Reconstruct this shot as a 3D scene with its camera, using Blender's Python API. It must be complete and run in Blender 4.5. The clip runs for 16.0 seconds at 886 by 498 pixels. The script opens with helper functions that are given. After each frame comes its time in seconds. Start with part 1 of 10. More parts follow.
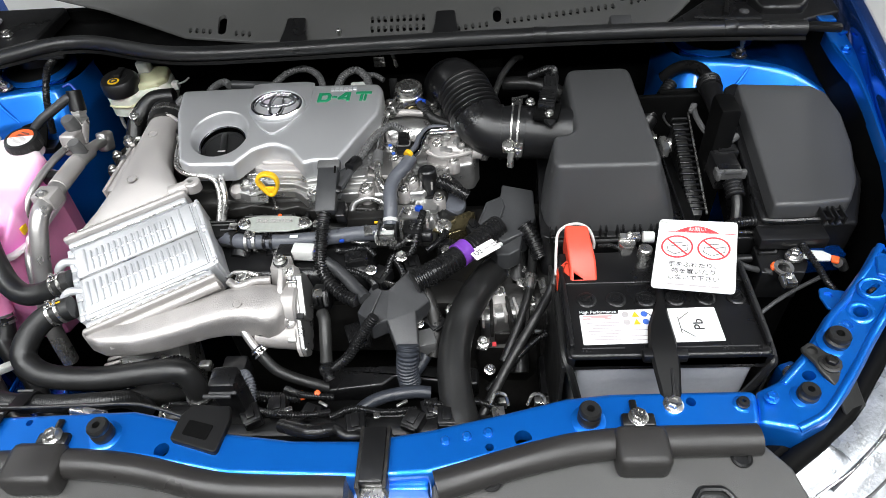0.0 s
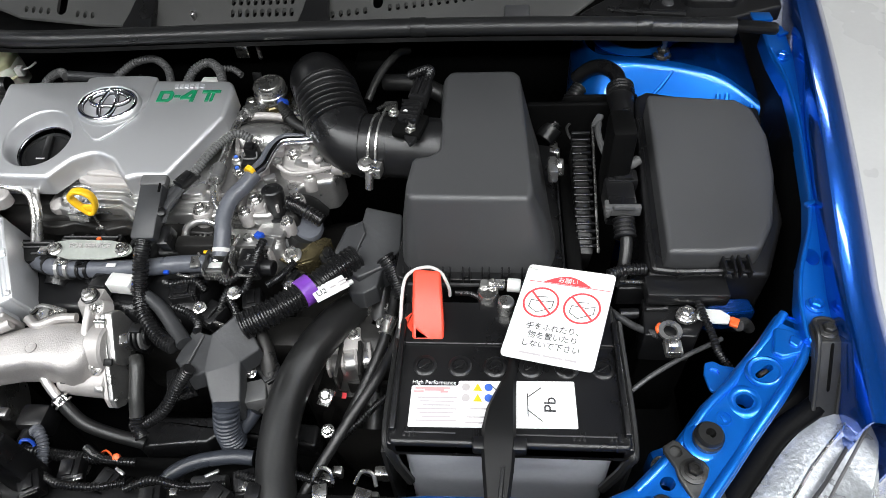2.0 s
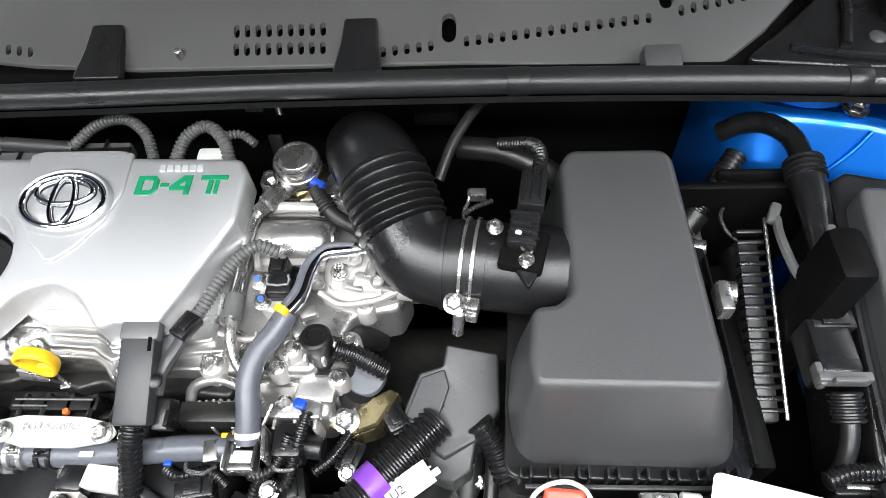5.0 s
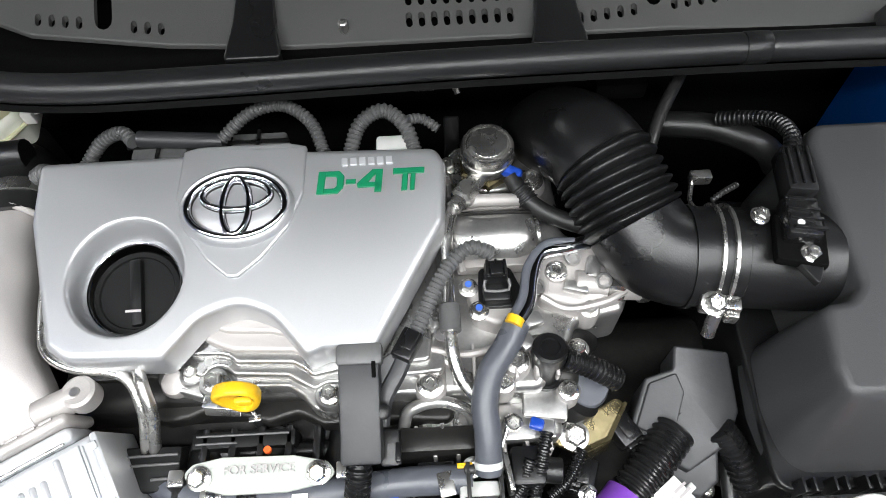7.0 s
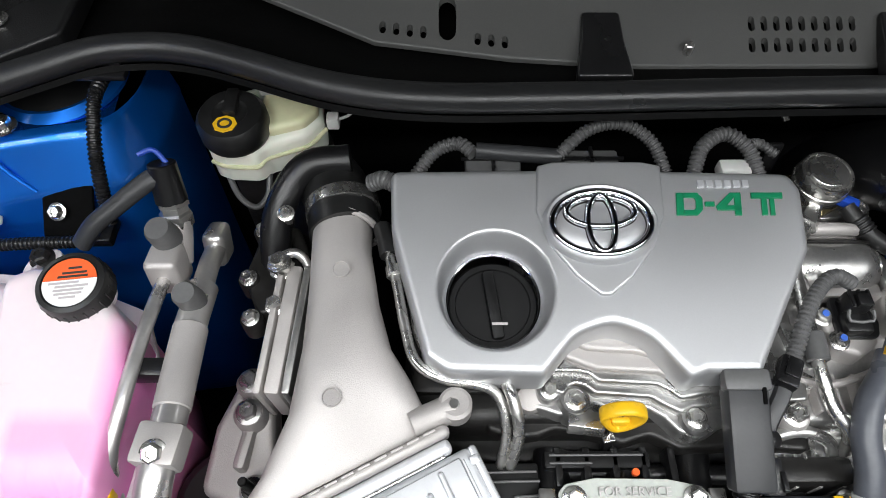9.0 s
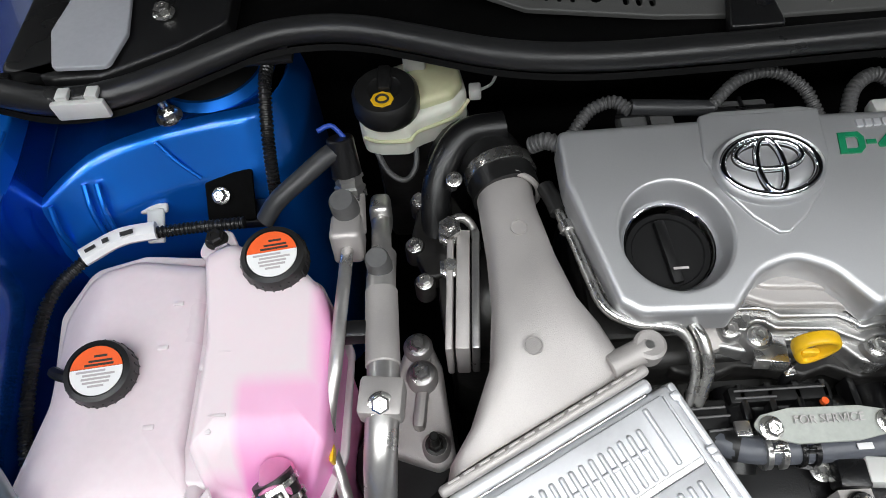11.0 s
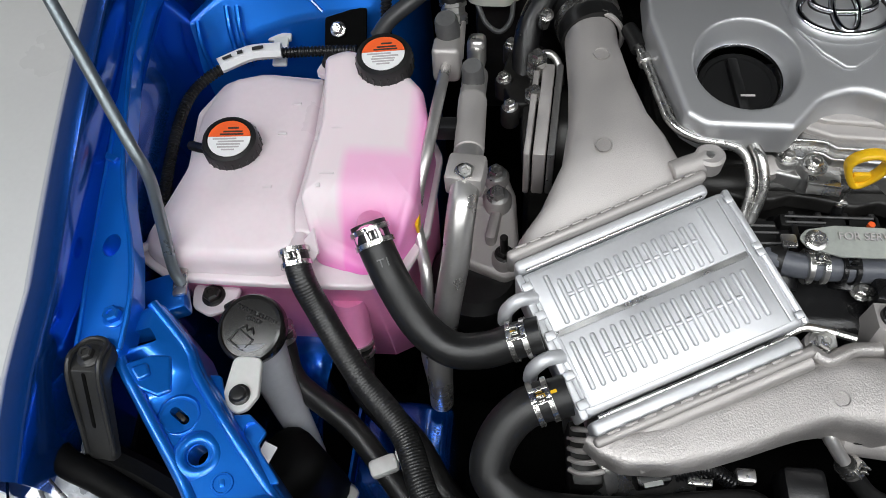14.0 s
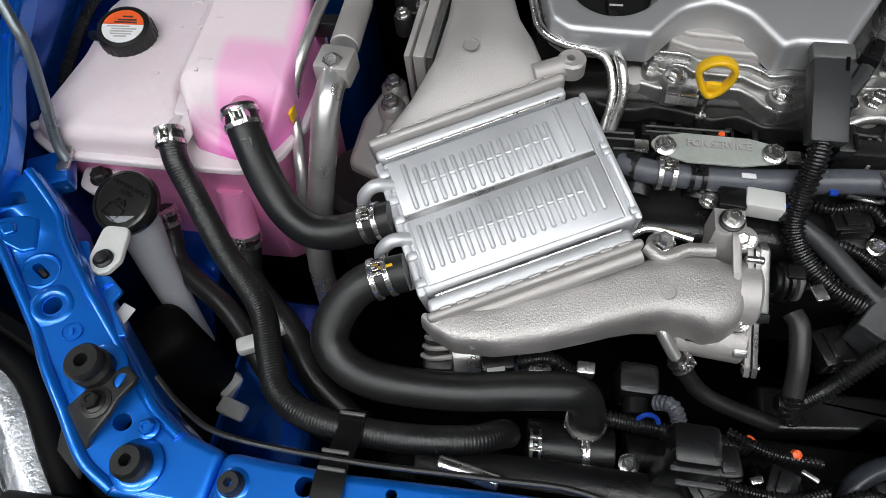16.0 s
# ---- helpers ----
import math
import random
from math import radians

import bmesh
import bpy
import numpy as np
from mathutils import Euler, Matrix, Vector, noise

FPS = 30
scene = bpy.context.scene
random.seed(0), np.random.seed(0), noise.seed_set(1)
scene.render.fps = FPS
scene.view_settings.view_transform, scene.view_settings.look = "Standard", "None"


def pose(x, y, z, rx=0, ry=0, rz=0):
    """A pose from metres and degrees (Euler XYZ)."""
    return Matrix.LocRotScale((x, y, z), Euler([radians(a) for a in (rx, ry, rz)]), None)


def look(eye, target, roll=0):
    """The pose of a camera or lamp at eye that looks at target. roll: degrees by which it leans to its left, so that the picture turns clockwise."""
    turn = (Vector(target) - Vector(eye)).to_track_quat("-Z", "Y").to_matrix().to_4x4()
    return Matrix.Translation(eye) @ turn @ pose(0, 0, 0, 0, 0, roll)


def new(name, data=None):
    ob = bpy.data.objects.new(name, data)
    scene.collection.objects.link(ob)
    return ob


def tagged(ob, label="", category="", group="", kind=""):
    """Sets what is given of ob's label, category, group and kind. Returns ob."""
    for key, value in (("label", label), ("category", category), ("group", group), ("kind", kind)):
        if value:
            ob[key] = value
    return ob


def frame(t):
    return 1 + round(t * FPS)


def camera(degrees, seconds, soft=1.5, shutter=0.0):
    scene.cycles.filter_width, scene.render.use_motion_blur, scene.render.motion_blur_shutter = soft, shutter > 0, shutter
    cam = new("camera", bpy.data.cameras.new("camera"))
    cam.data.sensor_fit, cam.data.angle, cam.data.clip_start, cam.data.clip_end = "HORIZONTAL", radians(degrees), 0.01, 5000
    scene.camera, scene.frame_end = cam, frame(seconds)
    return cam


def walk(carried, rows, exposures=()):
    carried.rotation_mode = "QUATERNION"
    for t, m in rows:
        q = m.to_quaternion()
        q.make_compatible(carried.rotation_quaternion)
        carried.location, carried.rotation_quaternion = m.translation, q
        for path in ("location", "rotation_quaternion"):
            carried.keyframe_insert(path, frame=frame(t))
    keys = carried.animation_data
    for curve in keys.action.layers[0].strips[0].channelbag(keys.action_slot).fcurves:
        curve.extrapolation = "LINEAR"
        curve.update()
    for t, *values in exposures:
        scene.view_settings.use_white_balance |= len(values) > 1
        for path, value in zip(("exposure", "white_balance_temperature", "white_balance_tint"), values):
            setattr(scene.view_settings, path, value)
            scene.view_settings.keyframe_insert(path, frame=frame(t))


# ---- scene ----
from mathutils.geometry import delaunay_2d_cdt

cam = camera(69.0, 16.0, soft=0.85)
PATH = [
    (0, (0.2, -0.363, 1.437), (0.079, 1.047, 0.024), -5.1),
    (0.5, (0.29, -0.365, 1.43), (0.102, 1.04, 0.019), -4.6),
    (1, (0.356, -0.342, 1.418), (0.161, 1.06, 0.006), -4.1),
    (1.5, (0.392, -0.264, 1.404), (0.227, 1.096, -0.053), -4.5),
    (2, (0.403, -0.181, 1.393), (0.241, 1.129, -0.109), -5.0),
    (2.5, (0.403, -0.119, 1.389), (0.254, 1.18, -0.125), -4.6),
    (3, (0.428, -0.026, 1.381), (0.229, 1.22, -0.17), -5.1),
    (5.5, (0.199, 0.159, 1.33), (0.126, 1.272, -0.33), -4.5),
    (6, (0.14, 0.178, 1.32), (0.099, 1.264, -0.359), -4.1),
    (6.5, (0.092, 0.198, 1.309), (0.068, 1.258, -0.387), -3.8),
    (7, (0.041, 0.207, 1.306), (0.054, 1.247, -0.403), -2.4),
    (7.5, (-0.003, 0.215, 1.301), (0.037, 1.249, -0.41), -1.0),
    (8, (-0.05, 0.214, 1.293), (-0.003, 1.262, -0.41), 1.0),
    (8.5, (-0.139, 0.222, 1.305), (-0.131, 1.29, -0.385), 0.6),
    (9, (-0.24, 0.217, 1.306), (-0.234, 1.303, -0.374), 0.1),
    (11.5, (-0.383, 0.156, 1.314), (-0.459, 1.222, -0.376), -7.9),
    (12, (-0.397, 0.117, 1.309), (-0.536, 1.196, -0.369), -9.5),
    (12.5, (-0.404, 0.084, 1.305), (-0.584, 1.159, -0.372), -9.9),
    (13, (-0.396, 0.058, 1.299), (-0.616, 1.104, -0.391), -10.4),
    (13.5, (-0.389, 0.031, 1.296), (-0.637, 1.068, -0.397), -10.2),
    (14, (-0.385, 0.005, 1.288), (-0.626, 1.045, -0.403), -8.7),
    (14.5, (-0.374, -0.016, 1.279), (-0.607, 0.979, -0.44), -7.7),
    (15, (-0.349, -0.032, 1.274), (-0.585, 0.959, -0.447), -7.4),
    (15.5, (-0.307, -0.053, 1.264), (-0.547, 0.943, -0.454), -6.8),
    (16, (-0.252, -0.057, 1.261), (-0.509, 0.92, -0.465), -6.9),
]
EXPOSURES = [(0, -0.15), (1.5, -0.13), (2.5, -0.25), (3, -0.1), (5.5, 0.65), (6.5, 0.27), (7.5, -0.12), (8.5, -0.45), (9, -0.45), (11.5, -0.88), (12.5, -1.05), (15, -0.95), (16, -1.05)]
walk(cam, [(t, look(eye, target, roll)) for t, eye, target, roll in PATH], EXPOSURES)

# ---- world and lights: a bright showroom lit from its ceiling ----
world = bpy.data.worlds.new("showroom_air")
world.use_nodes = True
world.node_tree.nodes["Background"].inputs[0].default_value = (0.9, 0.95, 1.0, 1)
world.node_tree.nodes["Background"].inputs[1].default_value = 0.1
scene.world = world
scene.view_settings.exposure = 0.0
CEIL = 3.4
# The four outer lamps are unseen additions that whiten the floor beside the car
LAMPS = [(x, y) for x in (-1.95, -0.65, 0.65, 1.95) for y in (-2.6, -1.4, -0.5)] + [(x, y) for x in (-4.2, 4.2) for y in (1.6, 3.2)]
for lx, ly in LAMPS:
    ld = bpy.data.lights.new("ceiling_lamp", "AREA")
    ld.shape, ld.size, ld.size_y, ld.energy, ld.color = "RECTANGLE", 1.1, 0.28, 25, (0.97, 0.99, 1.0)
    lo = new("ceiling_lamp", ld)
    lo.location = (lx, ly, CEIL - 0.035)


# ---- materials ----
def nodes_of(name):
    m = bpy.data.materials.new(name)
    m.use_nodes = True
    return m, m.node_tree.nodes, m.node_tree.links, m.node_tree.nodes["Principled BSDF"]


def surface(name, color, rough, metal=0.0, vary=0.15, grain=400, bump=0.15, spots=9, coat=0.0, spec=0.5, dist=0.0006, sss=0.0, rvary=0.12):
    """A paint, plastic or metal with broad blotches and a fine grain."""
    m, ns, ln, p = nodes_of(name)
    tc = ns.new("ShaderNodeTexCoord")
    big = ns.new("ShaderNodeTexNoise")
    big.inputs["Scale"].default_value, big.inputs["Detail"].default_value = spots, 5
    fine = ns.new("ShaderNodeTexNoise")
    fine.inputs["Scale"].default_value, fine.inputs["Detail"].default_value = grain, 3
    ln.new(tc.outputs["Object"], big.inputs["Vector"])
    ln.new(tc.outputs["Object"], fine.inputs["Vector"])
    both = ns.new("ShaderNodeMix")
    both.data_type = "FLOAT"
    both.inputs[0].default_value = 0.4
    ln.new(big.outputs[0], both.inputs[2])
    ln.new(fine.outputs[0], both.inputs[3])
    ramp = ns.new("ShaderNodeMapRange")
    ramp.inputs[1].default_value, ramp.inputs[2].default_value = 0.3, 0.7
    ramp.inputs[3].default_value, ramp.inputs[4].default_value = 1 - vary, 1 + vary
    ln.new(both.outputs[0], ramp.inputs[0])
    tint = ns.new("ShaderNodeMix")
    tint.data_type, tint.blend_type = "RGBA", "MULTIPLY"
    tint.inputs[0].default_value = 1
    tint.inputs[6].default_value = (*color, 1)
    ln.new(ramp.outputs[0], tint.inputs[7])
    ln.new(tint.outputs[2], p.inputs["Base Color"])
    rr = ns.new("ShaderNodeMapRange")
    rr.inputs[1].default_value, rr.inputs[2].default_value = 0.3, 0.7
    rr.inputs[3].default_value, rr.inputs[4].default_value = max(0.02, rough - rvary), min(1, rough + rvary)
    ln.new(big.outputs[0], rr.inputs[0])
    ln.new(rr.outputs[0], p.inputs["Roughness"])
    p.inputs["Metallic"].default_value = metal
    p.inputs["Coat Weight"].default_value = coat
    p.inputs["Coat Roughness"].default_value = 0.04
    p.inputs["Specular IOR Level"].default_value = spec
    if sss:
        p.inputs["Subsurface Weight"].default_value = sss
        p.inputs["Subsurface Radius"].default_value = (0.02, 0.014, 0.016)
        p.inputs["Subsurface Scale"].default_value = 0.6
    if bump:
        b = ns.new("ShaderNodeBump")
        b.inputs["Strength"].default_value, b.inputs["Distance"].default_value = bump, dist
        ln.new(fine.outputs[0], b.inputs["Height"])
        ln.new(b.outputs[0], p.inputs["Normal"])
    return m


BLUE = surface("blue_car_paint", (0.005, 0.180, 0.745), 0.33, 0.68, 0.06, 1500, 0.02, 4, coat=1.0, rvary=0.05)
# Darkened copy of the car's blue, with the inner panels' shade in the colour
BLUE_SHADED = surface("blue_car_paint_shaded", (0.003, 0.095, 0.50), 0.20, 0.80, 0.06, 1500, 0.02, 4, coat=1.0, rvary=0.05)
SILVER = surface("silver_painted_plastic", (0.545, 0.55, 0.56), 0.44, 0.75, 0.04, 900, 0.12, 6, dist=0.0003, rvary=0.05)
CAST = surface("cast_aluminium", (0.50, 0.475, 0.46), 0.58, 0.62, 0.10, 1100, 0.45, 22, dist=0.0004)
CAST_ROUGH = surface("sand_cast_aluminium", (0.50, 0.475, 0.46), 0.50, 0.70, 0.16, 650, 0.55, 30, dist=0.0009)
CAST_GREY = surface("grey_cast_aluminium", (0.46, 0.455, 0.445), 0.33, 0.88, 0.16, 420, 0.22, 35, dist=0.0005)
SHEET = surface("bright_aluminium_sheet", (0.69, 0.70, 0.72), 0.50, 0.60, 0.05, 260, 0.06, 18, dist=0.0003)
STEEL = surface("galvanised_steel", (0.62, 0.61, 0.59), 0.27, 0.95, 0.10, 250, 0.04, 60)
PIPE = surface("drawn_aluminium_pipe", (0.60, 0.585, 0.57), 0.34, 0.82, 0.07, 300, 0.03, 30, dist=0.0003)
PRODM = surface("grey_plated_steel_rod", (0.20, 0.23, 0.25), 0.38, 0.7, 0.1, 300, 0.05, 40)
BRASS = surface("yellow_passivated_steel", (0.21, 0.175, 0.095), 0.27, 0.9, 0.2, 200, 0.2, 40)
CHROME = surface("chrome", (0.86, 0.87, 0.90), 0.09, 1.0, 0.02, 100, 0, 10, rvary=0.02)
PLASTIC = surface("black_moulded_plastic", (0.0075, 0.0075, 0.008), 0.33, 0, 0.18, 700, 0.35, 8, dist=0.0004)
GLOSSBLACK = surface("glossy_black_plastic", (0.006, 0.006, 0.0062), 0.5, 0, 0.1, 700, 0.2, 8, spec=0.25, dist=0.0003)
GLOSSCAP = surface("polished_black_plastic", (0.012, 0.0115, 0.011), 0.22, 0, 0.1, 700, 0.05, 8, dist=0.0003, rvary=0.04)
GREYPLASTIC = surface("charcoal_textured_plastic", (0.049, 0.0495, 0.051), 0.42, 0, 0.10, 900, 0.4, 6, dist=0.0004)
COVERRIB = surface("brown_black_moulded_plastic", (0.026, 0.0245, 0.0235), 0.36, 0, 0.12, 800, 0.35, 6, dist=0.0004)
# Lighter than the ribs: light on the flat panels is put into the colour
COVERLIT = surface("cover_plastic_lightened", (0.080, 0.079, 0.077), 0.40, 0, 0.10, 900, 0.4, 5, dist=0.0004)
COWLGREY = surface("grey_cowl_plastic", (0.076, 0.076, 0.0735), 0.45, 0, 0.10, 800, 0.3, 5, spec=0.4, dist=0.0004)
RUBBER = surface("black_rubber", (0.0115, 0.0115, 0.0115), 0.40, 0, 0.25, 260, 0.3, 20)
SEALR = surface("grey_black_seal_rubber", (0.016, 0.0163, 0.0168), 0.35, 0, 0.15, 500, 0.25, 8)
LOOM = surface("black_convoluted_loom", (0.009, 0.009, 0.0095), 0.28, 0, 0.2, 300, 0.1, 30)
DARKHOSE = surface("dark_blue_grey_hose", (0.030, 0.034, 0.043), 0.36, 0, 0.15, 200, 0.15, 25)
BRACKETM = surface("dark_grey_coated_steel", (0.030, 0.030, 0.029), 0.38, 0.2, 0.2, 300, 0.3, 20)
GREYLOOM = surface("grey_convoluted_loom", (0.095, 0.095, 0.095), 0.42, 0, 0.15, 300, 0.1, 30)
TAPE = surface("grey_black_tape", (0.032, 0.033, 0.035), 0.42, 0, 0.12, 220, 0.25, 25, dist=0.0005)
GREYHOSE = surface("blue_grey_coolant_pipe", (0.088, 0.094, 0.110), 0.36, 0, 0.15, 200, 0.15, 25)
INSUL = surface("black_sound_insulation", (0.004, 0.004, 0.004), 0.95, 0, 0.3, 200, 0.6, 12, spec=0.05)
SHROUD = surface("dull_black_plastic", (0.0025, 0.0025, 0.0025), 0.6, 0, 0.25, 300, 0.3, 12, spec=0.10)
DARKMETAL = surface("oily_dark_iron", (0.022, 0.021, 0.020), 0.40, 0.4, 0.4, 150, 0.5, 30)
TANKM = surface("milky_pink_polyethylene", (0.76, 0.66, 0.695), 0.30, 0, 0.04, 150, 0.08, 7, sss=0.35, rvary=0.05)
PINK = surface("coolant_filled_polyethylene", (0.82, 0.28, 0.52), 0.34, 0, 0.06, 150, 0.08, 9, sss=0.35, rvary=0.05)
MILK = surface("white_reservoir_plastic", (0.80, 0.80, 0.70), 0.36, 0, 0.04, 150, 0.06, 7, sss=0.3)
YELLOWED = surface("yellowish_reservoir_plastic", (0.66, 0.65, 0.42), 0.36, 0, 0.08, 150, 0.06, 9, sss=0.3)
NYLON = surface("white_nylon", (0.62, 0.62, 0.60), 0.4, 0, 0.06, 200, 0.1, 20, sss=0.2)
WHITE = surface("white_paper", (0.82, 0.82, 0.82), 0.45, 0, 0.02, 300, 0.03, 10, coat=0.3)
RED = surface("red_plastic_cap", (0.78, 0.07, 0.035), 0.36, 0, 0.08, 500, 0.2, 14)
PALERED = surface("faded_red_print", (0.80, 0.36, 0.36), 0.5, 0, 0.05, 300, 0, 10)
REDINK = surface("red_print", (0.75, 0.06, 0.07), 0.5, 0, 0.05, 300, 0, 10)
ORANGE = surface("orange_print", (0.88, 0.13, 0.03), 0.4, 0, 0.04, 300, 0, 10)
INK = surface("black_print", (0.03, 0.03, 0.03), 0.5, 0, 0.05, 300, 0, 10)
FAINT = surface("pale_print", (0.45, 0.42, 0.42), 0.5, 0, 0.05, 300, 0, 10)
BLUEINK = surface("blue_print", (0.04, 0.12, 0.5), 0.5, 0, 0.05, 300, 0, 10)
YELLOW = surface("yellow_plastic", (0.85, 0.50, 0.015), 0.38, 0, 0.08, 300, 0.1, 20)
GREEN = surface("green_print", (0.004, 0.20, 0.085), 0.4, 0, 0.05, 300, 0, 10)
PURPLE = surface("purple_tape", (0.17, 0.045, 0.38), 0.4, 0, 0.15, 200, 0.3, 40)
BLUEPLUG = surface("blue_plastic", (0.012, 0.06, 0.40), 0.35, 0, 0.1, 300, 0.05, 20)
BATCASE = surface("grey_battery_case", (0.38, 0.39, 0.42), 0.4, 0, 0.08, 200, 0.1, 10, sss=0.1)
PLATE = surface("grey_steel_plate", (0.36, 0.38, 0.35), 0.48, 0.2, 0.16, 250, 0.2, 25)
HEADCHROME = surface("silvered_reflector", (0.44, 0.46, 0.485), 0.32, 0.6, 0.30, 240, 0.5, 40, coat=0.5, dist=0.0012)
FLOORM = surface("pale_showroom_floor", (0.90, 0.90, 0.89), 0.35, 0, 0.03, 60, 0.02, 1.5)
WALLM = surface("grey_wall_paint", (0.25, 0.25, 0.25), 0.7, 0, 0.04, 80, 0.1, 1.2)
CEILM = surface("grey_ceiling_board", (0.14, 0.14, 0.14), 0.8, 0, 0.04, 80, 0.1, 1.2)
GLOW, gns, gln, gp = nodes_of("lamp_diffuser")
gp.inputs["Base Color"].default_value = (0.9, 0.9, 0.9, 1)
gp.inputs["Emission Color"].default_value = (0.97, 0.99, 1, 1)
gp.inputs["Emission Strength"].default_value = 4.0
CLEAR, cns, cln, cp = nodes_of("clear_lens")
cp.inputs["Transmission Weight"].default_value = 1.0
cp.inputs["Roughness"].default_value = 0.05
cp.inputs["IOR"].default_value = 1.3


# ---- mesh helpers ----
ORIGIN = {}


def V(*a):
    return Vector(a)


def thing(name, at, label, category, group="", kind=""):
    ob = new(name)
    ob.location, ob.empty_display_size = at, 0.03
    ORIGIN[ob] = Vector(at)
    return tagged(ob, label, category, group, kind)


def finish(name, bm, material, o, angle):
    bmesh.ops.remove_doubles(bm, verts=bm.verts, dist=0.00002)
    bmesh.ops.recalc_face_normals(bm, faces=bm.faces)
    bm.transform(Matrix.Translation(-o))
    me = bpy.data.meshes.new(name)
    bm.to_mesh(me)
    bm.free()
    me.materials.append(material)
    me.shade_smooth()
    me.set_sharp_from_angle(angle=radians(angle))
    return new(name, me)


def part(name, bm, material, parent, label="", angle=38):
    """One mesh under a thing or a part; bm is in world metres."""
    o = ORIGIN[parent]
    ob = finish(name, bm, material, o, angle)
    ob.parent = parent
    ORIGIN[ob] = o
    return tagged(ob, label)


def solo(name, bm, material, at, label, category, group="", kind="", angle=38):
    """A thing that is one mesh."""
    o = Vector(at)
    ob = finish(name, bm, material, o, angle)
    ob.location = o
    ORIGIN[ob] = o
    return tagged(ob, label, category, group, kind)


def join(*bms):
    out = bms[0]
    for b in bms[1:]:
        me = bpy.data.meshes.new("tmp")
        b.to_mesh(me)
        b.free()
        out.from_mesh(me)
        bpy.data.meshes.remove(me)
    return out


def box(c, s, r=0.002, rz=0.0, rx=0.0, ry=0.0, seg=2):
    """A block with rounded edges: centre, size, turned about its centre."""
    bm = bmesh.new()
    bmesh.ops.create_cube(bm, size=1)
    bmesh.ops.scale(bm, vec=s, verts=bm.verts)
    r = min(r, 0.45 * min(s))
    if r > 0:
        bmesh.ops.bevel(bm, geom=list(bm.edges), offset=r, segments=seg, affect="EDGES", profile=0.5)
    bm.transform(pose(*c, rx, ry, rz))
    return bm


def frame_of(d):
    d = Vector(d).normalized()
    a = V(0, 0, 1) if abs(d.z) < 0.9 else V(1, 0, 0)
    x = a.cross(d).normalized()
    return x, d.cross(x), d


def lathe(profile, base, axis=(0, 0, 1), n=28, caps=True):
    """Turn (radius, height) rows about an axis from base."""
    bm = bmesh.new()
    x, y, d = frame_of(axis)
    base = Vector(base)
    rings = []
    for r, h in profile:
        if r < 1e-5:
            rings.append([bm.verts.new(base + d * h)])
        else:
            rings.append([bm.verts.new(base + d * h + (x * math.cos(a) + y * math.sin(a)) * r) for a in (math.tau * k / n for k in range(n))])
    for a, b in zip(rings, rings[1:]):
        for k in range(n):
            q = (a[k % len(a)], a[(k + 1) % len(a)], b[(k + 1) % len(b)], b[k % len(b)])
            q = list(dict.fromkeys(q))
            if len(q) > 2:
                bm.faces.new(q)
    for ring in (rings[0], rings[-1]):
        if caps and len(ring) > 2:
            bm.faces.new(ring)
    return bm


def rod(p, q, r, r2=None, n=18, bev=0.001):
    """A round bar from p to q with softened ends."""
    p, q = Vector(p), Vector(q)
    r2 = r if r2 is None else r2
    h = (q - p).length
    b = min(bev, r * 0.4, r2 * 0.4, h * 0.3)
    return lathe([(0, 0), (r - b, 0), (r, b), (r2, h - b), (r2 - b, h), (0, h)], p, q - p, n)


def curve_through(pts, res=6, closed=False):
    """Points along a smooth curve through the given ones."""
    P = [Vector(p) for p in pts]
    out, n = [], len(P)
    for k in range(n if closed else n - 1):
        if closed:
            a, b, c, d = P[k - 1], P[k], P[(k + 1) % n], P[(k + 2) % n]
        else:
            b, c = P[k], P[k + 1]
            a = P[k - 1] if k else b * 2 - c
            d = P[k + 2] if k + 2 < n else c * 2 - b
        for s in range(res):
            t = s / res
            out.append(0.5 * ((2 * b) + (c - a) * t + (2 * a - 5 * b + 4 * c - d) * t * t + (3 * b - a - 3 * c + d) * t ** 3))
    if not closed:
        out.append(P[-1])
    return out


def even(path, step):
    out, left = [path[0]], step
    for a, b in zip(path, path[1:]):
        d = (b - a).length
        pos = 0.0
        while d - pos >= left and d > 0:
            pos += left
            out.append(a.lerp(b, pos / d))
            left = step
        left -= d - pos
    return out if len(out) > 2 else [path[0], path[0].lerp(path[-1], 0.5), path[-1]]


def sweep(path, radii, n=12, closed=False, flat=1.0):
    """Rings of the given radii along a path."""
    bm = bmesh.new()
    m = len(path)
    up = None
    rings = []
    for k, c in enumerate(path):
        if closed:
            d = (path[(k + 1) % m] - path[k - 1]).normalized()
        else:
            d = (path[min(k + 1, m - 1)] - path[max(k - 1, 0)]).normalized()
        if up is None:
            up = frame_of(d)[1]
        up = (up - d * up.dot(d)).normalized()
        side = d.cross(up)
        rings.append([bm.verts.new(c + (side * math.cos(a) + up * flat * math.sin(a)) * radii[k]) for a in (math.tau * i / n for i in range(n))])
    pairs = list(zip(rings, rings[1:])) + ([(rings[-1], rings[0])] if closed else [])
    for a, b in pairs:
        for i in range(n):
            bm.faces.new((a[i], a[(i + 1) % n], b[(i + 1) % n], b[i]))
    if not closed:
        bm.faces.new(rings[0])
        bm.faces.new(rings[-1])
    return bm


def tube(pts, r, n=12, res=7, closed=False, flat=1.0, r_end=None):
    path = curve_through(pts, res, closed)
    k = len(path) - 1
    return sweep(path, [r + ((r_end or r) - r) * i / k for i in range(k + 1)], n, closed, flat)


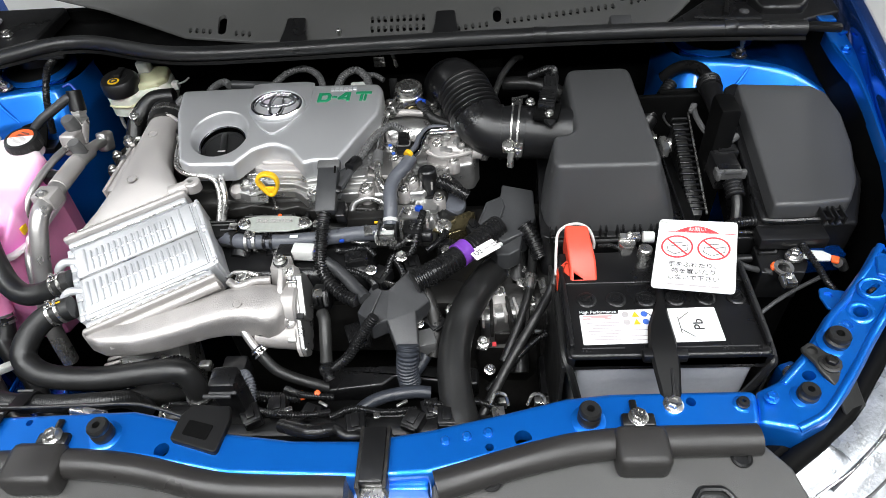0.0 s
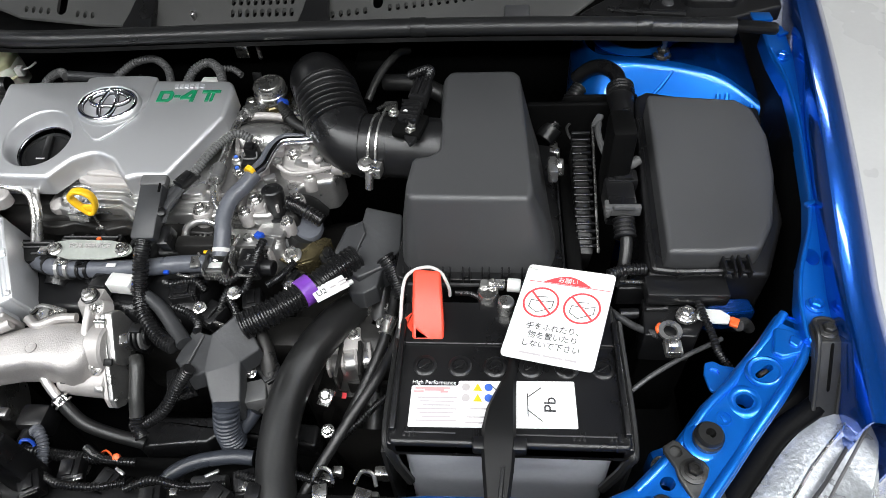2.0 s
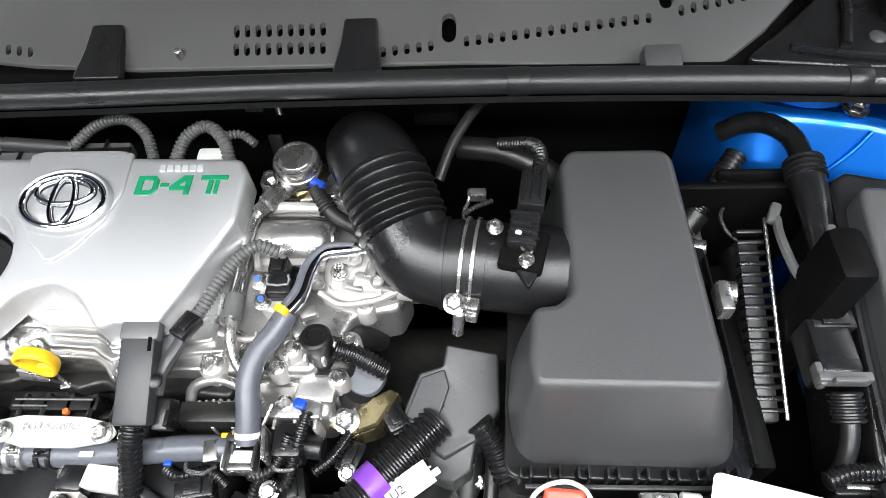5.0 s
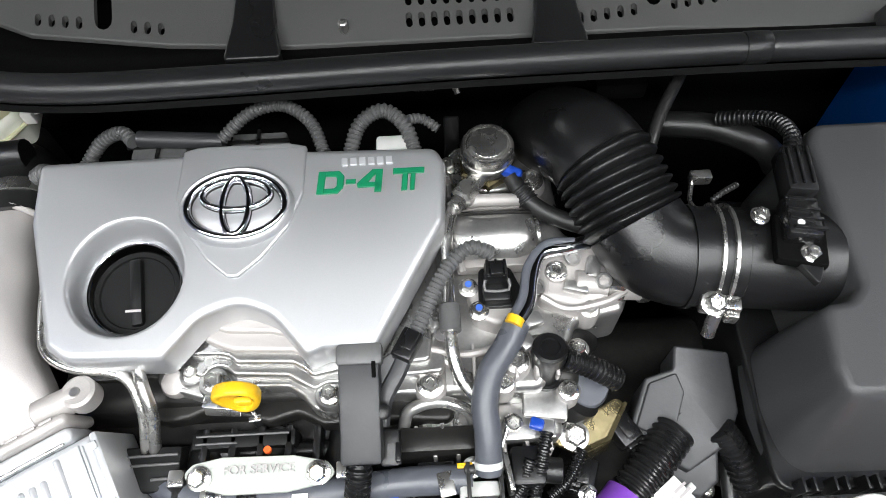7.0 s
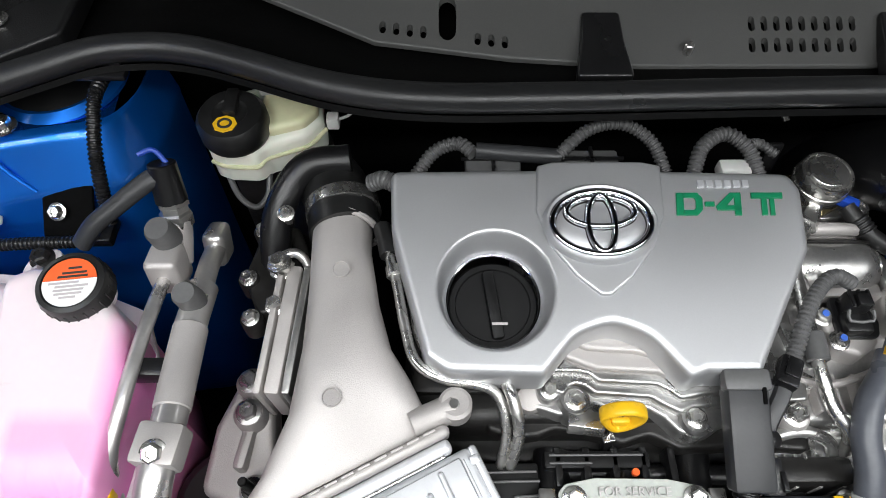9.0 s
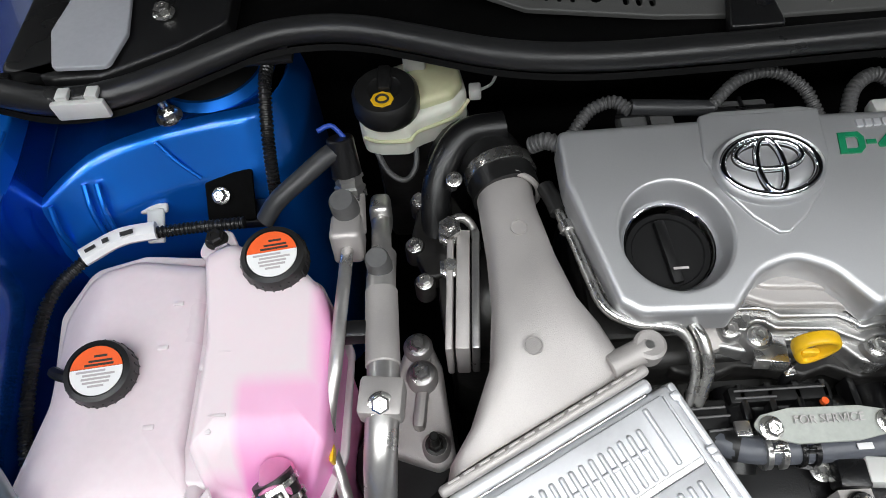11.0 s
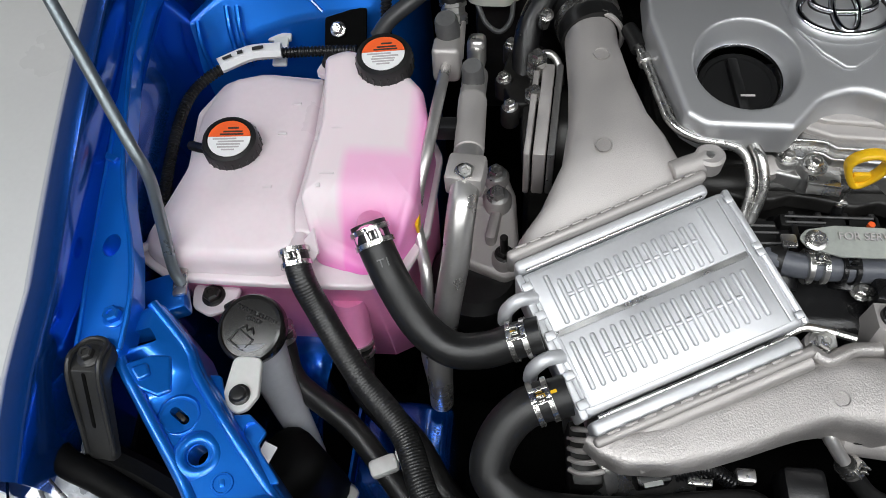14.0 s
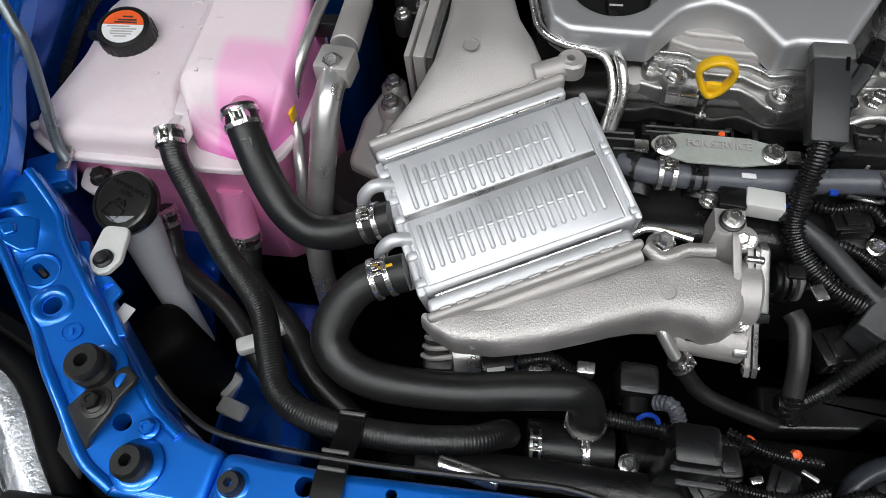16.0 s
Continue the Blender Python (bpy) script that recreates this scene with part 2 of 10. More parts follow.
def ribbed(pts, r, pitch=0.004, depth=0.0012, n=12):
    """Convoluted loom: a tube with ridges round it."""
    path = even(curve_through(pts, 10), pitch / 4)
    return sweep(path, [r - (depth if k % 4 in (0, 3) else 0) for k in range(len(path))], n)


def rounded(poly, r, seg=4):
    """A plan outline with its corners rounded; r is one radius or one for each corner."""
    out, n = [], len(poly)
    for k in range(n):
        a, b, c = (Vector(poly[(k + j) % n][:2]) for j in (-1, 0, 1))
        rk = r[k] if isinstance(r, (list, tuple)) else r
        u, w = a - b, c - b
        lim = 0.45 * min(u.length, w.length)
        ang = u.angle(w, math.pi)
        cut = min(lim, rk / max(0.2, math.tan(ang / 2))) if ang < 3.1 else 0
        if cut < 1e-4:
            out.append(b)
            continue
        p, q = b + u.normalized() * cut, b + w.normalized() * cut
        for s in range(seg + 1):
            t = s / seg
            out.append(p * (1 - t) ** 2 + b * 2 * t * (1 - t) + q * t * t)
    return out


def area2(p):
    return sum(p[k - 1].x * p[k].y - p[k].x * p[k - 1].y for k in range(len(p)))


def inset(poly, d):
    """Move an outline inwards by d."""
    n = len(poly)
    s = 1 if area2(poly) > 0 else -1
    out = []
    for k in range(n):
        a, b, c = poly[k - 1], poly[k], poly[(k + 1) % n]
        u, w = (b - a).normalized(), (c - b).normalized()
        nu, nw = Vector((-u.y, u.x)) * s, Vector((-w.y, w.x)) * s
        h = nu + nw
        h = h / max(0.35, h.dot(nu)) if h.length > 1e-6 else nu
        out.append(b + h * d)
    return out


def circle(x, y, r, n=28, ry=None, turn=0.0):
    c, s = math.cos(turn), math.sin(turn)
    ry = ry or r
    return [Vector((x + r * math.cos(a) * c - ry * math.sin(a) * s, y + r * math.cos(a) * s + ry * math.sin(a) * c)) for a in (math.tau * k / n for k in range(n))]


def capsule(x, y, ln, w, turn=0.0, n=8):
    c, s = math.cos(turn), math.sin(turn)
    pts = []
    for sign, a0 in ((1, -math.pi / 2), (-1, math.pi / 2)):
        for k in range(n + 1):
            a = a0 + math.pi * k / n
            px, py = sign * (ln / 2 - w / 2) + w / 2 * math.cos(a), w / 2 * math.sin(a)
            pts.append(Vector((x + px * c - py * s, y + px * s + py * c)))
    return pts


def within(p, poly):
    """Whether a point of the plan lies inside an outline."""
    inside = False
    for k in range(len(poly)):
        a, b = poly[k - 1], poly[k]
        if (a[1] > p.y) != (b[1] > p.y) and p.x < (b[0] - a[0]) * (p.y - a[1]) / (b[1] - a[1]) + a[0]:
            inside = not inside
    return inside


def slab(outline, top, depth, bev=0.003, holes=(), seg=3, hole_depth=0.012, bottom=True):
    """A plate or lid: plan outline, height top(x, y) or a number, rounded upper edge, holes that go down."""
    fn = top if callable(top) else (lambda x, y: top)
    bm = bmesh.new()
    P = [Vector(p[:2]) for p in outline]
    rings = [[(p, -depth) for p in P]]
    for k in range(seg + 1):
        a = math.pi / 2 * k / seg
        off = bev * (1 - math.cos(a))
        q = inset(P, off) if off > 1e-6 else P
        rings.append([(p, -bev * (1 - math.sin(a))) for p in q])
    rings.append([(p, 0.0) for p in inset(P, bev * 1.25)])
    vr = [[bm.verts.new((p.x, p.y, fn(p.x, p.y) + dz)) for p, dz in ring] for ring in rings]
    n = len(P)
    for a, b in zip(vr, vr[1:]):
        for k in range(n):
            bm.faces.new((a[k], a[(k + 1) % n], b[(k + 1) % n], b[k]))
    if bottom:
        bm.faces.new(vr[0])
    pts_ = np.array([v.co[:] for v in vr[-1]])
    plan = np.c_[pts_[:, :2], np.ones(n)]
    bend = np.abs(plan @ np.linalg.lstsq(plan, pts_[:, 2], rcond=None)[0] - pts_[:, 2]).max()
    if not holes and bend < 1e-4:
        bm.faces.new(vr[-1])
    else:
        pool, links = list(vr[-1]), [(k, (k + 1) % n) for k in range(n)]
        for h in holes:
            hv = [bm.verts.new((p.x, p.y, fn(p.x, p.y))) for p in h]
            lo = [bm.verts.new((p.x, p.y, fn(p.x, p.y) - hole_depth)) for p in h]
            m = len(h)
            base = len(pool)
            pool += hv
            for k in range(m):
                links.append((base + k, base + (k + 1) % m))
                bm.faces.new((hv[k], hv[(k + 1) % m], lo[(k + 1) % m], lo[k]))
        rim_ = [v.co.xy for v in vr[-1]]
        flat, _, tris, source, _, _ = delaunay_2d_cdt([v.co.xy for v in pool], links, [], 0, 1e-7)
        at_ = [pool[s_[0]] if s_ else bm.verts.new((p.x, p.y, fn(p.x, p.y))) for p, s_ in zip(flat, source)]
        for f in tris:
            c = sum((flat[k] for k in f), Vector((0, 0))) / 3
            if within(c, rim_) and not any(within(c, h) for h in holes) and len({at_[k] for k in f}) == 3 and bm.faces.get([at_[k] for k in f]) is None:
                bm.faces.new([at_[k] for k in f])
        bmesh.ops.recalc_face_normals(bm, faces=bm.faces)
    return bm


def loft(rings, caps=True):
    bm = bmesh.new()
    vr = [[bm.verts.new(p) for p in ring] for ring in rings]
    n = len(rings[0])
    for a, b in zip(vr, vr[1:]):
        for k in range(n):
            bm.faces.new((a[k], a[(k + 1) % n], b[(k + 1) % n], b[k]))
    if caps:
        bm.faces.new(vr[0])
        bm.faces.new(vr[-1])
    return bm


def ring_lr(left, right, thick, n=32, power=3.5, up=(0, 0, 1), drop=0.5):
    """A softly squared ring between two points, thick in the up direction."""
    left, right, up = Vector(left), Vector(right), Vector(up).normalized()
    c, h = (left + right) / 2, (right - left) / 2
    c = c + up * thick * (0.5 - drop)
    out = []
    for k in range(n):
        a = math.tau * k / n
        ca, sa = math.cos(a), math.sin(a)
        out.append(c + h * math.copysign(abs(ca) ** (2 / power), ca) + up * (thick / 2) * math.copysign(abs(sa) ** (2 / power), sa))
    return out


def sheet(grid, thick=0.0015):
    """A skin through rows of points, with thickness downwards along its normals."""
    bm = bmesh.new()
    vr = [[bm.verts.new(p) for p in row] for row in grid]
    for a, b in zip(vr, vr[1:]):
        for k in range(len(a) - 1):
            bm.faces.new((a[k], a[k + 1], b[k + 1], b[k]))
    bmesh.ops.recalc_face_normals(bm, faces=bm.faces)
    bmesh.ops.solidify(bm, geom=list(bm.faces), thickness=thick)
    return bm


def hexhead(p, axis=(0, 0, 1), r=0.006, flange=1.45, h=None):
    """A flanged hexagon bolt head."""
    h = h or r * 1.0
    f = lathe([(0, 0), (r * flange, 0), (r * flange, r * 0.18), (r * 1.02, r * 0.34), (r * 0.98, r * 0.34)], p, axis, 20)
    x, y, d = frame_of(axis)
    g = lathe([(r * 1.08, r * 0.3), (r * 1.08, r * 0.3 + h * 0.8), (r * 0.85, r * 0.3 + h), (r * 0.5, r * 0.3 + h), (r * 0.42, r * 0.3 + h * 0.8), (0, r * 0.3 + h * 0.8)], p, axis, 6)
    return join(f, g)


def clampband(c, axis, r, width=0.016, steel=None):
    """A spring hose clamp: a band with two raised ears."""
    x, y, d = frame_of(axis)
    c = Vector(c)
    b = lathe([(r, -width / 2), (r + 0.0017, -width / 2), (r + 0.0017, -width * 0.24), (r + 0.0002, -width * 0.22)], c, axis, 26)
    b = join(b, lathe([(r + 0.0002, width * 0.22), (r + 0.0017, width * 0.24), (r + 0.0017, width / 2), (r, width / 2)], c, axis, 26))
    up = V(0, 0, 1)
    up = (up - d * up.dot(d)).normalized()
    side = d.cross(up)
    for s in (-1, 1):
        for sz, off, lift in (((0.0030, width * 0.95, 0.0016), 0.0052, 0.0006), ((0.0016, width * 0.35, 0.0075), 0.0022, 0.0035)):
            ear = box((0, 0, 0), sz, 0.0005)
            m = Matrix((side, d, up)).transposed().to_4x4()
            m.translation = c + up * (r + lift) + side * off * s
            ear.transform(m)
            b = join(b, ear)
    return b


def text_mesh(body, size, m, material, parent, name="lettering", depth=0.0003, label=""):
    fc = bpy.data.curves.new("tmp", "FONT")
    fc.body, fc.size, fc.extrude, fc.align_x, fc.align_y = body, size, depth, "CENTER", "CENTER"
    t = new("tmp", fc)
    bpy.context.view_layer.update()
    me = bpy.data.meshes.new_from_object(t.evaluated_get(bpy.context.evaluated_depsgraph_get()))
    bpy.data.objects.remove(t)
    me.name = name
    me.materials.clear()
    me.materials.append(material)
    o = ORIGIN[parent]
    me.transform(Matrix.Translation(-o) @ m)
    ob = new(name, me)
    ob.parent = parent
    ORIGIN[ob] = o
    return tagged(ob, label)


def on_plane(c, xdir, normal):
    """A matrix whose x runs along xdir and z along normal."""
    z = Vector(normal).normalized()
    x = Vector(xdir)
    x = (x - z * x.dot(z)).normalized()
    m = Matrix((x, z.cross(x), z)).transposed().to_4x4()
    m.translation = c
    return m


def bars(rows, m, height=0.0012):
    """Lines of unreadable print: (x, y, length) in the plane of m."""
    bm = None
    for x, y, ln in rows:
        b = box((x, y, 0), (ln, height, 0.0003), 0)
        bm = b if bm is None else join(bm, b)
    bm.transform(m)
    return bm


# ---- the room ----
bm = box((0, 1.0, -0.05), (14, 14, 0.1), 0)
solo("floor", bm, FLOORM, (0, 1, -0.1), "pale polished showroom floor", "floor", kind="structure")
for nm, c, s in (("wall_north", (0, 8.05, 1.7), (14.2, 0.1, 3.4)), ("wall_south", (0, -6.05, 1.7), (14.2, 0.1, 3.4)),
                 ("wall_west", (-7.05, 1, 1.7), (0.1, 14, 3.4)), ("wall_east", (7.05, 1, 1.7), (0.1, 14, 3.4))):
    solo(nm, box(c, s, 0), WALLM, (c[0], c[1], 0), "plain grey painted wall", "wall", kind="structure")
solo("ceiling", box((0, 1, CEIL + 0.05), (14.2, 14.2, 0.1), 0), CEILM, (0, 1, CEIL), "plain grey ceiling", "ceiling", kind="structure")
# the added outer lamps get the same fittings
for lx, ly in LAMPS:
    cl = thing("ceiling_light", (lx, ly, CEIL), "white rectangular ceiling light, switched on", "ceiling light", "ceiling lights")
    fr = None
    for dx, dy, w, d in ((0, -0.155, 1.16, 0.03), (0, 0.155, 1.16, 0.03), (-0.565, 0, 0.03, 0.28), (0.565, 0, 0.03, 0.28)):
        b = box((lx + dx, ly + dy, CEIL - 0.015), (w, d, 0.03), 0.003)
        fr = b if fr is None else join(fr, b)
    part("frame", fr, WALLM, cl)
    part("diffuser", box((lx, ly, CEIL - 0.012), (1.1, 0.28, 0.012), 0), GLOW, cl)


# ---- the car's body round the engine bay ----
def crown(y):
    """Half width and height of the fender's ridge at y."""
    t = (y - 0.07) / 0.53
    return 0.733 + 0.135 * max(0.0, y - 0.21), 0.852 + 0.155 * t - 0.055 * t * t


def smoothstep(a, b, v):
    t = max(0.0, min(1.0, (v - a) / (b - a)))
    return t * t * (3 - 2 * t)


for side in (-1, 1):
    fe = thing("front_fender", (side * 0.80, 0.35, 0.30), "glossy bright blue metallic front fender", "fender", "front fenders")
    rows = []
    for k in range(26):
        y0 = 0.094 if side > 0 else 0.072
        y = y0 + (0.92 - y0) * k / 25
        cx, cz = crown(max(y, 0.0))
        fall = smoothstep(0.16, -0.04, y)
        cz -= 0.03 * fall
        rows.append([V(side * (cx + 0.003), y, cz - 0.075), V(side * (cx - 0.002), y, cz - 0.020), V(side * (cx - 0.0015), y, cz - 0.004), V(side * cx, y, cz),
                     V(side * (cx + 0.020), y, cz - 0.004), V(side * (cx + 0.042), y, cz - 0.024), V(side * (cx + 0.056), y, cz - 0.070), V(side * (cx + 0.062), y, cz - 0.16), V(side * (cx + 0.062), y, 0.30)])
    # the gutter's shade is put into the fender's darker blue
    part("fender_lip", sheet([r[:4] for r in rows], 0.003), BLUE_SHADED, fe, angle=50)
    part("fender_skin", sheet([r[3:] for r in rows], 0.003), BLUE_SHADED, fe, angle=50)

    # bolted flange of the upper apron
    fl = [(0.778, 0.625), (0.748, 0.615), (0.750, 0.565), (0.758, 0.515), (0.755, 0.45), (0.743, 0.39), (0.733, 0.345), (0.719, 0.30), (0.700, 0.255), (0.689, 0.215), (0.685, 0.166), (0.724, 0.166), (0.728, 0.20), (0.737, 0.25), (0.743, 0.30), (0.750, 0.36), (0.768, 0.44), (0.778, 0.52)]
    wing = lambda x, y: (side * (x + (0.016 * smoothstep(0.48, 0.27, y) if side > 0 else 0.0)), y + (0.008 * smoothstep(0.48, 0.27, y) if side > 0 else 0.0))
    fl = rounded([wing(x, y) for x, y in fl], 0.012)
    ztop = lambda x, y: 0.853 + 0.17 * (y - 0.19)
    bm = slab(fl, ztop, 0.022, 0.003, [circle(*((0.728, 0.270) if side > 0 else (-0.7185, 0.256)), 0.0075, 20, 0.010)], hole_depth=0.03)
    ap = thing("upper_apron", (side * 0.73, 0.4, 0.0), "blue painted inner wing with a bolted top flange", "body panel", "inner wings")
    part("flange", bm, BLUE, ap)
    part("flange_bolt", hexhead(((0.718, 0.215, ztop(0, 0.215)) if side > 0 else (-0.698, 0.197, ztop(0, 0.197))), r=0.0065), BLUE, ap, "blue painted bolt")
    part("flange_bolt", hexhead((side * 0.762, 0.56, ztop(0, 0.56)), r=0.0065), BLUE, ap, "blue painted bolt")
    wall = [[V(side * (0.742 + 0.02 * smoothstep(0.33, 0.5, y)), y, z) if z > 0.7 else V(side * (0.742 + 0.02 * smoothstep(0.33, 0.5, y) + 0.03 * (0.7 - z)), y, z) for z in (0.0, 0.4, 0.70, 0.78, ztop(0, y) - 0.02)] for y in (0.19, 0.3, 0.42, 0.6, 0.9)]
    # painted shade: west wall in darkened blue, east wall black
    part("apron_wall", sheet(wall, -0.004 * side), BLUE_SHADED if side < 0 else SHROUD, ap, "" if side < 0 else "wall blackened for its deep shade")
    part("stiffener", tube([V(side * 0.7605, 0.50, 0.875), V(side * 0.7605, 0.505, 0.80), V(side * 0.7605, 0.51, 0.72)], 0.0035, 8), BLUE, ap)
    part("stiffener", tube([V(side * 0.7605, 0.43, 0.865), V(side * 0.7605, 0.435, 0.80), V(side * 0.7605, 0.44, 0.72)], 0.003, 8), BLUE, ap)
    part("flange_edge", tube([V(*wing(x, y), ztop(0, y) + 0.0005) for x, y in ((0.7515, 0.58), (0.7595, 0.515), (0.7565, 0.45), (0.7445, 0.39), (0.7345, 0.345), (0.7205, 0.30), (0.7015, 0.255), (0.6905, 0.215), (0.687, 0.172))], 0.0024, 8), BLUE, ap)
    part("flange_edge", tube([V(*wing(x, y), ztop(0, y) + 0.0005) for x, y in ((0.7225, 0.172), (0.7265, 0.20), (0.7355, 0.25), (0.7415, 0.30), (0.7485, 0.36), (0.7665, 0.44), (0.7765, 0.52))], 0.002, 8), BLUE, ap)
    for yy in (0.335, 0.48, 0.60):
        part("joint_tab", box((side * (0.742 if yy < 0.4 else 0.772), yy, ztop(0, yy) + 0.002), (0.014, 0.006, 0.004), 0.001, rz=25 * side), BLUE, ap)
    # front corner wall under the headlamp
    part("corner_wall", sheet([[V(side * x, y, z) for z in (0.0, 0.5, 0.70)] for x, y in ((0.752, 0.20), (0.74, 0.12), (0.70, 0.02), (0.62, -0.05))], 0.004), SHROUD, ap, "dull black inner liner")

    # strut tower: sloped front face under a crisp rim, steep wall below
    st = thing("strut_tower", (side * 0.62, 0.62, 0.30), "blue painted strut tower with sloped front face", "strut tower", "strut towers")
    stations = [((0.528, 0.740), (0.520, 0.740), 0.862), ((0.532, 0.680), (0.520, 0.672), 0.862), ((0.545, 0.640), (0.530, 0.618), 0.866), ((0.565, 0.624), (0.560, 0.596), 0.871), ((0.600, 0.615), (0.600, 0.590), 0.873),
                ((0.650, 0.604), (0.646, 0.580), 0.872), ((0.700, 0.589), (0.694, 0.562), 0.866), ((0.732, 0.571), (0.728, 0.547), 0.855), ((0.757, 0.553), (0.757, 0.536), 0.842)]
    rim = curve_through([V(side * a[0], a[1], h) for a, b_, h in stations], 4)
    fold = curve_through([V(side * b_[0], b_[1], h - 0.044) for a, b_, h in stations], 4)
    out_ = [(f - r).normalized() for r, f in zip(rim, fold)]
    rows = [[r + V(0, 0.012, 0.0035), r + V(0, 0.005, 0.0025), r + V(0, 0.001, 0.0005), r + o * 0.005, r.lerp(f, 0.5) + V(0, 0.001, -0.001), f - o * 0.006, f, f + V(0, -0.002, -0.006), f + V(0, -0.004, -0.10), V(f.x, f.y - 0.01, 0.55), V(f.x, f.y - 0.012, 0.35)] for r, f, o in zip(rim, fold, out_)]
    part("tower_face", sheet(rows, 0.003), BLUE, st, angle=50)
    # darkened blue stands for the cowl's shade on the tower top
    part("tower_top", sheet([[r + V(0, 0.012, 0.0035), r + V(0, 0.05, 0.008), V(r.x, max(r.y + 0.06, 0.74), 0.872), V(r.x, 0.80, 0.870)] for r in rim[8:]], 0.003), BLUE_SHADED, st)
    for dx_ in (0.0, 0.012):
        part("pressing", tube([V(side * (0.716 - dx_), 0.573, 0.852), V(side * (0.714 - dx_), 0.557, 0.834), V(side * (0.713 - dx_), 0.550, 0.812), V(side * (0.713 - dx_), 0.548, 0.79)], 0.0032, 8), BLUE, st)
    part("pressing", tube([V(side * 0.745, 0.553, 0.848), V(side * 0.744, 0.540, 0.826), V(side * 0.743, 0.536, 0.79)], 0.003, 8), BLUE, st)
    part("face_crease", tube([V(side * 0.645, 0.602, 0.8712), V(side * 0.632, 0.594, 0.852), V(side * 0.615, 0.588, 0.832)], 0.0022, 8), BLUE, st)
    part("top_mount", lathe([(0.062, 0), (0.062, 0.008), (0.05, 0.016), (0.03, 0.018), (0.026, 0.03), (0, 0.032)], (side * 0.605, 0.70, 0.872)), RUBBER, st, "black rubber strut mount")
    part("mount_ring", lathe([(0.066, 0), (0.066, 0.004), (0.058, 0.010), (0.052, 0.008)], (side * 0.605, 0.695, 0.876), (0, -0.05, 1), 36), BLUE, st)
    part("stud", join(rod((side * 0.632, 0.624, 0.868), (side * 0.632, 0.624, 0.912), 0.004), hexhead((side * 0.632, 0.624, 0.880), r=0.0085)), STEEL, st, "steel stud with nut")

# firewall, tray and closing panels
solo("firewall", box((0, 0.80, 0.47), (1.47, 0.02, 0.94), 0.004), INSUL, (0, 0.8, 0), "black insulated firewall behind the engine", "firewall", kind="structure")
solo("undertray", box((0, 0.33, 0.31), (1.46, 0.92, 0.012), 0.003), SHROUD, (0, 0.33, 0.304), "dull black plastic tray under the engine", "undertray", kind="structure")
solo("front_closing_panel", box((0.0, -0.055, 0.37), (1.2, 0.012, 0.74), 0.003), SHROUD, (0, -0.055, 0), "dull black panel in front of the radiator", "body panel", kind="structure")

# radiator support: rail and two headlamp brackets
rs = thing("radiator_support", (0, 0, 0.70), "bright blue painted steel front cross rail with holes", "body panel")
RZ = 0.804
back = [(-0.452, 0.0215), (-0.365, 0.018), (-0.255, 0.021), (-0.205, 0.022), (-0.161, 0.012), (-0.090, -0.008), (-0.011, -0.018), (0.064, -0.019), (0.137, -0.007), (0.224, 0.014), (0.288, 0.031), (0.340, 0.037), (0.502, 0.041)]
front = [(0.492, -0.006), (0.333, -0.013), (0.253, -0.027), (0.138, -0.059), (0.067, -0.063), (-0.080, -0.058), (-0.181, -0.038), (-0.263, -0.030), (-0.352, -0.032), (-0.456, -0.030)]
railz = lambda x, y: RZ - 0.03 * abs(x) ** 2
holes = [circle(-0.156, -0.029, 0.0085), circle(0.238, -0.019, 0.0095, 28), circle(-0.387, 0.005, 0.007), circle(0.425, 0.025, 0.0055), circle(0.202, -0.029, 0.0045), circle(-0.326, 0.008, 0.004)]
part("cross_rail", slab(rounded(back + front, 0.01), railz, 0.055, 0.006, holes, hole_depth=0.02, bottom=False), BLUE, rs)
for hx, hy in ((0.155, -0.021), (0.178, -0.016), (0.201, -0.012)):
    part("weld_stud", lathe([(0.005, 0), (0.005, 0.002), (0.003, 0.004), (0, 0.004)], (hx, hy, RZ - 0.001)), BLUE, rs)
part("latch_panel", box((0.10, -0.062, 0.75), (0.075, 0.014, 0.075), 0.004), BLUE, rs)
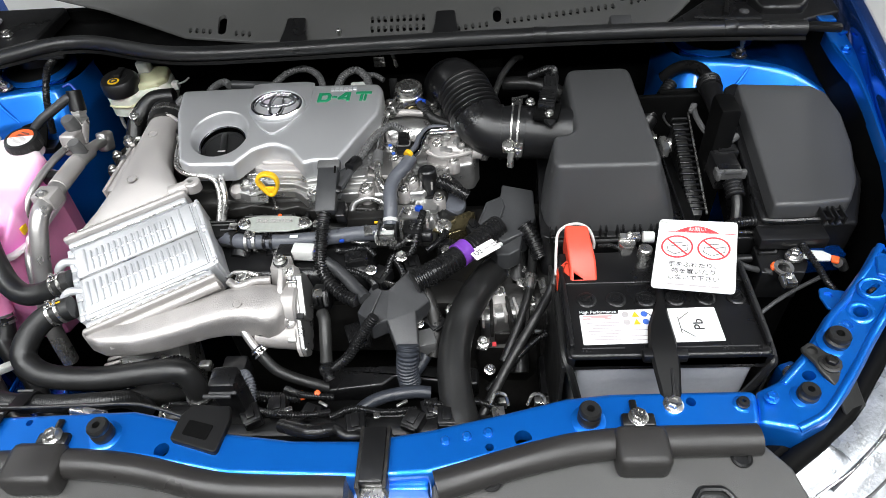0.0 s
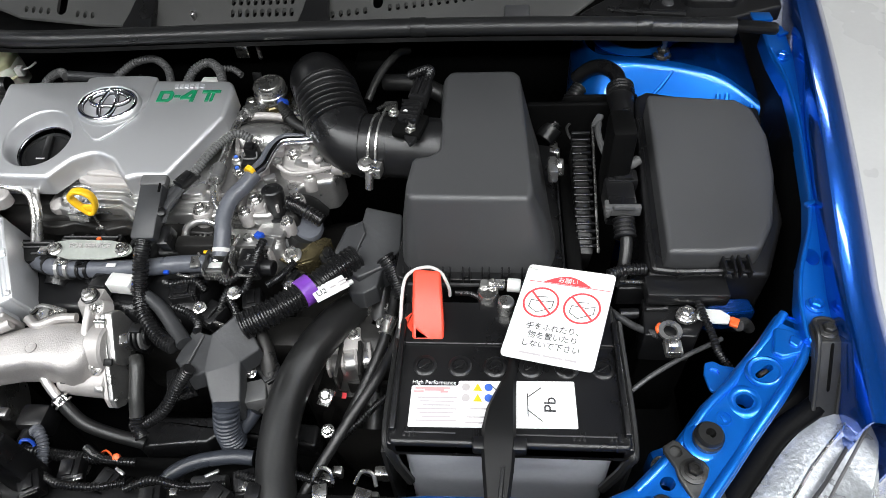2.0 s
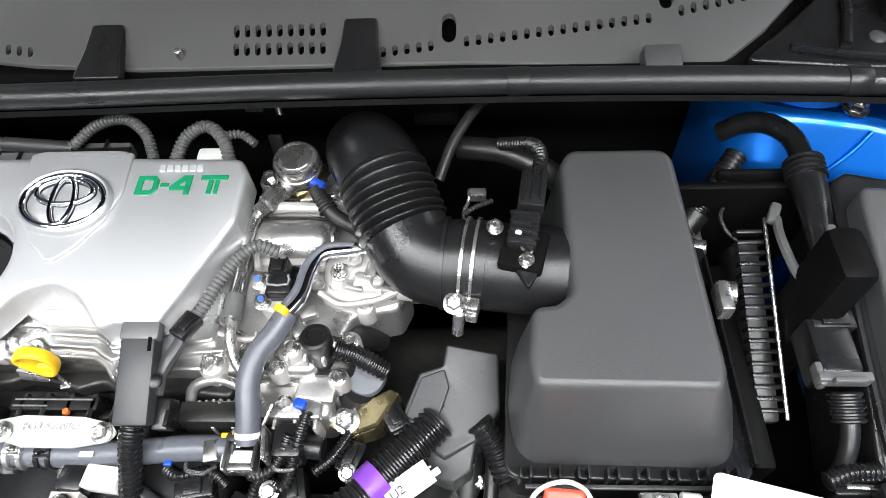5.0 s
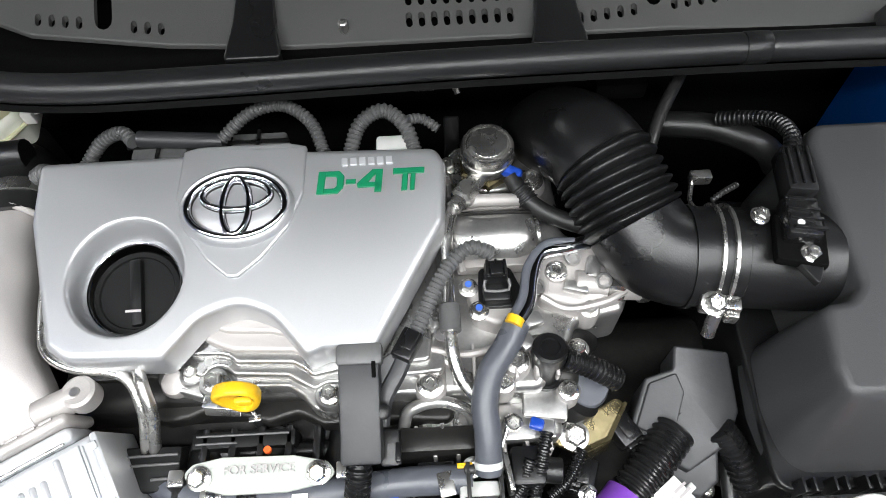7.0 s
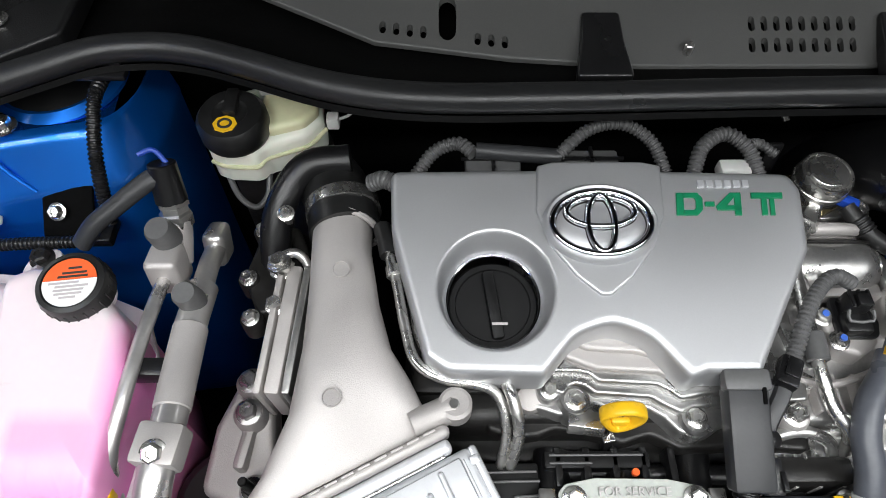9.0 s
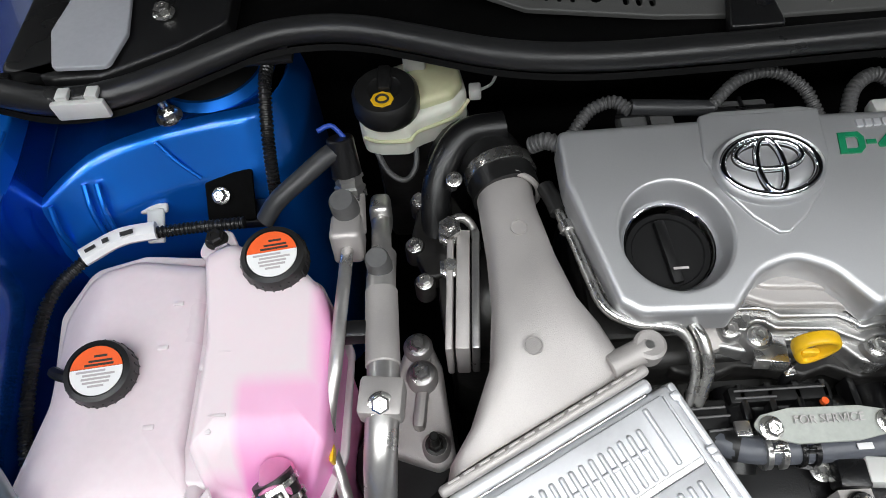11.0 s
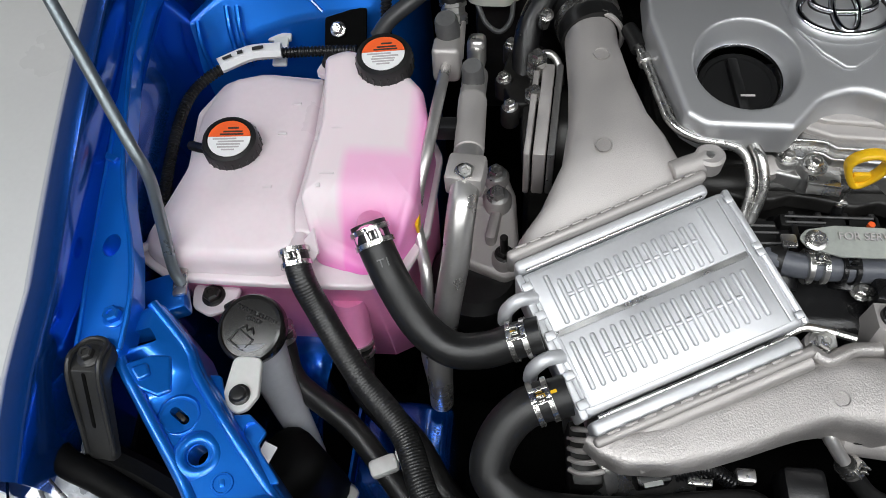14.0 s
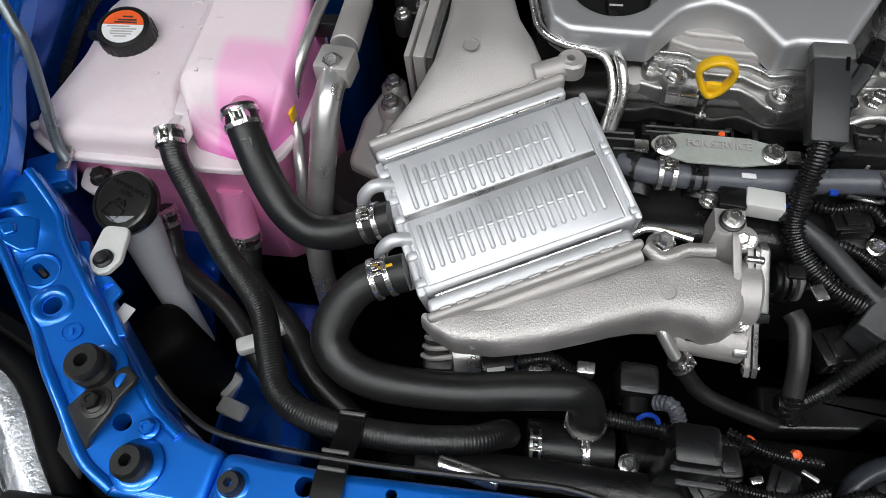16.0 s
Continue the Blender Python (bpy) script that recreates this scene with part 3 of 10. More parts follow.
for side in (-1, 1):
    sx, sy = (0.024, 0.022) if side > 0 else (0.0, 0.0)
    if side > 0:
        inner = [(0.5025, 0.041), (0.528, 0.052), (0.566, 0.086), (0.600, 0.126), (0.628, 0.152), (0.640, 0.166), (0.664, 0.190), (0.690, 0.222)]
        outer = [(0.722, 0.200), (0.704, 0.164), (0.672, 0.122), (0.640, 0.085), (0.616, 0.056), (0.590, 0.026), (0.564, 0.000), (0.535, -0.012), (0.4925, 0.0)]
    else:
        inner = [(0.4535, 0.0215), (0.485, 0.030), (0.514, 0.049), (0.540, 0.075), (0.570, 0.106), (0.596, 0.133), (0.630, 0.170), (0.645, 0.192), (0.678, 0.222)]
        outer = [(0.712, 0.196), (0.694, 0.162), (0.662, 0.124), (0.626, 0.082), (0.604, 0.054), (0.582, 0.028), (0.556, -0.004), (0.530, -0.020), (0.4575, -0.022)]
    bz = lambda x, y: RZ - 0.009 + 0.025 * smoothstep(0.51, 0.62, abs(x)) + 0.020 * smoothstep(0.63, 0.69, abs(x))
    ol = rounded([(side * x, y) for x, y in inner + outer], 0.007)
    at = lambda x, y: (side * (x + sx), y + sy)
    slot, eye, lone = at(0.638, 0.1330), at(0.6155, 0.1055), at(0.535, 0.030)
    box_hole = [Vector((side * (x + (0.017 if side > 0 else 0)), y + (0.019 if side > 0 else 0))) for x, y in ((0.6954, 0.1883), (0.677, 0.1968), (0.669, 0.1875), (0.6863, 0.1768))]
    if side > 0:
        box_hole.reverse()
    hs = [circle(*eye, 0.0075), capsule(*slot, 0.017, 0.007, side * 0.55), circle(*lone, 0.0065), rounded(box_hole, 0.003)]
    hb = part("headlamp_bracket", slab(ol, bz, 0.042, 0.006, hs, hole_depth=0.02, bottom=False), BLUE, rs)
    # turned-up rims along both long edges, and pressed rings round the holes
    for nm, edge_ in (("inner_rim", inner[1:]), ("outer_rim", outer[:-1])):
        line = [Vector(p) for p in edge_]
        away = (Vector((0.80, -0.60)) if nm == "inner_rim" else Vector((-0.80, 0.60))) * 0.0065
        part(nm, tube([V(side * (p.x + away.x), p.y + away.y, bz(p.x, 0) - 0.0015) for p in line], 0.0048, 10), BLUE, hb)
    part("pressed_ring", lathe([(0.0195, -0.002), (0.018, 0.0004), (0.015, 0.0024), (0.0125, 0.0030), (0.0100, 0.0022), (0.0085, 0.0), (0.0076, -0.004)], (*eye, bz(eye[0], 0) - 0.0005), (-0.25 * side, 0, 1), 28, False), BLUE, hb, angle=60)
    part("pressed_ring", lathe([(0.0175, -0.001), (0.0165, 0.0016), (0.0145, 0.0026), (0.0130, 0.0016), (0.012, 0.0004)], (*slot, bz(slot[0], 0)), (-0.25 * side, 0, 1), 28, False), BLUE, hb, angle=60)
    part("slot_clip", box((*slot, bz(slot[0], 0) - 0.004), (0.010, 0.004, 0.006), 0.001, rz=32 * side), DARKMETAL, hb)
    part("stamp", lathe([(0.0080, 0), (0.0076, 0.0008), (0.0066, 0.0008), (0.0062, 0.0001)], (*at(0.593, 0.088), bz(at(0.593, 0)[0], 0)), (-0.2 * side, 0, 1), 24, False), BLUE, hb)
    part("stamp", box((*at(0.593, 0.088), bz(at(0.593, 0)[0], 0) + 0.0002), (0.0035, 0.006, 0.0012), 0.0004, rz=20), BLUE, hb)
    # stepped pressing beside the square hole
    for k, (ln_, lift) in enumerate(((((0.6850, 0.1640), (0.6695, 0.1745), (0.6560, 0.1775), (0.6485, 0.1500), (0.6560, 0.1440), (0.6730, 0.1480)), 0.0022), (((0.6790, 0.1610), (0.6690, 0.1680), (0.6640, 0.1590), (0.6700, 0.1520)), 0.0046))):
        part("pressed_step", slab(rounded([at(x, y) for x, y in (ln_ if side < 0 else ln_[::-1])], 0.003), lambda x, y: bz(x, y) + lift, 0.006, 0.0018), BLUE, hb)
    part("flange_bolt", hexhead((side * 0.512, 0.028, RZ - 0.004), r=0.0055), BLUE, hb, "blue painted bolt")
part("tab", slab(rounded([(0.616, 0.146), (0.6135, 0.166), (0.617, 0.1785), (0.6255, 0.181), (0.634, 0.176), (0.648, 0.174), (0.642, 0.160), (0.630, 0.146)], 0.004), 0.806, 0.003, 0.001, [circle(0.624, 0.1675, 0.0050)], hole_depth=0.003), BLUE, rs)
part("tab", slab(rounded([(-0.552, 0.092), (-0.5735, 0.114), (-0.577, 0.120), (-0.573, 0.130), (-0.590, 0.1425), (-0.6075, 0.140), (-0.622, 0.172), (-0.636, 0.172), (-0.612, 0.140), (-0.570, 0.092)], 0.004), 0.807, 0.003, 0.001, [circle(-0.586, 0.131, 0.0056)], hole_depth=0.003), BLUE, rs)


def rubber_stop(x, y, z, r=0.015, h=0.024):
    s = thing("rubber_stop", (x, y, z), "black rubber hood stop on the blue rail", "rubber stop", "hood stops")
    part("buffer", lathe([(r * 0.9, 0), (r, 0.003), (r, h * 0.45), (r * 0.8, h * 0.6), (r * 0.95, h * 0.7), (r * 0.95, h - 0.003), (r * 0.8, h), (r * 0.34, h), (r * 0.3, h - 0.012), (0, h - 0.012)], (x, y, z)), RUBBER, s)
    part("seat_ring", lathe([(r * 1.5, 0), (r * 1.5, 0.001), (r * 1.25, 0.0025), (r * 0.9, 0.0025)], (x, y, z - 0.0005)), BLUE, s, "blue raised seat")


rubber_stop(0.310, 0.002, 0.802, 0.0125, 0.024)
rubber_stop(-0.228, -0.010, 0.802, 0.0125, 0.024)
rubber_stop(0.598, 0.089, 0.815, 0.0135, 0.018)
rubber_stop(-0.560, 0.061, 0.813, 0.0150, 0.025)
rubber_stop(0.550, 0.029, 0.799, 0.0115, 0.016)
rubber_stop(-0.512, 0.002, 0.798, 0.0130, 0.018)
rubber_stop(0.480, 0.022, 0.797, 0.007, 0.008)
rubber_stop(-0.438, -0.001, 0.797, 0.009, 0.012)

# black brackets that reach from the blue brackets to the bumper
for side in (-1, 1):
    bk = thing("bumper_bracket", (side * 0.575, 0.03, 0.77), "black steel bracket bolted to the blue rail", "bracket", "front brackets")
    sx, sy = (0.031, 0.022) if side > 0 else (0.0, 0.0)
    pts_ = []
    for t_, w_ in ((0.0, 0.006), (0.004, 0.009), (0.020, 0.0105), (0.030, 0.015), (0.050, 0.0165), (0.080, 0.0155)):
        pts_.append((t_, w_))
    ax_, pe_ = Vector((0.55, -0.83)), Vector((0.83, 0.55))
    o_ = Vector((0.532 + sx, 0.064 + sy))
    ring_ = [o_ + ax_ * t_ + pe_ * w_ for t_, w_ in pts_] + [o_ + ax_ * t_ - pe_ * w_ for t_, w_ in reversed(pts_)]
    along = lambda x, y: (Vector((abs(x), y)) - o_).dot(ax_)
    part("plate", slab([Vector((side * p.x, p.y)) for p in ring_], lambda x, y: 0.817 - 1.1 * max(0, along(x, y) - 0.046), 0.0045, 0.0018, [circle(side * (o_.x + ax_.x * 0.010), o_.y + ax_.y * 0.010, 0.0058, 18)], hole_depth=0.004), BRACKETM, bk)
    bb = o_ + ax_ * 0.032
    part("washer", lathe([(0.012, 0), (0.012, 0.0015), (0.009, 0.003), (0, 0.003)], (side * bb.x, bb.y, 0.8165)), BRACKETM, bk)
    part("bolt", hexhead((side * bb.x, bb.y, 0.819), r=0.0062), DARKMETAL, bk)
    # bracket at the front end of the fender
    fb = thing("fender_bracket", (side * 0.70, 0.15, 0.80), "dark grey steel bracket bolted to the fender end", "bracket", "fender brackets")
    fx_, fy_ = (0.017, 0.022) if side > 0 else (0.0, 0.0)
    pl = rounded([(side * (x + fx_), y + fy_) for x, y in ((0.6885, 0.178), (0.7165, 0.176), (0.719, 0.150), (0.716, 0.100), (0.692, 0.098), (0.6885, 0.150))], 0.012)
    fbz = lambda x, y: 0.858 - 1.25 * max(0, 0.150 + fy_ - y)
    part("plate", slab(pl, fbz, 0.012, 0.003), BRACKETM, fb)
    part("edge_rib", tube([V(side * (x + fx_), y + fy_, fbz(0, y + fy_) + 0.0005) for x, y in ((0.6915, 0.105), (0.6910, 0.150), (0.6925, 0.172), (0.7025, 0.1765), (0.7130, 0.171), (0.7155, 0.150), (0.7130, 0.105))], 0.0022, 8), BRACKETM, fb)
    part("slot", slab(capsule(side * (0.7035 + fx_), 0.134 + fy_, 0.030, 0.003, math.pi / 2), lambda x, y: fbz(x, y) + 0.0015, 0.003, 0.001), INSUL, fb)
    part("washer", lathe([(0.0095, 0), (0.0095, 0.0015), (0.008, 0.0025), (0, 0.0025)], (side * (0.7024 + fx_), 0.1625 + fy_, 0.858)), BRACKETM, fb)
    part("bolt", hexhead((side * (0.7024 + fx_), 0.1625 + fy_, 0.860), r=0.0055), BRACKETM, fb)

    # headlamp: silvered bowl under a clear lens, black rim
    hl = thing("headlamp", (side * 0.68, 0.02, 0.55), "clear headlamp with silvered reflector", "headlamp", "headlamps")
    ly = 0.022 if side > 0 else 0.0
    inn = [V(side * (x + 0.2 * ly), y + ly, z) for x, y, z in ((0.744, 0.098, 0.803), (0.730, 0.090, 0.801), (0.697, 0.079, 0.791), (0.645, 0.053, 0.777), (0.603, 0.000, 0.764), (0.565, -0.045, 0.752), (0.505, -0.080, 0.738), (0.43, -0.11, 0.72))]
    if side > 0:
        inn = [V(x, y, z) for x, y, z in ((0.755, 0.165, 0.802), (0.7235, 0.134, 0.797), (0.683, 0.107, 0.787), (0.642, 0.062, 0.779), (0.603, 0.018, 0.774), (0.565, -0.011, 0.768), (0.528, -0.035, 0.760), (0.475, -0.070, 0.748))]
    mid = [V(side * x, y, z) for x, y, z in ((0.772, 0.110, 0.780), (0.758, 0.085, 0.790), (0.738, 0.045, 0.782), (0.710, 0.002, 0.770), (0.672, -0.040, 0.756), (0.630, -0.085, 0.738), (0.57, -0.115, 0.722), (0.48, -0.16, 0.70))]
    out = [V(side * x, y, z) for x, y, z in ((0.815, 0.200, 0.700), (0.775, 0.080, 0.745), (0.768, 0.030, 0.735), (0.748, -0.025, 0.722), (0.718, -0.08, 0.705), (0.675, -0.135, 0.68), (0.61, -0.185, 0.65), (0.52, -0.23, 0.62))]
    low = [p + V(side * 0.01, -0.01, -0.16) for p in out]
    rows = [curve_through(r, 4) for r in (inn, mid, out, low)]
    part("reflector", sheet(list(zip(*[[p for p in r] for r in rows])), 0.004), HEADCHROME, hl, angle=60)
    part("rim", tube([p + V(-side * 0.006, 0.004, 0.001) for p in inn], 0.011, 10, 4), SHROUD, hl, "black plastic rim")
    part("rim", tube([p + V(-side * 0.028, 0.012, -0.018) for p in inn], 0.014, 8, 4), SHROUD, hl, "black plastic rim")
    lens = [[p + V(side * 0.012, -0.006, 0.014) for p in r] for r in (rows[1], rows[2], rows[3])]
    part("lens", sheet(list(zip(*lens)), 0.002), CLEAR, hl, "clear plastic lens", angle=60).visible_shadow = False
    part("bezel_line", tube([V(side * x, y - 0.022 + ly, z - 0.004) for x, y, z in ((0.752, 0.119, 0.803), (0.724, 0.086, 0.797), (0.694, 0.052, 0.789), (0.655, 0.018, 0.779), (0.619, -0.012, 0.770), (0.56, -0.056, 0.758))], 0.0018, 8, 4), GREYPLASTIC, hl, "dark bezel line")
    for k, f_ in enumerate((0.35, 0.62)):
        part("lens_bead", tube([a.lerp(b_, f_) + V(0, 0, 0.017) for a, b_ in zip(rows[0], rows[1])][::3], 0.0014, 8, 3), STEEL if k == 0 else GREYLOOM, hl, "fine line of the lens")
    part("frame_edge", sheet([[p + V(side * 0.004, -0.002, 0.004), p + V(side * 0.012, -0.012, 0.007), p + V(side * 0.018, -0.022, 0.004)] for p in curve_through(inn[1:6], 5)], 0.002), HEADCHROME, hl, "pale lens edge")

# plastic cover ahead of the rail
rc = thing("radiator_cover", (0, -0.1, 0.70), "charcoal plastic radiator cover with rounded ribs", "cover")
left = [(-0.62, -0.038), (-0.352, -0.032), (-0.263, -0.030), (-0.181, -0.037), (-0.080, -0.057), (0.056, -0.062), (0.056, -0.30), (-0.62, -0.30)]
right = [(0.140, -0.058), (0.253, -0.027), (0.333, -0.013), (0.488, -0.008), (0.515, -0.045), (0.530, -0.10), (0.525, -0.30), (0.14, -0.30)]
czl = lambda x, y: 0.783 + 0.14 * min(0, y + 0.05)
hs_ = [rounded([(0.405, -0.155), (0.402, -0.085), (0.416, -0.066), (0.440, -0.066), (0.454, -0.085), (0.456, -0.155)], 0.010)]
part("cover_panel", slab(rounded(left, 0.008), czl, 0.02, 0.004), COVERLIT, rc)
part("cover_panel", slab(rounded(right, 0.008), czl, 0.02, 0.004, hs_, hole_depth=0.012), COVERLIT, rc)
part("recess_floor", slab(hs_[0], lambda x, y: czl(x, y) - 0.011, 0.004, 0.0005), GREYPLASTIC, rc)
part("recess_rim", tube([V(p.x, p.y, czl(p.x, p.y) + 0.0005) for p in hs_[0]], 0.0035, 8, 2, True), PLASTIC, rc)
part("rib", tube([(-0.60, -0.043, 0.790), (-0.352, -0.040, 0.792), (-0.263, -0.038, 0.793), (-0.181, -0.046, 0.793), (-0.080, -0.066, 0.792), (0.052, -0.071, 0.792)], 0.0170, 18, flat=0.9), COVERRIB, rc, "broad rounded rib")
part("rib", tube([(0.145, -0.066, 0.792), (0.253, -0.035, 0.793), (0.333, -0.022, 0.794), (0.486, -0.017, 0.792)], 0.0170, 18, flat=0.9), COVERRIB, rc, "broad rounded rib")
part("boss", box((0.361, -0.032, 0.796), (0.056, 0.046, 0.038), 0.009, seg=3), COVERRIB, rc)
part("boss", box((-0.294, -0.045, 0.794), (0.064, 0.050, 0.036), 0.009, seg=3), COVERRIB, rc)
for px, py, pz in ((0.203, -0.059, 0.785), (-0.088, -0.080, 0.779), (0.466, -0.034, 0.783), (0.430, -0.092, 0.766), (-0.375, -0.075, 0.780)):
    part("push_pin", lathe([(0.011, 0), (0.011, 0.002), (0.009, 0.004), (0.005, 0.004), (0.005, 0.0025), (0, 0.0025)], (px, py, pz)), PLASTIC, rc)
part("panel_line", slab(rounded([(-0.268, -0.085), (-0.255, -0.085), (-0.262, -0.20), (-0.275, -0.20)], 0.002), lambda x, y: czl(x, y) + 0.0015, 0.004, 0.001), PLASTIC, rc)
for bx, by in ((0.362, 0.001), (-0.284, -0.014)):
    sb = thing("cover_bolt", (bx, by, 0.795), "bright steel bolt in a black clip on the rail", "bolt", "cover bolts")
    part("clip", join(box((bx, by - 0.002, 0.804), (0.036, 0.016, 0.010), 0.003), box((bx - 0.002, by + 0.014, 0.804), (0.008, 0.020, 0.005), 0.002)), PLASTIC, sb)
    part("head", hexhead((bx, by, 0.8085), r=0.0075), STEEL, sb)

# hood latch in the middle of the rail
la = thing("hood_latch", (0.078, -0.03, 0.70), "black steel hood latch with bright striker guide", "latch")
part("latch_arm", box((0.0795, -0.040, 0.807), (0.026, 0.064, 0.014), 0.003), PLASTIC, la)
part("latch_plate", box((0.0655, -0.042, 0.799), (0.004, 0.070, 0.026), 0.001), DARKMETAL, la)
part("latch_plate", box((0.0940, -0.042, 0.799), (0.004, 0.070, 0.026), 0.001), DARKMETAL, la)
part("striker_guide", box((0.081, -0.086, 0.794), (0.026, 0.034, 0.010), 0.003, rx=12), STEEL, la)
part("latch_hook", tube([(0.02, 0.012, 0.775), (0.035, -0.005, 0.80), (0.045, -0.012, 0.80), (0.06, -0.01, 0.795)], 0.005, 10), PLASTIC, la)

# cowl: seal, black trough and slotted grey panel
cw = thing("cowl", (0, 0.7, 0.94), "grey slotted windscreen cowl over a black trough", "cowl")
SEAL = [(-0.750, 0.603, 0.944), (-0.705, 0.588, 0.944), (-0.668, 0.586, 0.944), (-0.632, 0.595, 0.944), (-0.60, 0.609, 0.945), (-0.565, 0.628, 0.945), (-0.525, 0.646, 0.946), (-0.48, 0.651, 0.946), (-0.44, 0.645, 0.946), (-0.40, 0.632, 0.945), (-0.325, 0.604, 0.945), (-0.25, 0.592, 0.945), (-0.14, 0.592, 0.945), (0.08, 0.598, 0.945), (0.34, 0.598, 0.946), (0.55, 0.592, 0.946), (0.702, 0.582, 0.945)]
path = curve_through(SEAL, 6)
part("trough", sheet([[p + V(0, 0.010, -0.004), p + V(0, 0.022, -0.008), p + V(0, 0.040, -0.018), V(p.x, max(p.y + 0.06, 0.67), 0.925), V(p.x, 0.80, 0.92)] for p in path], 0.003), SHROUD, cw, "dull black trough")
part("drip_lip", sheet([[p + V(0, -0.0085, -0.0098), p + V(0, -0.0100, -0.0120), p + V(0, 0.01, -0.018), p + V(0, 0.10, -0.03), p + V(0, 0.19, -0.035)] for p in path], 0.002), SHROUD, cw, "thin black lip")
edge = [(-0.70, 0.79), (-0.60, 0.760), (-0.45, 0.720), (-0.34, 0.680), (-0.297, 0.664), (-0.18, 0.651), (-0.07, 0.645), (0.06, 0.645), (0.13, 0.645), (0.25, 0.645), (0.36, 0.641), (0.42, 0.632), (0.450, 0.630), (0.495, 0.640), (0.535, 0.668), (0.580, 0.711), (0.60, 0.80)]
zg = lambda x, y: 0.938 + 0.55 * (y - 0.66)
sl = [capsule(0.026 + 0.0108 * k, yy, 0.0115, 0.0056, math.pi / 2 + 0.06, 5) for k in range(9) for yy in (0.661, 0.6775)]
sl += [capsule(0.172 + 0.0116 * k, 0.6560 + 0.0011 * k, 0.0095, 0.0055, math.pi / 2, 5) for k in range(23) if k not in (5, 6)]
sl += [capsule(-0.185 - 0.0116 * k, 0.6635 + 0.0013 * k, 0.0095, 0.0055, math.pi / 2, 5) for k in range(10) if k not in (3, 4, 5)]
sl += [capsule(0.458 + 0.0116 * k, 0.6860 + 0.0022 * k, 0.0095, 0.0055, math.pi / 2 + 0.03 * k, 5) for k in range(9)]
sl += [capsule(0.236, 0.676, 0.026, 0.014, math.pi / 2, 6), capsule(0.444, 0.700, 0.024, 0.013, math.pi / 2, 6), capsule(-0.234, 0.682, 0.034, 0.015, math.pi / 2, 6)]
part("grille_panel", slab(rounded(edge + [(0.60, 1.05), (-0.70, 1.05)], 0.01), zg, 0.004, 0.0015, sl, hole_depth=0.006, bottom=False), COWLGREY, cw, "grey plastic panel with rows of slots", angle=30)
for cx in (-0.104, 0.150):
    part("clip", slab(rounded([(cx - 0.016, 0.684), (cx + 0.016, 0.684), (cx + 0.018, 0.655), (cx + 0.024, 0.622), (cx - 0.024, 0.622), (cx - 0.018, 0.655)], 0.004), lambda x, y: 0.947 + 0.25 * (y - 0.65), 0.012, 0.002), PLASTIC, cw)
part("clip", box((0.43, 0.622, 0.945), (0.034, 0.025, 0.02), 0.003, rx=20), GREYPLASTIC, cw)
sr = thing("hood_seal", (0, 0.6, 0.93), "thick grey-black rubber hood seal along the cowl", "seal")
part("bulb", sweep(path, [0.0125] * len(path), 16, flat=0.95), SEALR, sr)
part("base_strip", sweep([p + V(0, 0.006, -0.008) for p in path], [0.007] * len(path), 8), RUBBER, sr)
for bx, by in ((0.30, 0.598), (0.59, 0.590)):
    part("splice", lathe([(0.0126, -0.010), (0.0131, -0.009), (0.0131, 0.009), (0.0126, 0.010)], (bx, by, 0.946), (1, 0.0 if bx > 0 else 0.35, 0), 18), SEALR, sr)
for ex, ey, s in ((0.725, 0.578, 1), (-0.762, 0.604, -1)):
    ec = thing("seal_end_cap", (ex, ey, 0.935), "black plastic end piece of the hood seal", "end cap", "seal ends")
    part("cap", box((ex, ey, 0.948), (0.055, 0.018, 0.012), 0.005, rz=-12 * s), PLASTIC, ec)
    part("bracket", box((ex + 0.012 * s, ey + 0.020, 0.950), (0.024, 0.018, 0.004), 0.001), BLUE, ec, "blue painted tab")
    part("arm", box((ex - 0.04 * s, ey + 0.012, 0.944), (0.05, 0.02, 0.012), 0.004, rz=-18 * s), SHROUD, ec)
# wiper linkage cover and clips at the passenger end of the cowl
wp = thing("cowl_side_cover", (-0.66, 0.69, 0.92), "black plastic cowl end with pale push clips", "cover")
part("cover", slab(rounded([(-0.75, 0.622), (-0.70, 0.606), (-0.66, 0.606), (-0.60, 0.636), (-0.56, 0.665), (-0.56, 0.79), (-0.75, 0.79)], 0.01), 0.950, 0.02, 0.004), PLASTIC, wp)
part("plate", slab(rounded([(-0.698, 0.612), (-0.650, 0.610), (-0.642, 0.65), (-0.655, 0.74), (-0.700, 0.74), (-0.712, 0.66)], 0.008), 0.957, 0.004, 0.0015), BATCASE, wp, "pale grey plate")
part("clip", join(box((-0.668, 0.5725, 0.946), (0.044, 0.006, 0.018), 0.002), box((-0.680, 0.580, 0.956), (0.010, 0.012, 0.005), 0.001), box((-0.656, 0.580, 0.956), (0.010, 0.012, 0.005), 0.001)), NYLON, wp, "pale push clip")
part("bolt", hexhead((-0.618, 0.68, 0.951), r=0.007), STEEL, wp)

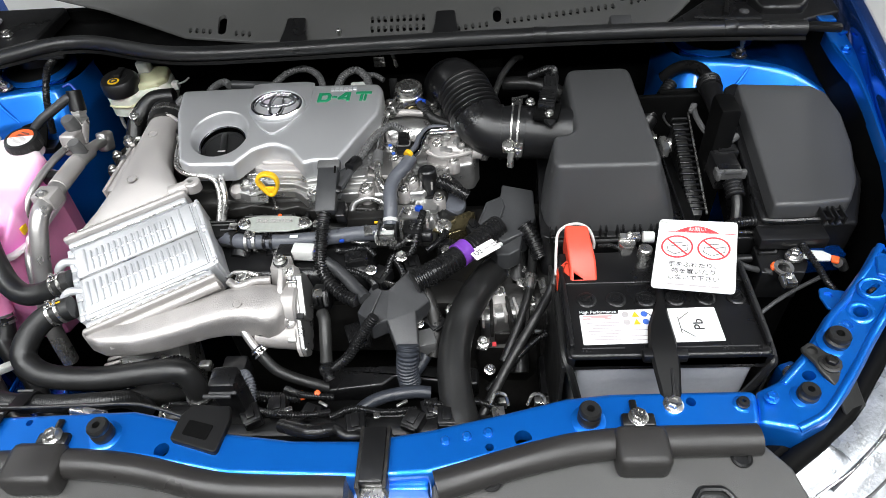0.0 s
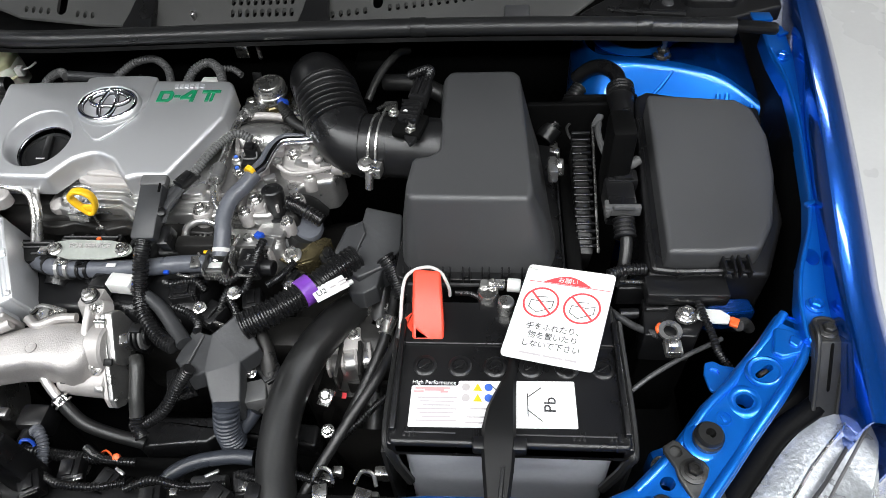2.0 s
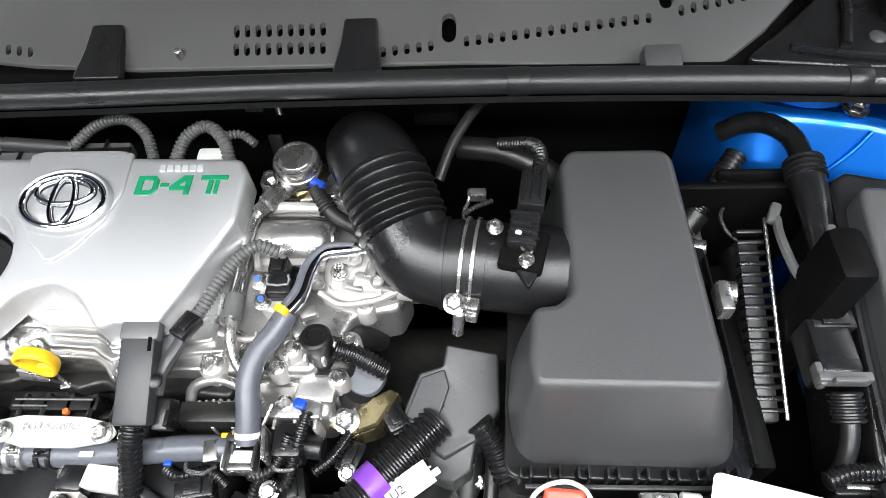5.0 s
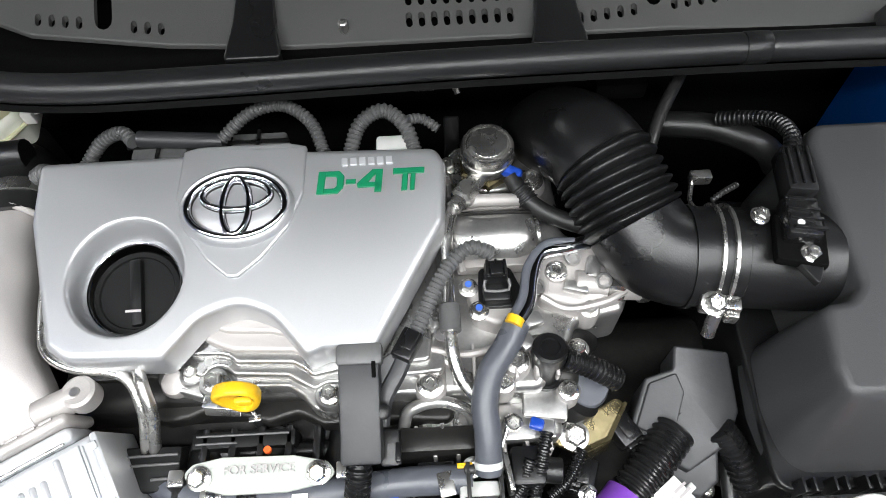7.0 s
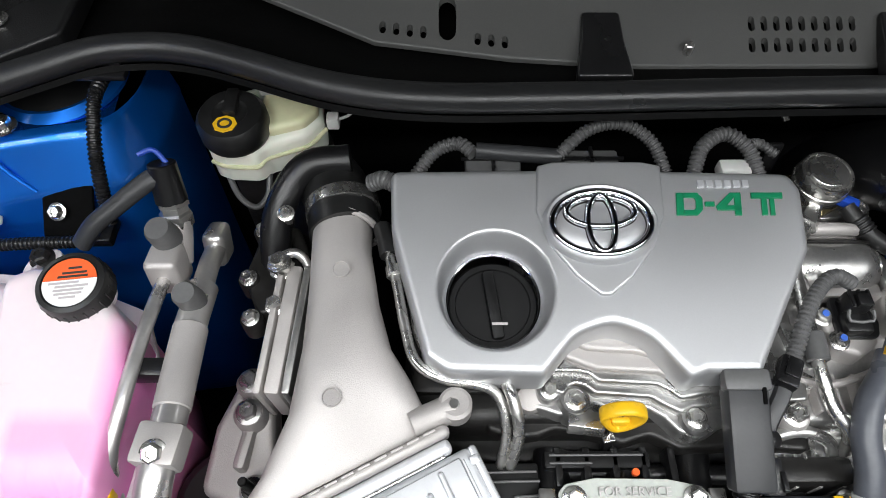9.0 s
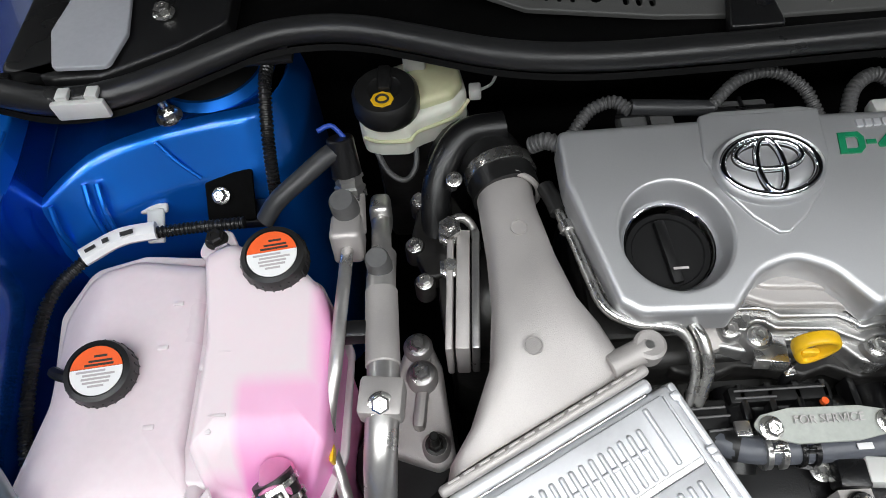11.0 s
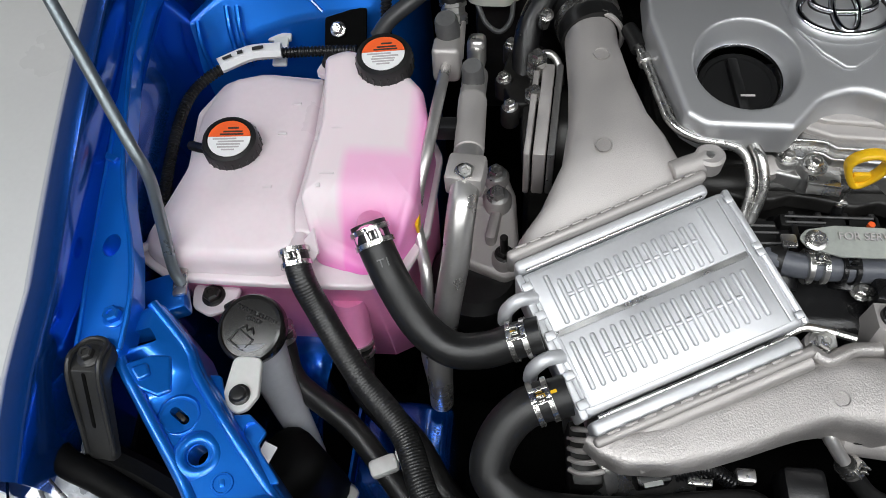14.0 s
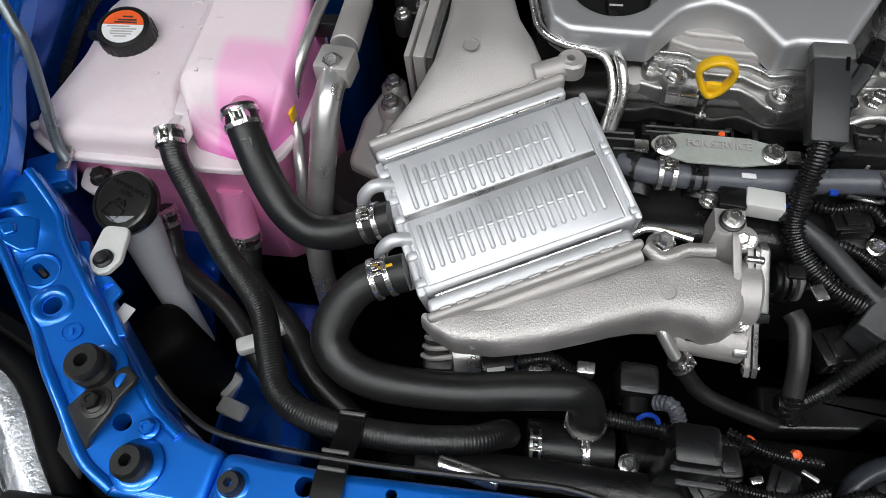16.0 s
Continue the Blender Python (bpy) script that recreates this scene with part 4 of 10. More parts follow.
we = thing("cowl_side_cover", (0.68, 0.69, 0.92), "black plastic cowl end with moulded steps beside the fender", "cover")
part("cover", slab(rounded([(0.505, 0.626), (0.60, 0.614), (0.70, 0.608), (0.738, 0.626), (0.778, 0.640), (0.783, 0.68), (0.783, 0.92), (0.62, 0.92), (0.612, 0.80), (0.592, 0.712), (0.545, 0.664)], 0.008), 0.942, 0.02, 0.004), PLASTIC, we)
part("raised_cap", slab(rounded([(0.655, 0.640), (0.715, 0.636), (0.735, 0.66), (0.735, 0.78), (0.66, 0.78), (0.645, 0.68)], 0.015), lambda x, y: 0.958 + 0.15 * (y - 0.66), 0.02, 0.006), PLASTIC, we)
part("rib", tube([(0.60, 0.640, 0.944), (0.615, 0.69, 0.946), (0.628, 0.76, 0.946)], 0.005, 8), PLASTIC, we)
part("rib", tube([(0.550, 0.640, 0.943), (0.60, 0.628, 0.944), (0.65, 0.622, 0.944)], 0.004, 8), PLASTIC, we)
part("push_clip", lathe([(0.008, 0), (0.008, 0.002), (0.005, 0.004), (0, 0.004)], (0.632, 0.652, 0.942), (0, -0.1, 1), 18), GREYPLASTIC, we)

# the open hood, leaning back above the bay
hd_ = thing("hood", (0, 0.74, 0.98), "blue hood held open, with black lining inside", "hood")
hoodp = lambda v, w: V(0, 0.745 - 0.57 * v - 0.82 * w, 0.985 + 0.82 * v - 0.57 * w)
part("outer_skin", sheet([[V(x, 0, 0) + hoodp(v, 0.045 - 0.05 * (abs(x) / 0.74) ** 3 - 0.03 * (v - 0.5) ** 2 - 0.095) for x in (-0.74, -0.6, -0.3, 0.0, 0.3, 0.6, 0.74)] for v in (0.2, 0.4, 0.6, 0.8, 1.0, 1.05)], 0.004), BLUE_SHADED, hd_)
part("lining", sheet([[V(x, 0, 0) + hoodp(v, 0.006) for x in (-0.62, -0.3, 0.0, 0.3, 0.62)] for v in (0.2, 0.4, 0.65, 0.93)], 0.006), INSUL, hd_, "black sound lining")
part("inner_frame", tube([V(-0.70, 0, 0) + hoodp(0.2, 0.0), V(-0.70, 0, 0) + hoodp(0.9, 0.0), V(-0.6, 0, 0) + hoodp(1.0, 0.0), V(0.6, 0, 0) + hoodp(1.0, 0.0), V(0.70, 0, 0) + hoodp(0.9, 0.0), V(0.70, 0, 0) + hoodp(0.2, 0.0)], 0.02, 8), BLUE_SHADED, hd_)
for hx in (-0.70, 0.70):
    part("hinge", tube([V(hx * 1.06, 0.78, 0.93), V(hx * 1.06, 0.76, 1.02), V(hx, 0, 0) + hoodp(0.22, -0.01)], 0.010, 8), SHROUD, hd_, "dull black hinge")


# ---- engine: block, valve cover and plastic cover ----
def cz(x, y):
    return 0.896 + 0.19 * (y - 0.53)


eb = thing("engine_block", (0, 0.42, 0.316), "dark oily engine block deep in the bay", "engine block")
part("block", box((-0.07, 0.455, 0.54), (0.40, 0.22, 0.45), 0.02, seg=3), DARKMETAL, eb)
part("head", box((-0.06, 0.46, 0.775), (0.42, 0.17, 0.075), 0.012, seg=3), DARKMETAL, eb, "dark oily cylinder head")
part("gearbox", box((0.28, 0.36, 0.52), (0.30, 0.26, 0.38), 0.04, seg=3), DARKMETAL, eb, "dark gearbox casing")
part("gearbox_cover", lathe([(0.10, 0), (0.10, 0.02), (0.085, 0.035), (0.04, 0.038), (0, 0.038)], (0.26, 0.24, 0.54), (0, -1, 0.5)), DARKMETAL, eb)
for k in range(7):
    part("casing_fin", box((0.185 + 0.026 * k, 0.225 + 0.004 * (k % 3), 0.700), (0.005, 0.05, 0.03), 0.0015, rz=8 * (k % 3) - 8), DARKMETAL, eb)

ec = thing("engine_cover", (-0.115, 0.47, 0.84), "silver painted plastic engine cover with oval badge", "engine cover")
outl = [(-0.281, 0.556), (-0.160, 0.557), (-0.150, 0.561), (-0.077, 0.561), (-0.062, 0.556), (0.043, 0.553), (0.050, 0.538), (0.046, 0.488), (-0.008, 0.394), (-0.047, 0.394), (-0.060, 0.389), (-0.086, 0.420), (-0.112, 0.431), (-0.140, 0.421), (-0.165, 0.392), (-0.236, 0.394), (-0.252, 0.405), (-0.279, 0.505)]
rad = [0.008, 0.002, 0.004, 0.004, 0.002, 0.012, 0.008, 0.008, 0.006, 0.006, 0.008, 0.03, 0.03, 0.03, 0.008, 0.02, 0.01, 0.02]
HX, HY = -0.1985, 0.4560
oil = circle(HX, HY, 0.0455, 40, 0.047)
part("cover_shell", slab(rounded(outl, rad, 5), cz, 0.030, 0.0055, [oil], seg=4, hole_depth=0.001, bottom=False), SILVER, ec, angle=30)
N = V(0, -0.19, 1).normalized()
cone = [[V(p.x, p.y, cz(p.x, p.y) + dz) for p in circle(HX + ox, HY + oy, r, 40, r * 1.03)] for r, dz, ox, oy in ((0.0475, 0.0004, 0, 0), (0.0462, 0.0004, 0, 0), (0.0450, -0.0004, 0, 0), (0.0438, -0.0030, 0, 0), (0.0415, -0.010, 0, 0), (0.0385, -0.019, -0.001, 0), (0.0368, -0.0225, -0.001, 0))]
part("filler_surround", loft(cone, False), SILVER, ec, angle=60)
part("chrome_ring", tube([V(p.x, p.y, cz(p.x, p.y) - 0.0205) for p in circle(HX - 0.001, HY, 0.0368, 24, 0.0376)], 0.0015, 8, 3, True), CHROME, ec)
oc = thing("oil_filler_cap", (HX, HY, 0.84), "black plastic oil filler cap with a grip bar", "oil cap")
OB = V(HX - 0.001, HY, cz(HX, HY) - 0.031)
part("cap_disc", lathe([(0.0358, -0.02), (0.0358, 0.004), (0.034, 0.006), (0.030, 0.006), (0.029, 0.0045), (0, 0.0045)], OB, N, 36), GLOSSBLACK, oc)
part("grip", box(OB + N * 0.006, (0.010, 0.056, 0.008), 0.003, rx=10.8, rz=8), GLOSSBLACK, oc)
part("mark", box(OB + N * 0.0165 + V(0.004, -0.018, -0.003), (0.012, 0.002, 0.0005), 0, rx=10.8), FAINT, oc)
# raised shield and pleat behind the badge
shield = [(-0.162, 0.5575), (-0.150, 0.561), (-0.077, 0.561), (-0.062, 0.5575), (-0.064, 0.515), (-0.075, 0.488), (-0.095, 0.463), (-0.112, 0.4495), (-0.120, 0.4495), (-0.137, 0.464), (-0.156, 0.490), (-0.165, 0.518)]
part("shield", slab(rounded(shield, [0.002, 0.004, 0.004, 0.002, 0.01, 0.01, 0.01, 0.003, 0.003, 0.01, 0.01, 0.01]), lambda x, y: cz(x, y) + 0.0026, 0.004, 0.0018), SILVER, ec)
EX, EY = -0.1155, 0.5055
part("badge_bezel", loft([[V(p.x, p.y, cz(p.x, p.y) + 0.0026 + dz) for p in circle(EX, EY, 0.0455 - g, 40, 0.0335 - g)] for g, dz in ((0, 0), (0.001, 0.004), (0.003, 0.0055), (0.006, 0.004), (0.007, 0.001))], False), SILVER, ec, angle=60)
badge = part("badge", loft([[V(p.x, p.y, cz(p.x, p.y) + 0.0026 + dz) for p in circle(EX, EY, 0.0385 - g, 40, 0.0265 - g * 0.7)] for g, dz in ((0, 0.0), (0.002, 0.0015), (0.02, 0.0028), (0.034, 0.003))]), SILVER, ec, "oval chrome badge")


def oval(cx, cy, rx, ry, r, dz):
    return tube([V(p.x, p.y, cz(p.x, p.y) + dz) for p in circle(cx, cy, rx, 28, ry)], r, 10, 2, True, flat=1.0)


# dark underlays imitate the dark reflections along the chrome rings
for cy_, rx_, ry_, r_, dz_ in ((0, 0.0385, 0.0262, 0.0038, 0.0040), (0.0085, 0.0265, 0.0125, 0.0029, 0.0046), (-0.001, 0.0105, 0.0235, 0.0029, 0.0050)):
    part("ring_outline", oval(EX, EY + cy_, rx_, ry_, r_, dz_), DARKMETAL, badge, "dark outline standing for reflections on a chrome ring")
part("oval_ring", oval(EX, EY, 0.0385, 0.0262, 0.0032, 0.0060), CHROME, badge)
part("oval_ring", oval(EX, EY + 0.0085, 0.0265, 0.0125, 0.0025, 0.0070), CHROME, badge)
part("oval_ring", oval(EX, EY - 0.001, 0.0105, 0.0235, 0.0025, 0.0074), CHROME, badge)


def mark(poly, ox, oy, s, sy):
    return slab([Vector((ox + x * s + y * sy * 0.10, oy + y * sy)) for x, y in poly], lambda x, y: cz(x, y) + 0.0012, 0.0016, 0.0003, seg=1)


# the cover's green model mark, drawn as plain shapes
GX, GY, GS, GH = -0.054, 0.5145, 0.021, 0.0195
sp = [([(0, 0), (0.28, 0), (0.28, 1), (0, 1)], 0), ([(0.28, 0), (0.8, 0), (1, 0.25), (1, 0.75), (0.8, 1), (0.28, 1), (0.28, 0.77), (0.66, 0.77), (0.74, 0.68), (0.74, 0.32), (0.66, 0.23), (0.28, 0.23)], 0),
      ([(1.08, 0.40), (1.45, 0.40), (1.45, 0.60), (1.08, 0.60)], 0),
      ([(1.55, 0.22), (2.42, 0.22), (2.42, 0.43), (1.92, 0.43), (2.2, 0.8), (2.2, 1), (2.05, 1), (1.5, 0.40)], 0), ([(2.2, 0), (2.46, 0), (2.46, 1), (2.2, 1)], 0),
      ([(2.85, 0.74), (4.05, 0.74), (4.05, 1), (2.85, 1)], 0), ([(3.22, 0), (3.44, 0), (3.44, 0.74), (3.22, 0.74)], 0), ([(3.54, 0), (3.72, 0), (3.72, 0.74), (3.54, 0.74)], 0)]
for poly, _ in sp:
    part("green_mark", mark(poly, GX, GY, GS, GH), GREEN, ec, "green printed mark")
for k in range(6):
    part("silver_mark", slab(rounded([(-0.034 + 0.0072 * k, 0.5385), (-0.0285 + 0.0072 * k, 0.5385), (-0.0285 + 0.0072 * k, 0.5450), (-0.034 + 0.0072 * k, 0.5450)], 0.001), lambda x, y: cz(x, y) + 0.0016, 0.0020, 0.0004), SHEET, ec, "small bright raised mark")
# valve cover ahead of and under the plastic cover
vc = thing("valve_cover", (-0.03, 0.42, 0.80), "bare cast aluminium valve cover with stepped front and flanged edge", "valve cover")
part("cam_carrier", box((-0.222, 0.462, 0.800), (0.085, 0.13, 0.035), 0.006), DARKMETAL, vc, "dark end of the cam carrier")
part("lower_edge", slab(rounded([(-0.205, 0.372), (-0.182, 0.365), (-0.164, 0.367), (-0.151, 0.372), (-0.129, 0.369), (-0.099, 0.3605), (-0.088, 0.364), (-0.077, 0.367), (-0.069, 0.363), (-0.056, 0.356), (0.0, 0.358), (0.045, 0.354), (0.06, 0.52), (-0.205, 0.52)], 0.008), 0.806, 0.016, 0.0035), DARKMETAL, vc)
part("flange", slab(rounded([(-0.186, 0.392), (-0.176, 0.384), (-0.164, 0.382), (-0.149, 0.377), (-0.128, 0.381), (-0.119, 0.384), (-0.081, 0.382), (-0.070, 0.375), (-0.061, 0.364), (-0.048, 0.359), (-0.035, 0.364), (-0.022, 0.372), (0.04, 0.372), (0.055, 0.52), (-0.18, 0.52)], 0.007), 0.824, 0.020, 0.003), CAST_GREY, vc)
part("step", slab(rounded([(-0.166, 0.400), (-0.152, 0.392), (-0.1456, 0.3906), (-0.142, 0.3965), (-0.1357, 0.399), (-0.129, 0.397), (-0.1225, 0.391), (-0.1014, 0.3894), (-0.0803, 0.388), (-0.071, 0.382), (-0.059, 0.3755), (-0.05, 0.380), (0.04, 0.385), (0.05, 0.51), (-0.17, 0.51)], 0.005), 0.833, 0.012, 0.0025), CAST_GREY, vc)
part("step", slab(rounded([(-0.160, 0.4065), (-0.1352, 0.4060), (-0.1266, 0.4040), (-0.120, 0.398), (-0.101, 0.397), (-0.076, 0.3955), (-0.0665, 0.390), (-0.060, 0.384), (-0.04, 0.388), (0.03, 0.392), (0.04, 0.50), (-0.16, 0.50)], 0.006), 0.8395, 0.010, 0.0028), CAST_GREY, vc)
part("step", slab(rounded([(-0.146, 0.4165), (-0.1304, 0.4095), (-0.1218, 0.4060), (-0.1007, 0.4048), (-0.0755, 0.4032), (-0.066, 0.399), (-0.05, 0.402), (0.0, 0.41), (0.0, 0.49), (-0.146, 0.49)], 0.006), 0.8455, 0.010, 0.0030), CAST, vc)
part("baffle", slab(rounded([(-0.136, 0.424), (-0.128, 0.4205), (-0.1175, 0.4194), (-0.0922, 0.4178), (-0.078, 0.414), (-0.07, 0.47), (-0.136, 0.47)], 0.005), 0.8500, 0.008, 0.0030), CAST, vc)
part("lug", lathe([(0.012, -0.022), (0.012, -0.006), (0.0095, -0.001), (0.005, 0.0), (0, 0)], (-0.172, 0.390, 0.826), (0, -0.3, 1)), CAST, vc)
for bx, by, bz_, rr_ in ((-0.138, 0.387, 0.838, 0.0058), (-0.048, 0.373, 0.836, 0.0056), (-0.157, 0.3955, 0.836, 0.0050)):
    part("lug", lathe([(rr_ * 2.3, -0.03), (rr_ * 2.2, -0.004), (rr_ * 1.9, 0.0), (0, 0)], (bx, by, bz_ - 0.007)), CAST_GREY, vc)
    part("flange_bolt", hexhead((bx, by, bz_ - 0.007), (0, -0.1, 1), rr_), STEEL, vc)
part("folded_bracket", join(box((-0.131, 0.3765, 0.8285), (0.026, 0.022, 0.003), 0.001, rz=-8), box((-0.131, 0.3665, 0.8235), (0.028, 0.003, 0.011), 0.001, rz=-6, rx=-25)), STEEL, vc, "bright folded steel bracket")

# dipstick with yellow loop
dp = thing("dipstick", (-0.11, 0.367, 0.80), "yellow looped dipstick handle in a steel tube", "dipstick")


def strap_loop(path, y, thick, depth):
    """A closed flat strap standing in an upright plane, softened at its edges."""
    n = len(path)
    rings = []
    cx, cz_ = sum(p[0] for p in path) / n, sum(p[1] for p in path) / n
    for k in range(n):
        a, b = path[k - 1], path[(k + 1) % n]
        t_ = Vector((b[0] - a[0], b[1] - a[1])).normalized()
        nx, nz = t_.y, -t_.x
        if nx * (path[k][0] - cx) + nz * (path[k][1] - cz_) < 0:
            nx, nz = -nx, -nz
        ring = []
        for j in range(12):
            g = math.tau * j / 12
            cu, sv_ = math.cos(g), math.sin(g)
            cu = math.copysign(abs(cu) ** 0.6, cu)
            sv_ = math.copysign(abs(sv_) ** 0.6, sv_)
            ring.append(V(path[k][0] + nx * cu * thick / 2, y + sv_ * depth / 2, path[k][1] + nz * cu * thick / 2))
        rings.append(ring)
    rings.append(rings[0])
    return loft(rings, False)


dpath = [(p.x, p.z) for p in even(curve_through([V(x, 0, z) for x, z in ((-0.1252, 0.8575), (-0.1195, 0.8672), (-0.1085, 0.8700), (-0.0985, 0.8640), (-0.0968, 0.8520), (-0.1020, 0.8390), (-0.1100, 0.8320), (-0.1175, 0.8395))], 6, True), 0.0025)]
part("handle", strap_loop(dpath, 0.3665, 0.0056, 0.0105), YELLOW, dp, angle=60)
part("web", box((-0.1095, 0.3665, 0.8410), (0.014, 0.005, 0.010), 0.002), YELLOW, dp)
part("blade", rod((-0.1100, 0.3665, 0.832), (-0.1104, 0.367, 0.803), 0.0016, n=8), STEEL, dp)
part("blade_clip", box((-0.1104, 0.364, 0.806), (0.010, 0.005, 0.003), 0.001, rz=12), STEEL, dp)
part("tube", rod((-0.1104, 0.367, 0.803), (-0.100, 0.345, 0.735), 0.0050), PLASTIC, dp)

# service plate on the engine front
sv = thing("service_plate", (-0.10, 0.318, 0.80), "embossed grey steel plate held by two bolts", "plate")
part("plate", slab(rounded([(-0.157, 0.321), (-0.150, 0.328), (-0.128, 0.332), (-0.075, 0.331), (-0.050, 0.326), (-0.043, 0.318), (-0.051, 0.311), (-0.080, 0.306), (-0.125, 0.306), (-0.150, 0.313)], 0.006), lambda x, y: 0.816 + 0.25 * (y - 0.318), 0.002, 0.0006), PLATE, sv)
for bx in (-0.144, -0.056):
    part("bolt", hexhead((bx, 0.318, 0.817), (0, -0.25, 1), r=0.0062), STEEL, sv)
for ex in (-0.163, -0.038):
    part("ear", box((ex, 0.320, 0.812), (0.012, 0.012, 0.004), 0.001), STEEL, sv)
mm = on_plane(V(-0.100, 0.322, 0.8188), (1, 0, 0), (0, -0.25, 1))
text_mesh("FOR SERVICE", 0.0092, mm, FAINT, sv, depth=0.0004)

# ignition coils and looms behind the cover
for x in (-0.195, -0.110):
    co = thing("ignition_coil", (x, 0.60, 0.80), "grey plastic ignition coil behind the cover", "ignition coil", "ignition coils")
    part("coil_top", box((x, 0.583, 0.872), (0.048, 0.024, 0.018), 0.003), GREYLOOM, co)
    part("coil_body", rod((x, 0.60, 0.78), (x, 0.592, 0.866), 0.014), PLASTIC, co)
    part("coil_rib", box((x, 0.583, 0.8825), (0.003, 0.026, 0.003), 0.0006), PLASTIC, co)
    part("coil_rib", box((x, 0.583, 0.8825), (0.055, 0.003, 0.003), 0.0006), PLASTIC, co)
lo = thing("coil_loom", (-0.1, 0.61, 0.80), "grey ribbed wiring loom behind the engine cover", "wiring loom")
part("branch", ribbed([(-0.262, 0.575, 0.870), (-0.245, 0.590, 0.884), (-0.225, 0.592, 0.892), (-0.212, 0.580, 0.892)], 0.0062), GREYLOOM, lo)
part("branch", ribbed([(-0.140, 0.582, 0.888), (-0.115, 0.600, 0.899), (-0.086, 0.604, 0.903), (-0.062, 0.588, 0.898), (-0.051, 0.563, 0.886)], 0.0058), GREYLOOM, lo)
part("branch", ribbed([(-0.030, 0.558, 0.886), (-0.020, 0.582, 0.898), (0.000, 0.592, 0.903), (0.018, 0.578, 0.898), (0.026, 0.556, 0.886)], 0.0066), GREYLOOM, lo)
part("branch", ribbed([(0.018, 0.584, 0.898), (0.032, 0.590, 0.893), (0.046, 0.582, 0.888)], 0.0046), GREYLOOM, lo)
part("plug_end", box((0.006, 0.566, 0.886), (0.026, 0.016, 0.014), 0.003), NYLON, lo, "pale plug")
part("tape", tube([(-0.210, 0.586, 0.890), (-0.175, 0.584, 0.888), (-0.138, 0.582, 0.886)], 0.0072, 10), TAPE, lo)

# ---- charge cooler with its cast ducts ----
U = V(0.8958, 0.4306, 0.1098)
W = V(0.4443, -0.8730, -0.2014)
NI = U.cross(W) * -1
IO = V(-0.386, 0.272, 0.8215)


def ic(u, w, h=0.0):
    return IO + U * u + W * w + NI * h


def icbox(u, w, h, s, r=0.003, seg=2):
    b = box((0, 0, 0), s, r, seg=seg)
    m = Matrix((U, -W, NI)).transposed().to_4x4()
    m.translation = ic(u, w, h)
    b.transform(m)
    return b


LU = 0.184
cc = thing("charge_cooler", (-0.28, 0.25, 0.74), "bare aluminium charge air cooler with stamped ribs", "intercooler")
core = part("core", icbox(LU / 2, 0.064, -0.0345, (LU, 0.124, 0.066), 0.005, 3), SHEET, cc, "aluminium core with stamped face")
part("face_panel", icbox(0.0895, 0.0315, -0.0004, (0.169, 0.0505, 0.003), 0.0012), SHEET, core)
part("face_panel", icbox(0.0895, 0.0910, -0.0004, (0.169, 0.0590, 0.003), 0.0012), SHEET, core)
part("groove_floor", icbox(0.0895, 0.0590, -0.0012, (0.168, 0.0040, 0.0006), 0), CAST_GREY, core)
part("edge_crease", icbox(0.1755, 0.064, -0.0006, (0.0022, 0.112, 0.0024), 0.001), SHEET, core)
part("edge_crease", icbox(0.0068, 0.091, 0.0006, (0.0022, 0.056, 0.0024), 0.001), SHEET, core)
part("end_plate", icbox(-0.0015, 0.064, -0.031, (0.007, 0.126, 0.062), 0.0025), SHEET, core)
part("end_plate", icbox(LU + 0.001, 0.064, -0.031, (0.006, 0.124, 0.062), 0.0025), SHEET, core)
for w_ in (0.014, 0.040, 0.058, 0.092, 0.116):
    part("end_tab", icbox(0.001, w_, 0.0004, (0.009, 0.0075, 0.0035), 0.0015), SHEET, core)
for w_ in (0.012, 0.056, 0.062, 0.118):
    part("end_tab", icbox(LU - 0.001, w_, 0.0004, (0.007, 0.0065, 0.0035), 0.0015), SHEET, core)
# two fields of stamped ribs, tied by a broken line across their middle
ribs = [(0.0266 + 0.0084 * k, 0.0365, 0.037) for k in range(15)] + [(0.0180, 0.0330, 0.044), (0.1570, 0.0310, 0.045)]
ribs += [(0.0140 + 0.00868 * k, 0.0890, 0.041) for k in range(18)]
made_ribs = {}
for u_, w_, ln_ in ribs:
    key = round(ln_, 4)
    if key not in made_ribs:
        made_ribs[key] = finish("rib", icbox(0, 0, 0, (0.0044, ln_, 0.0066), 0.0021, 3), SHEET, ic(0, 0), 60)
        o = made_ribs[key]
    else:
        o = new("rib", made_ribs[key].data)
    o.parent = core
    o.location = ic(u_, w_, 0.0008) - ORIGIN[core]
for k in range(14):
    part("cross_tie", icbox(0.0308 + 0.0084 * k, 0.0335, 0.0012, (0.0062, 0.0034, 0.0056), 0.0016), SHEET, core)
for k in range(2, 16):
    part("cross_tie", icbox(0.0183 + 0.00868 * k, 0.0885, 0.0012, (0.0064, 0.0034, 0.0056), 0.0016), SHEET, core)
# crimped headers along the two long sides
hd = part("header", icbox(0.0855, -0.0045, -0.016, (0.174, 0.011, 0.036), 0.004, 3), SHEET, cc, "crimped aluminium header")
part("flange", icbox(0.0860, -0.0150, -0.013, (0.180, 0.009, 0.042), 0.0038, 3), CAST, hd)
part("bead", icbox(0.0855, 0.0008, 0.0002, (0.160, 0.0022, 0.003), 0.001), STEEL, hd)
for k in range(13):
    part("crimp", icbox(0.010 + 0.0127 * k, -0.0182, 0.0082, (0.0098, 0.0022, 0.0020), 0.0008), CAST, hd)
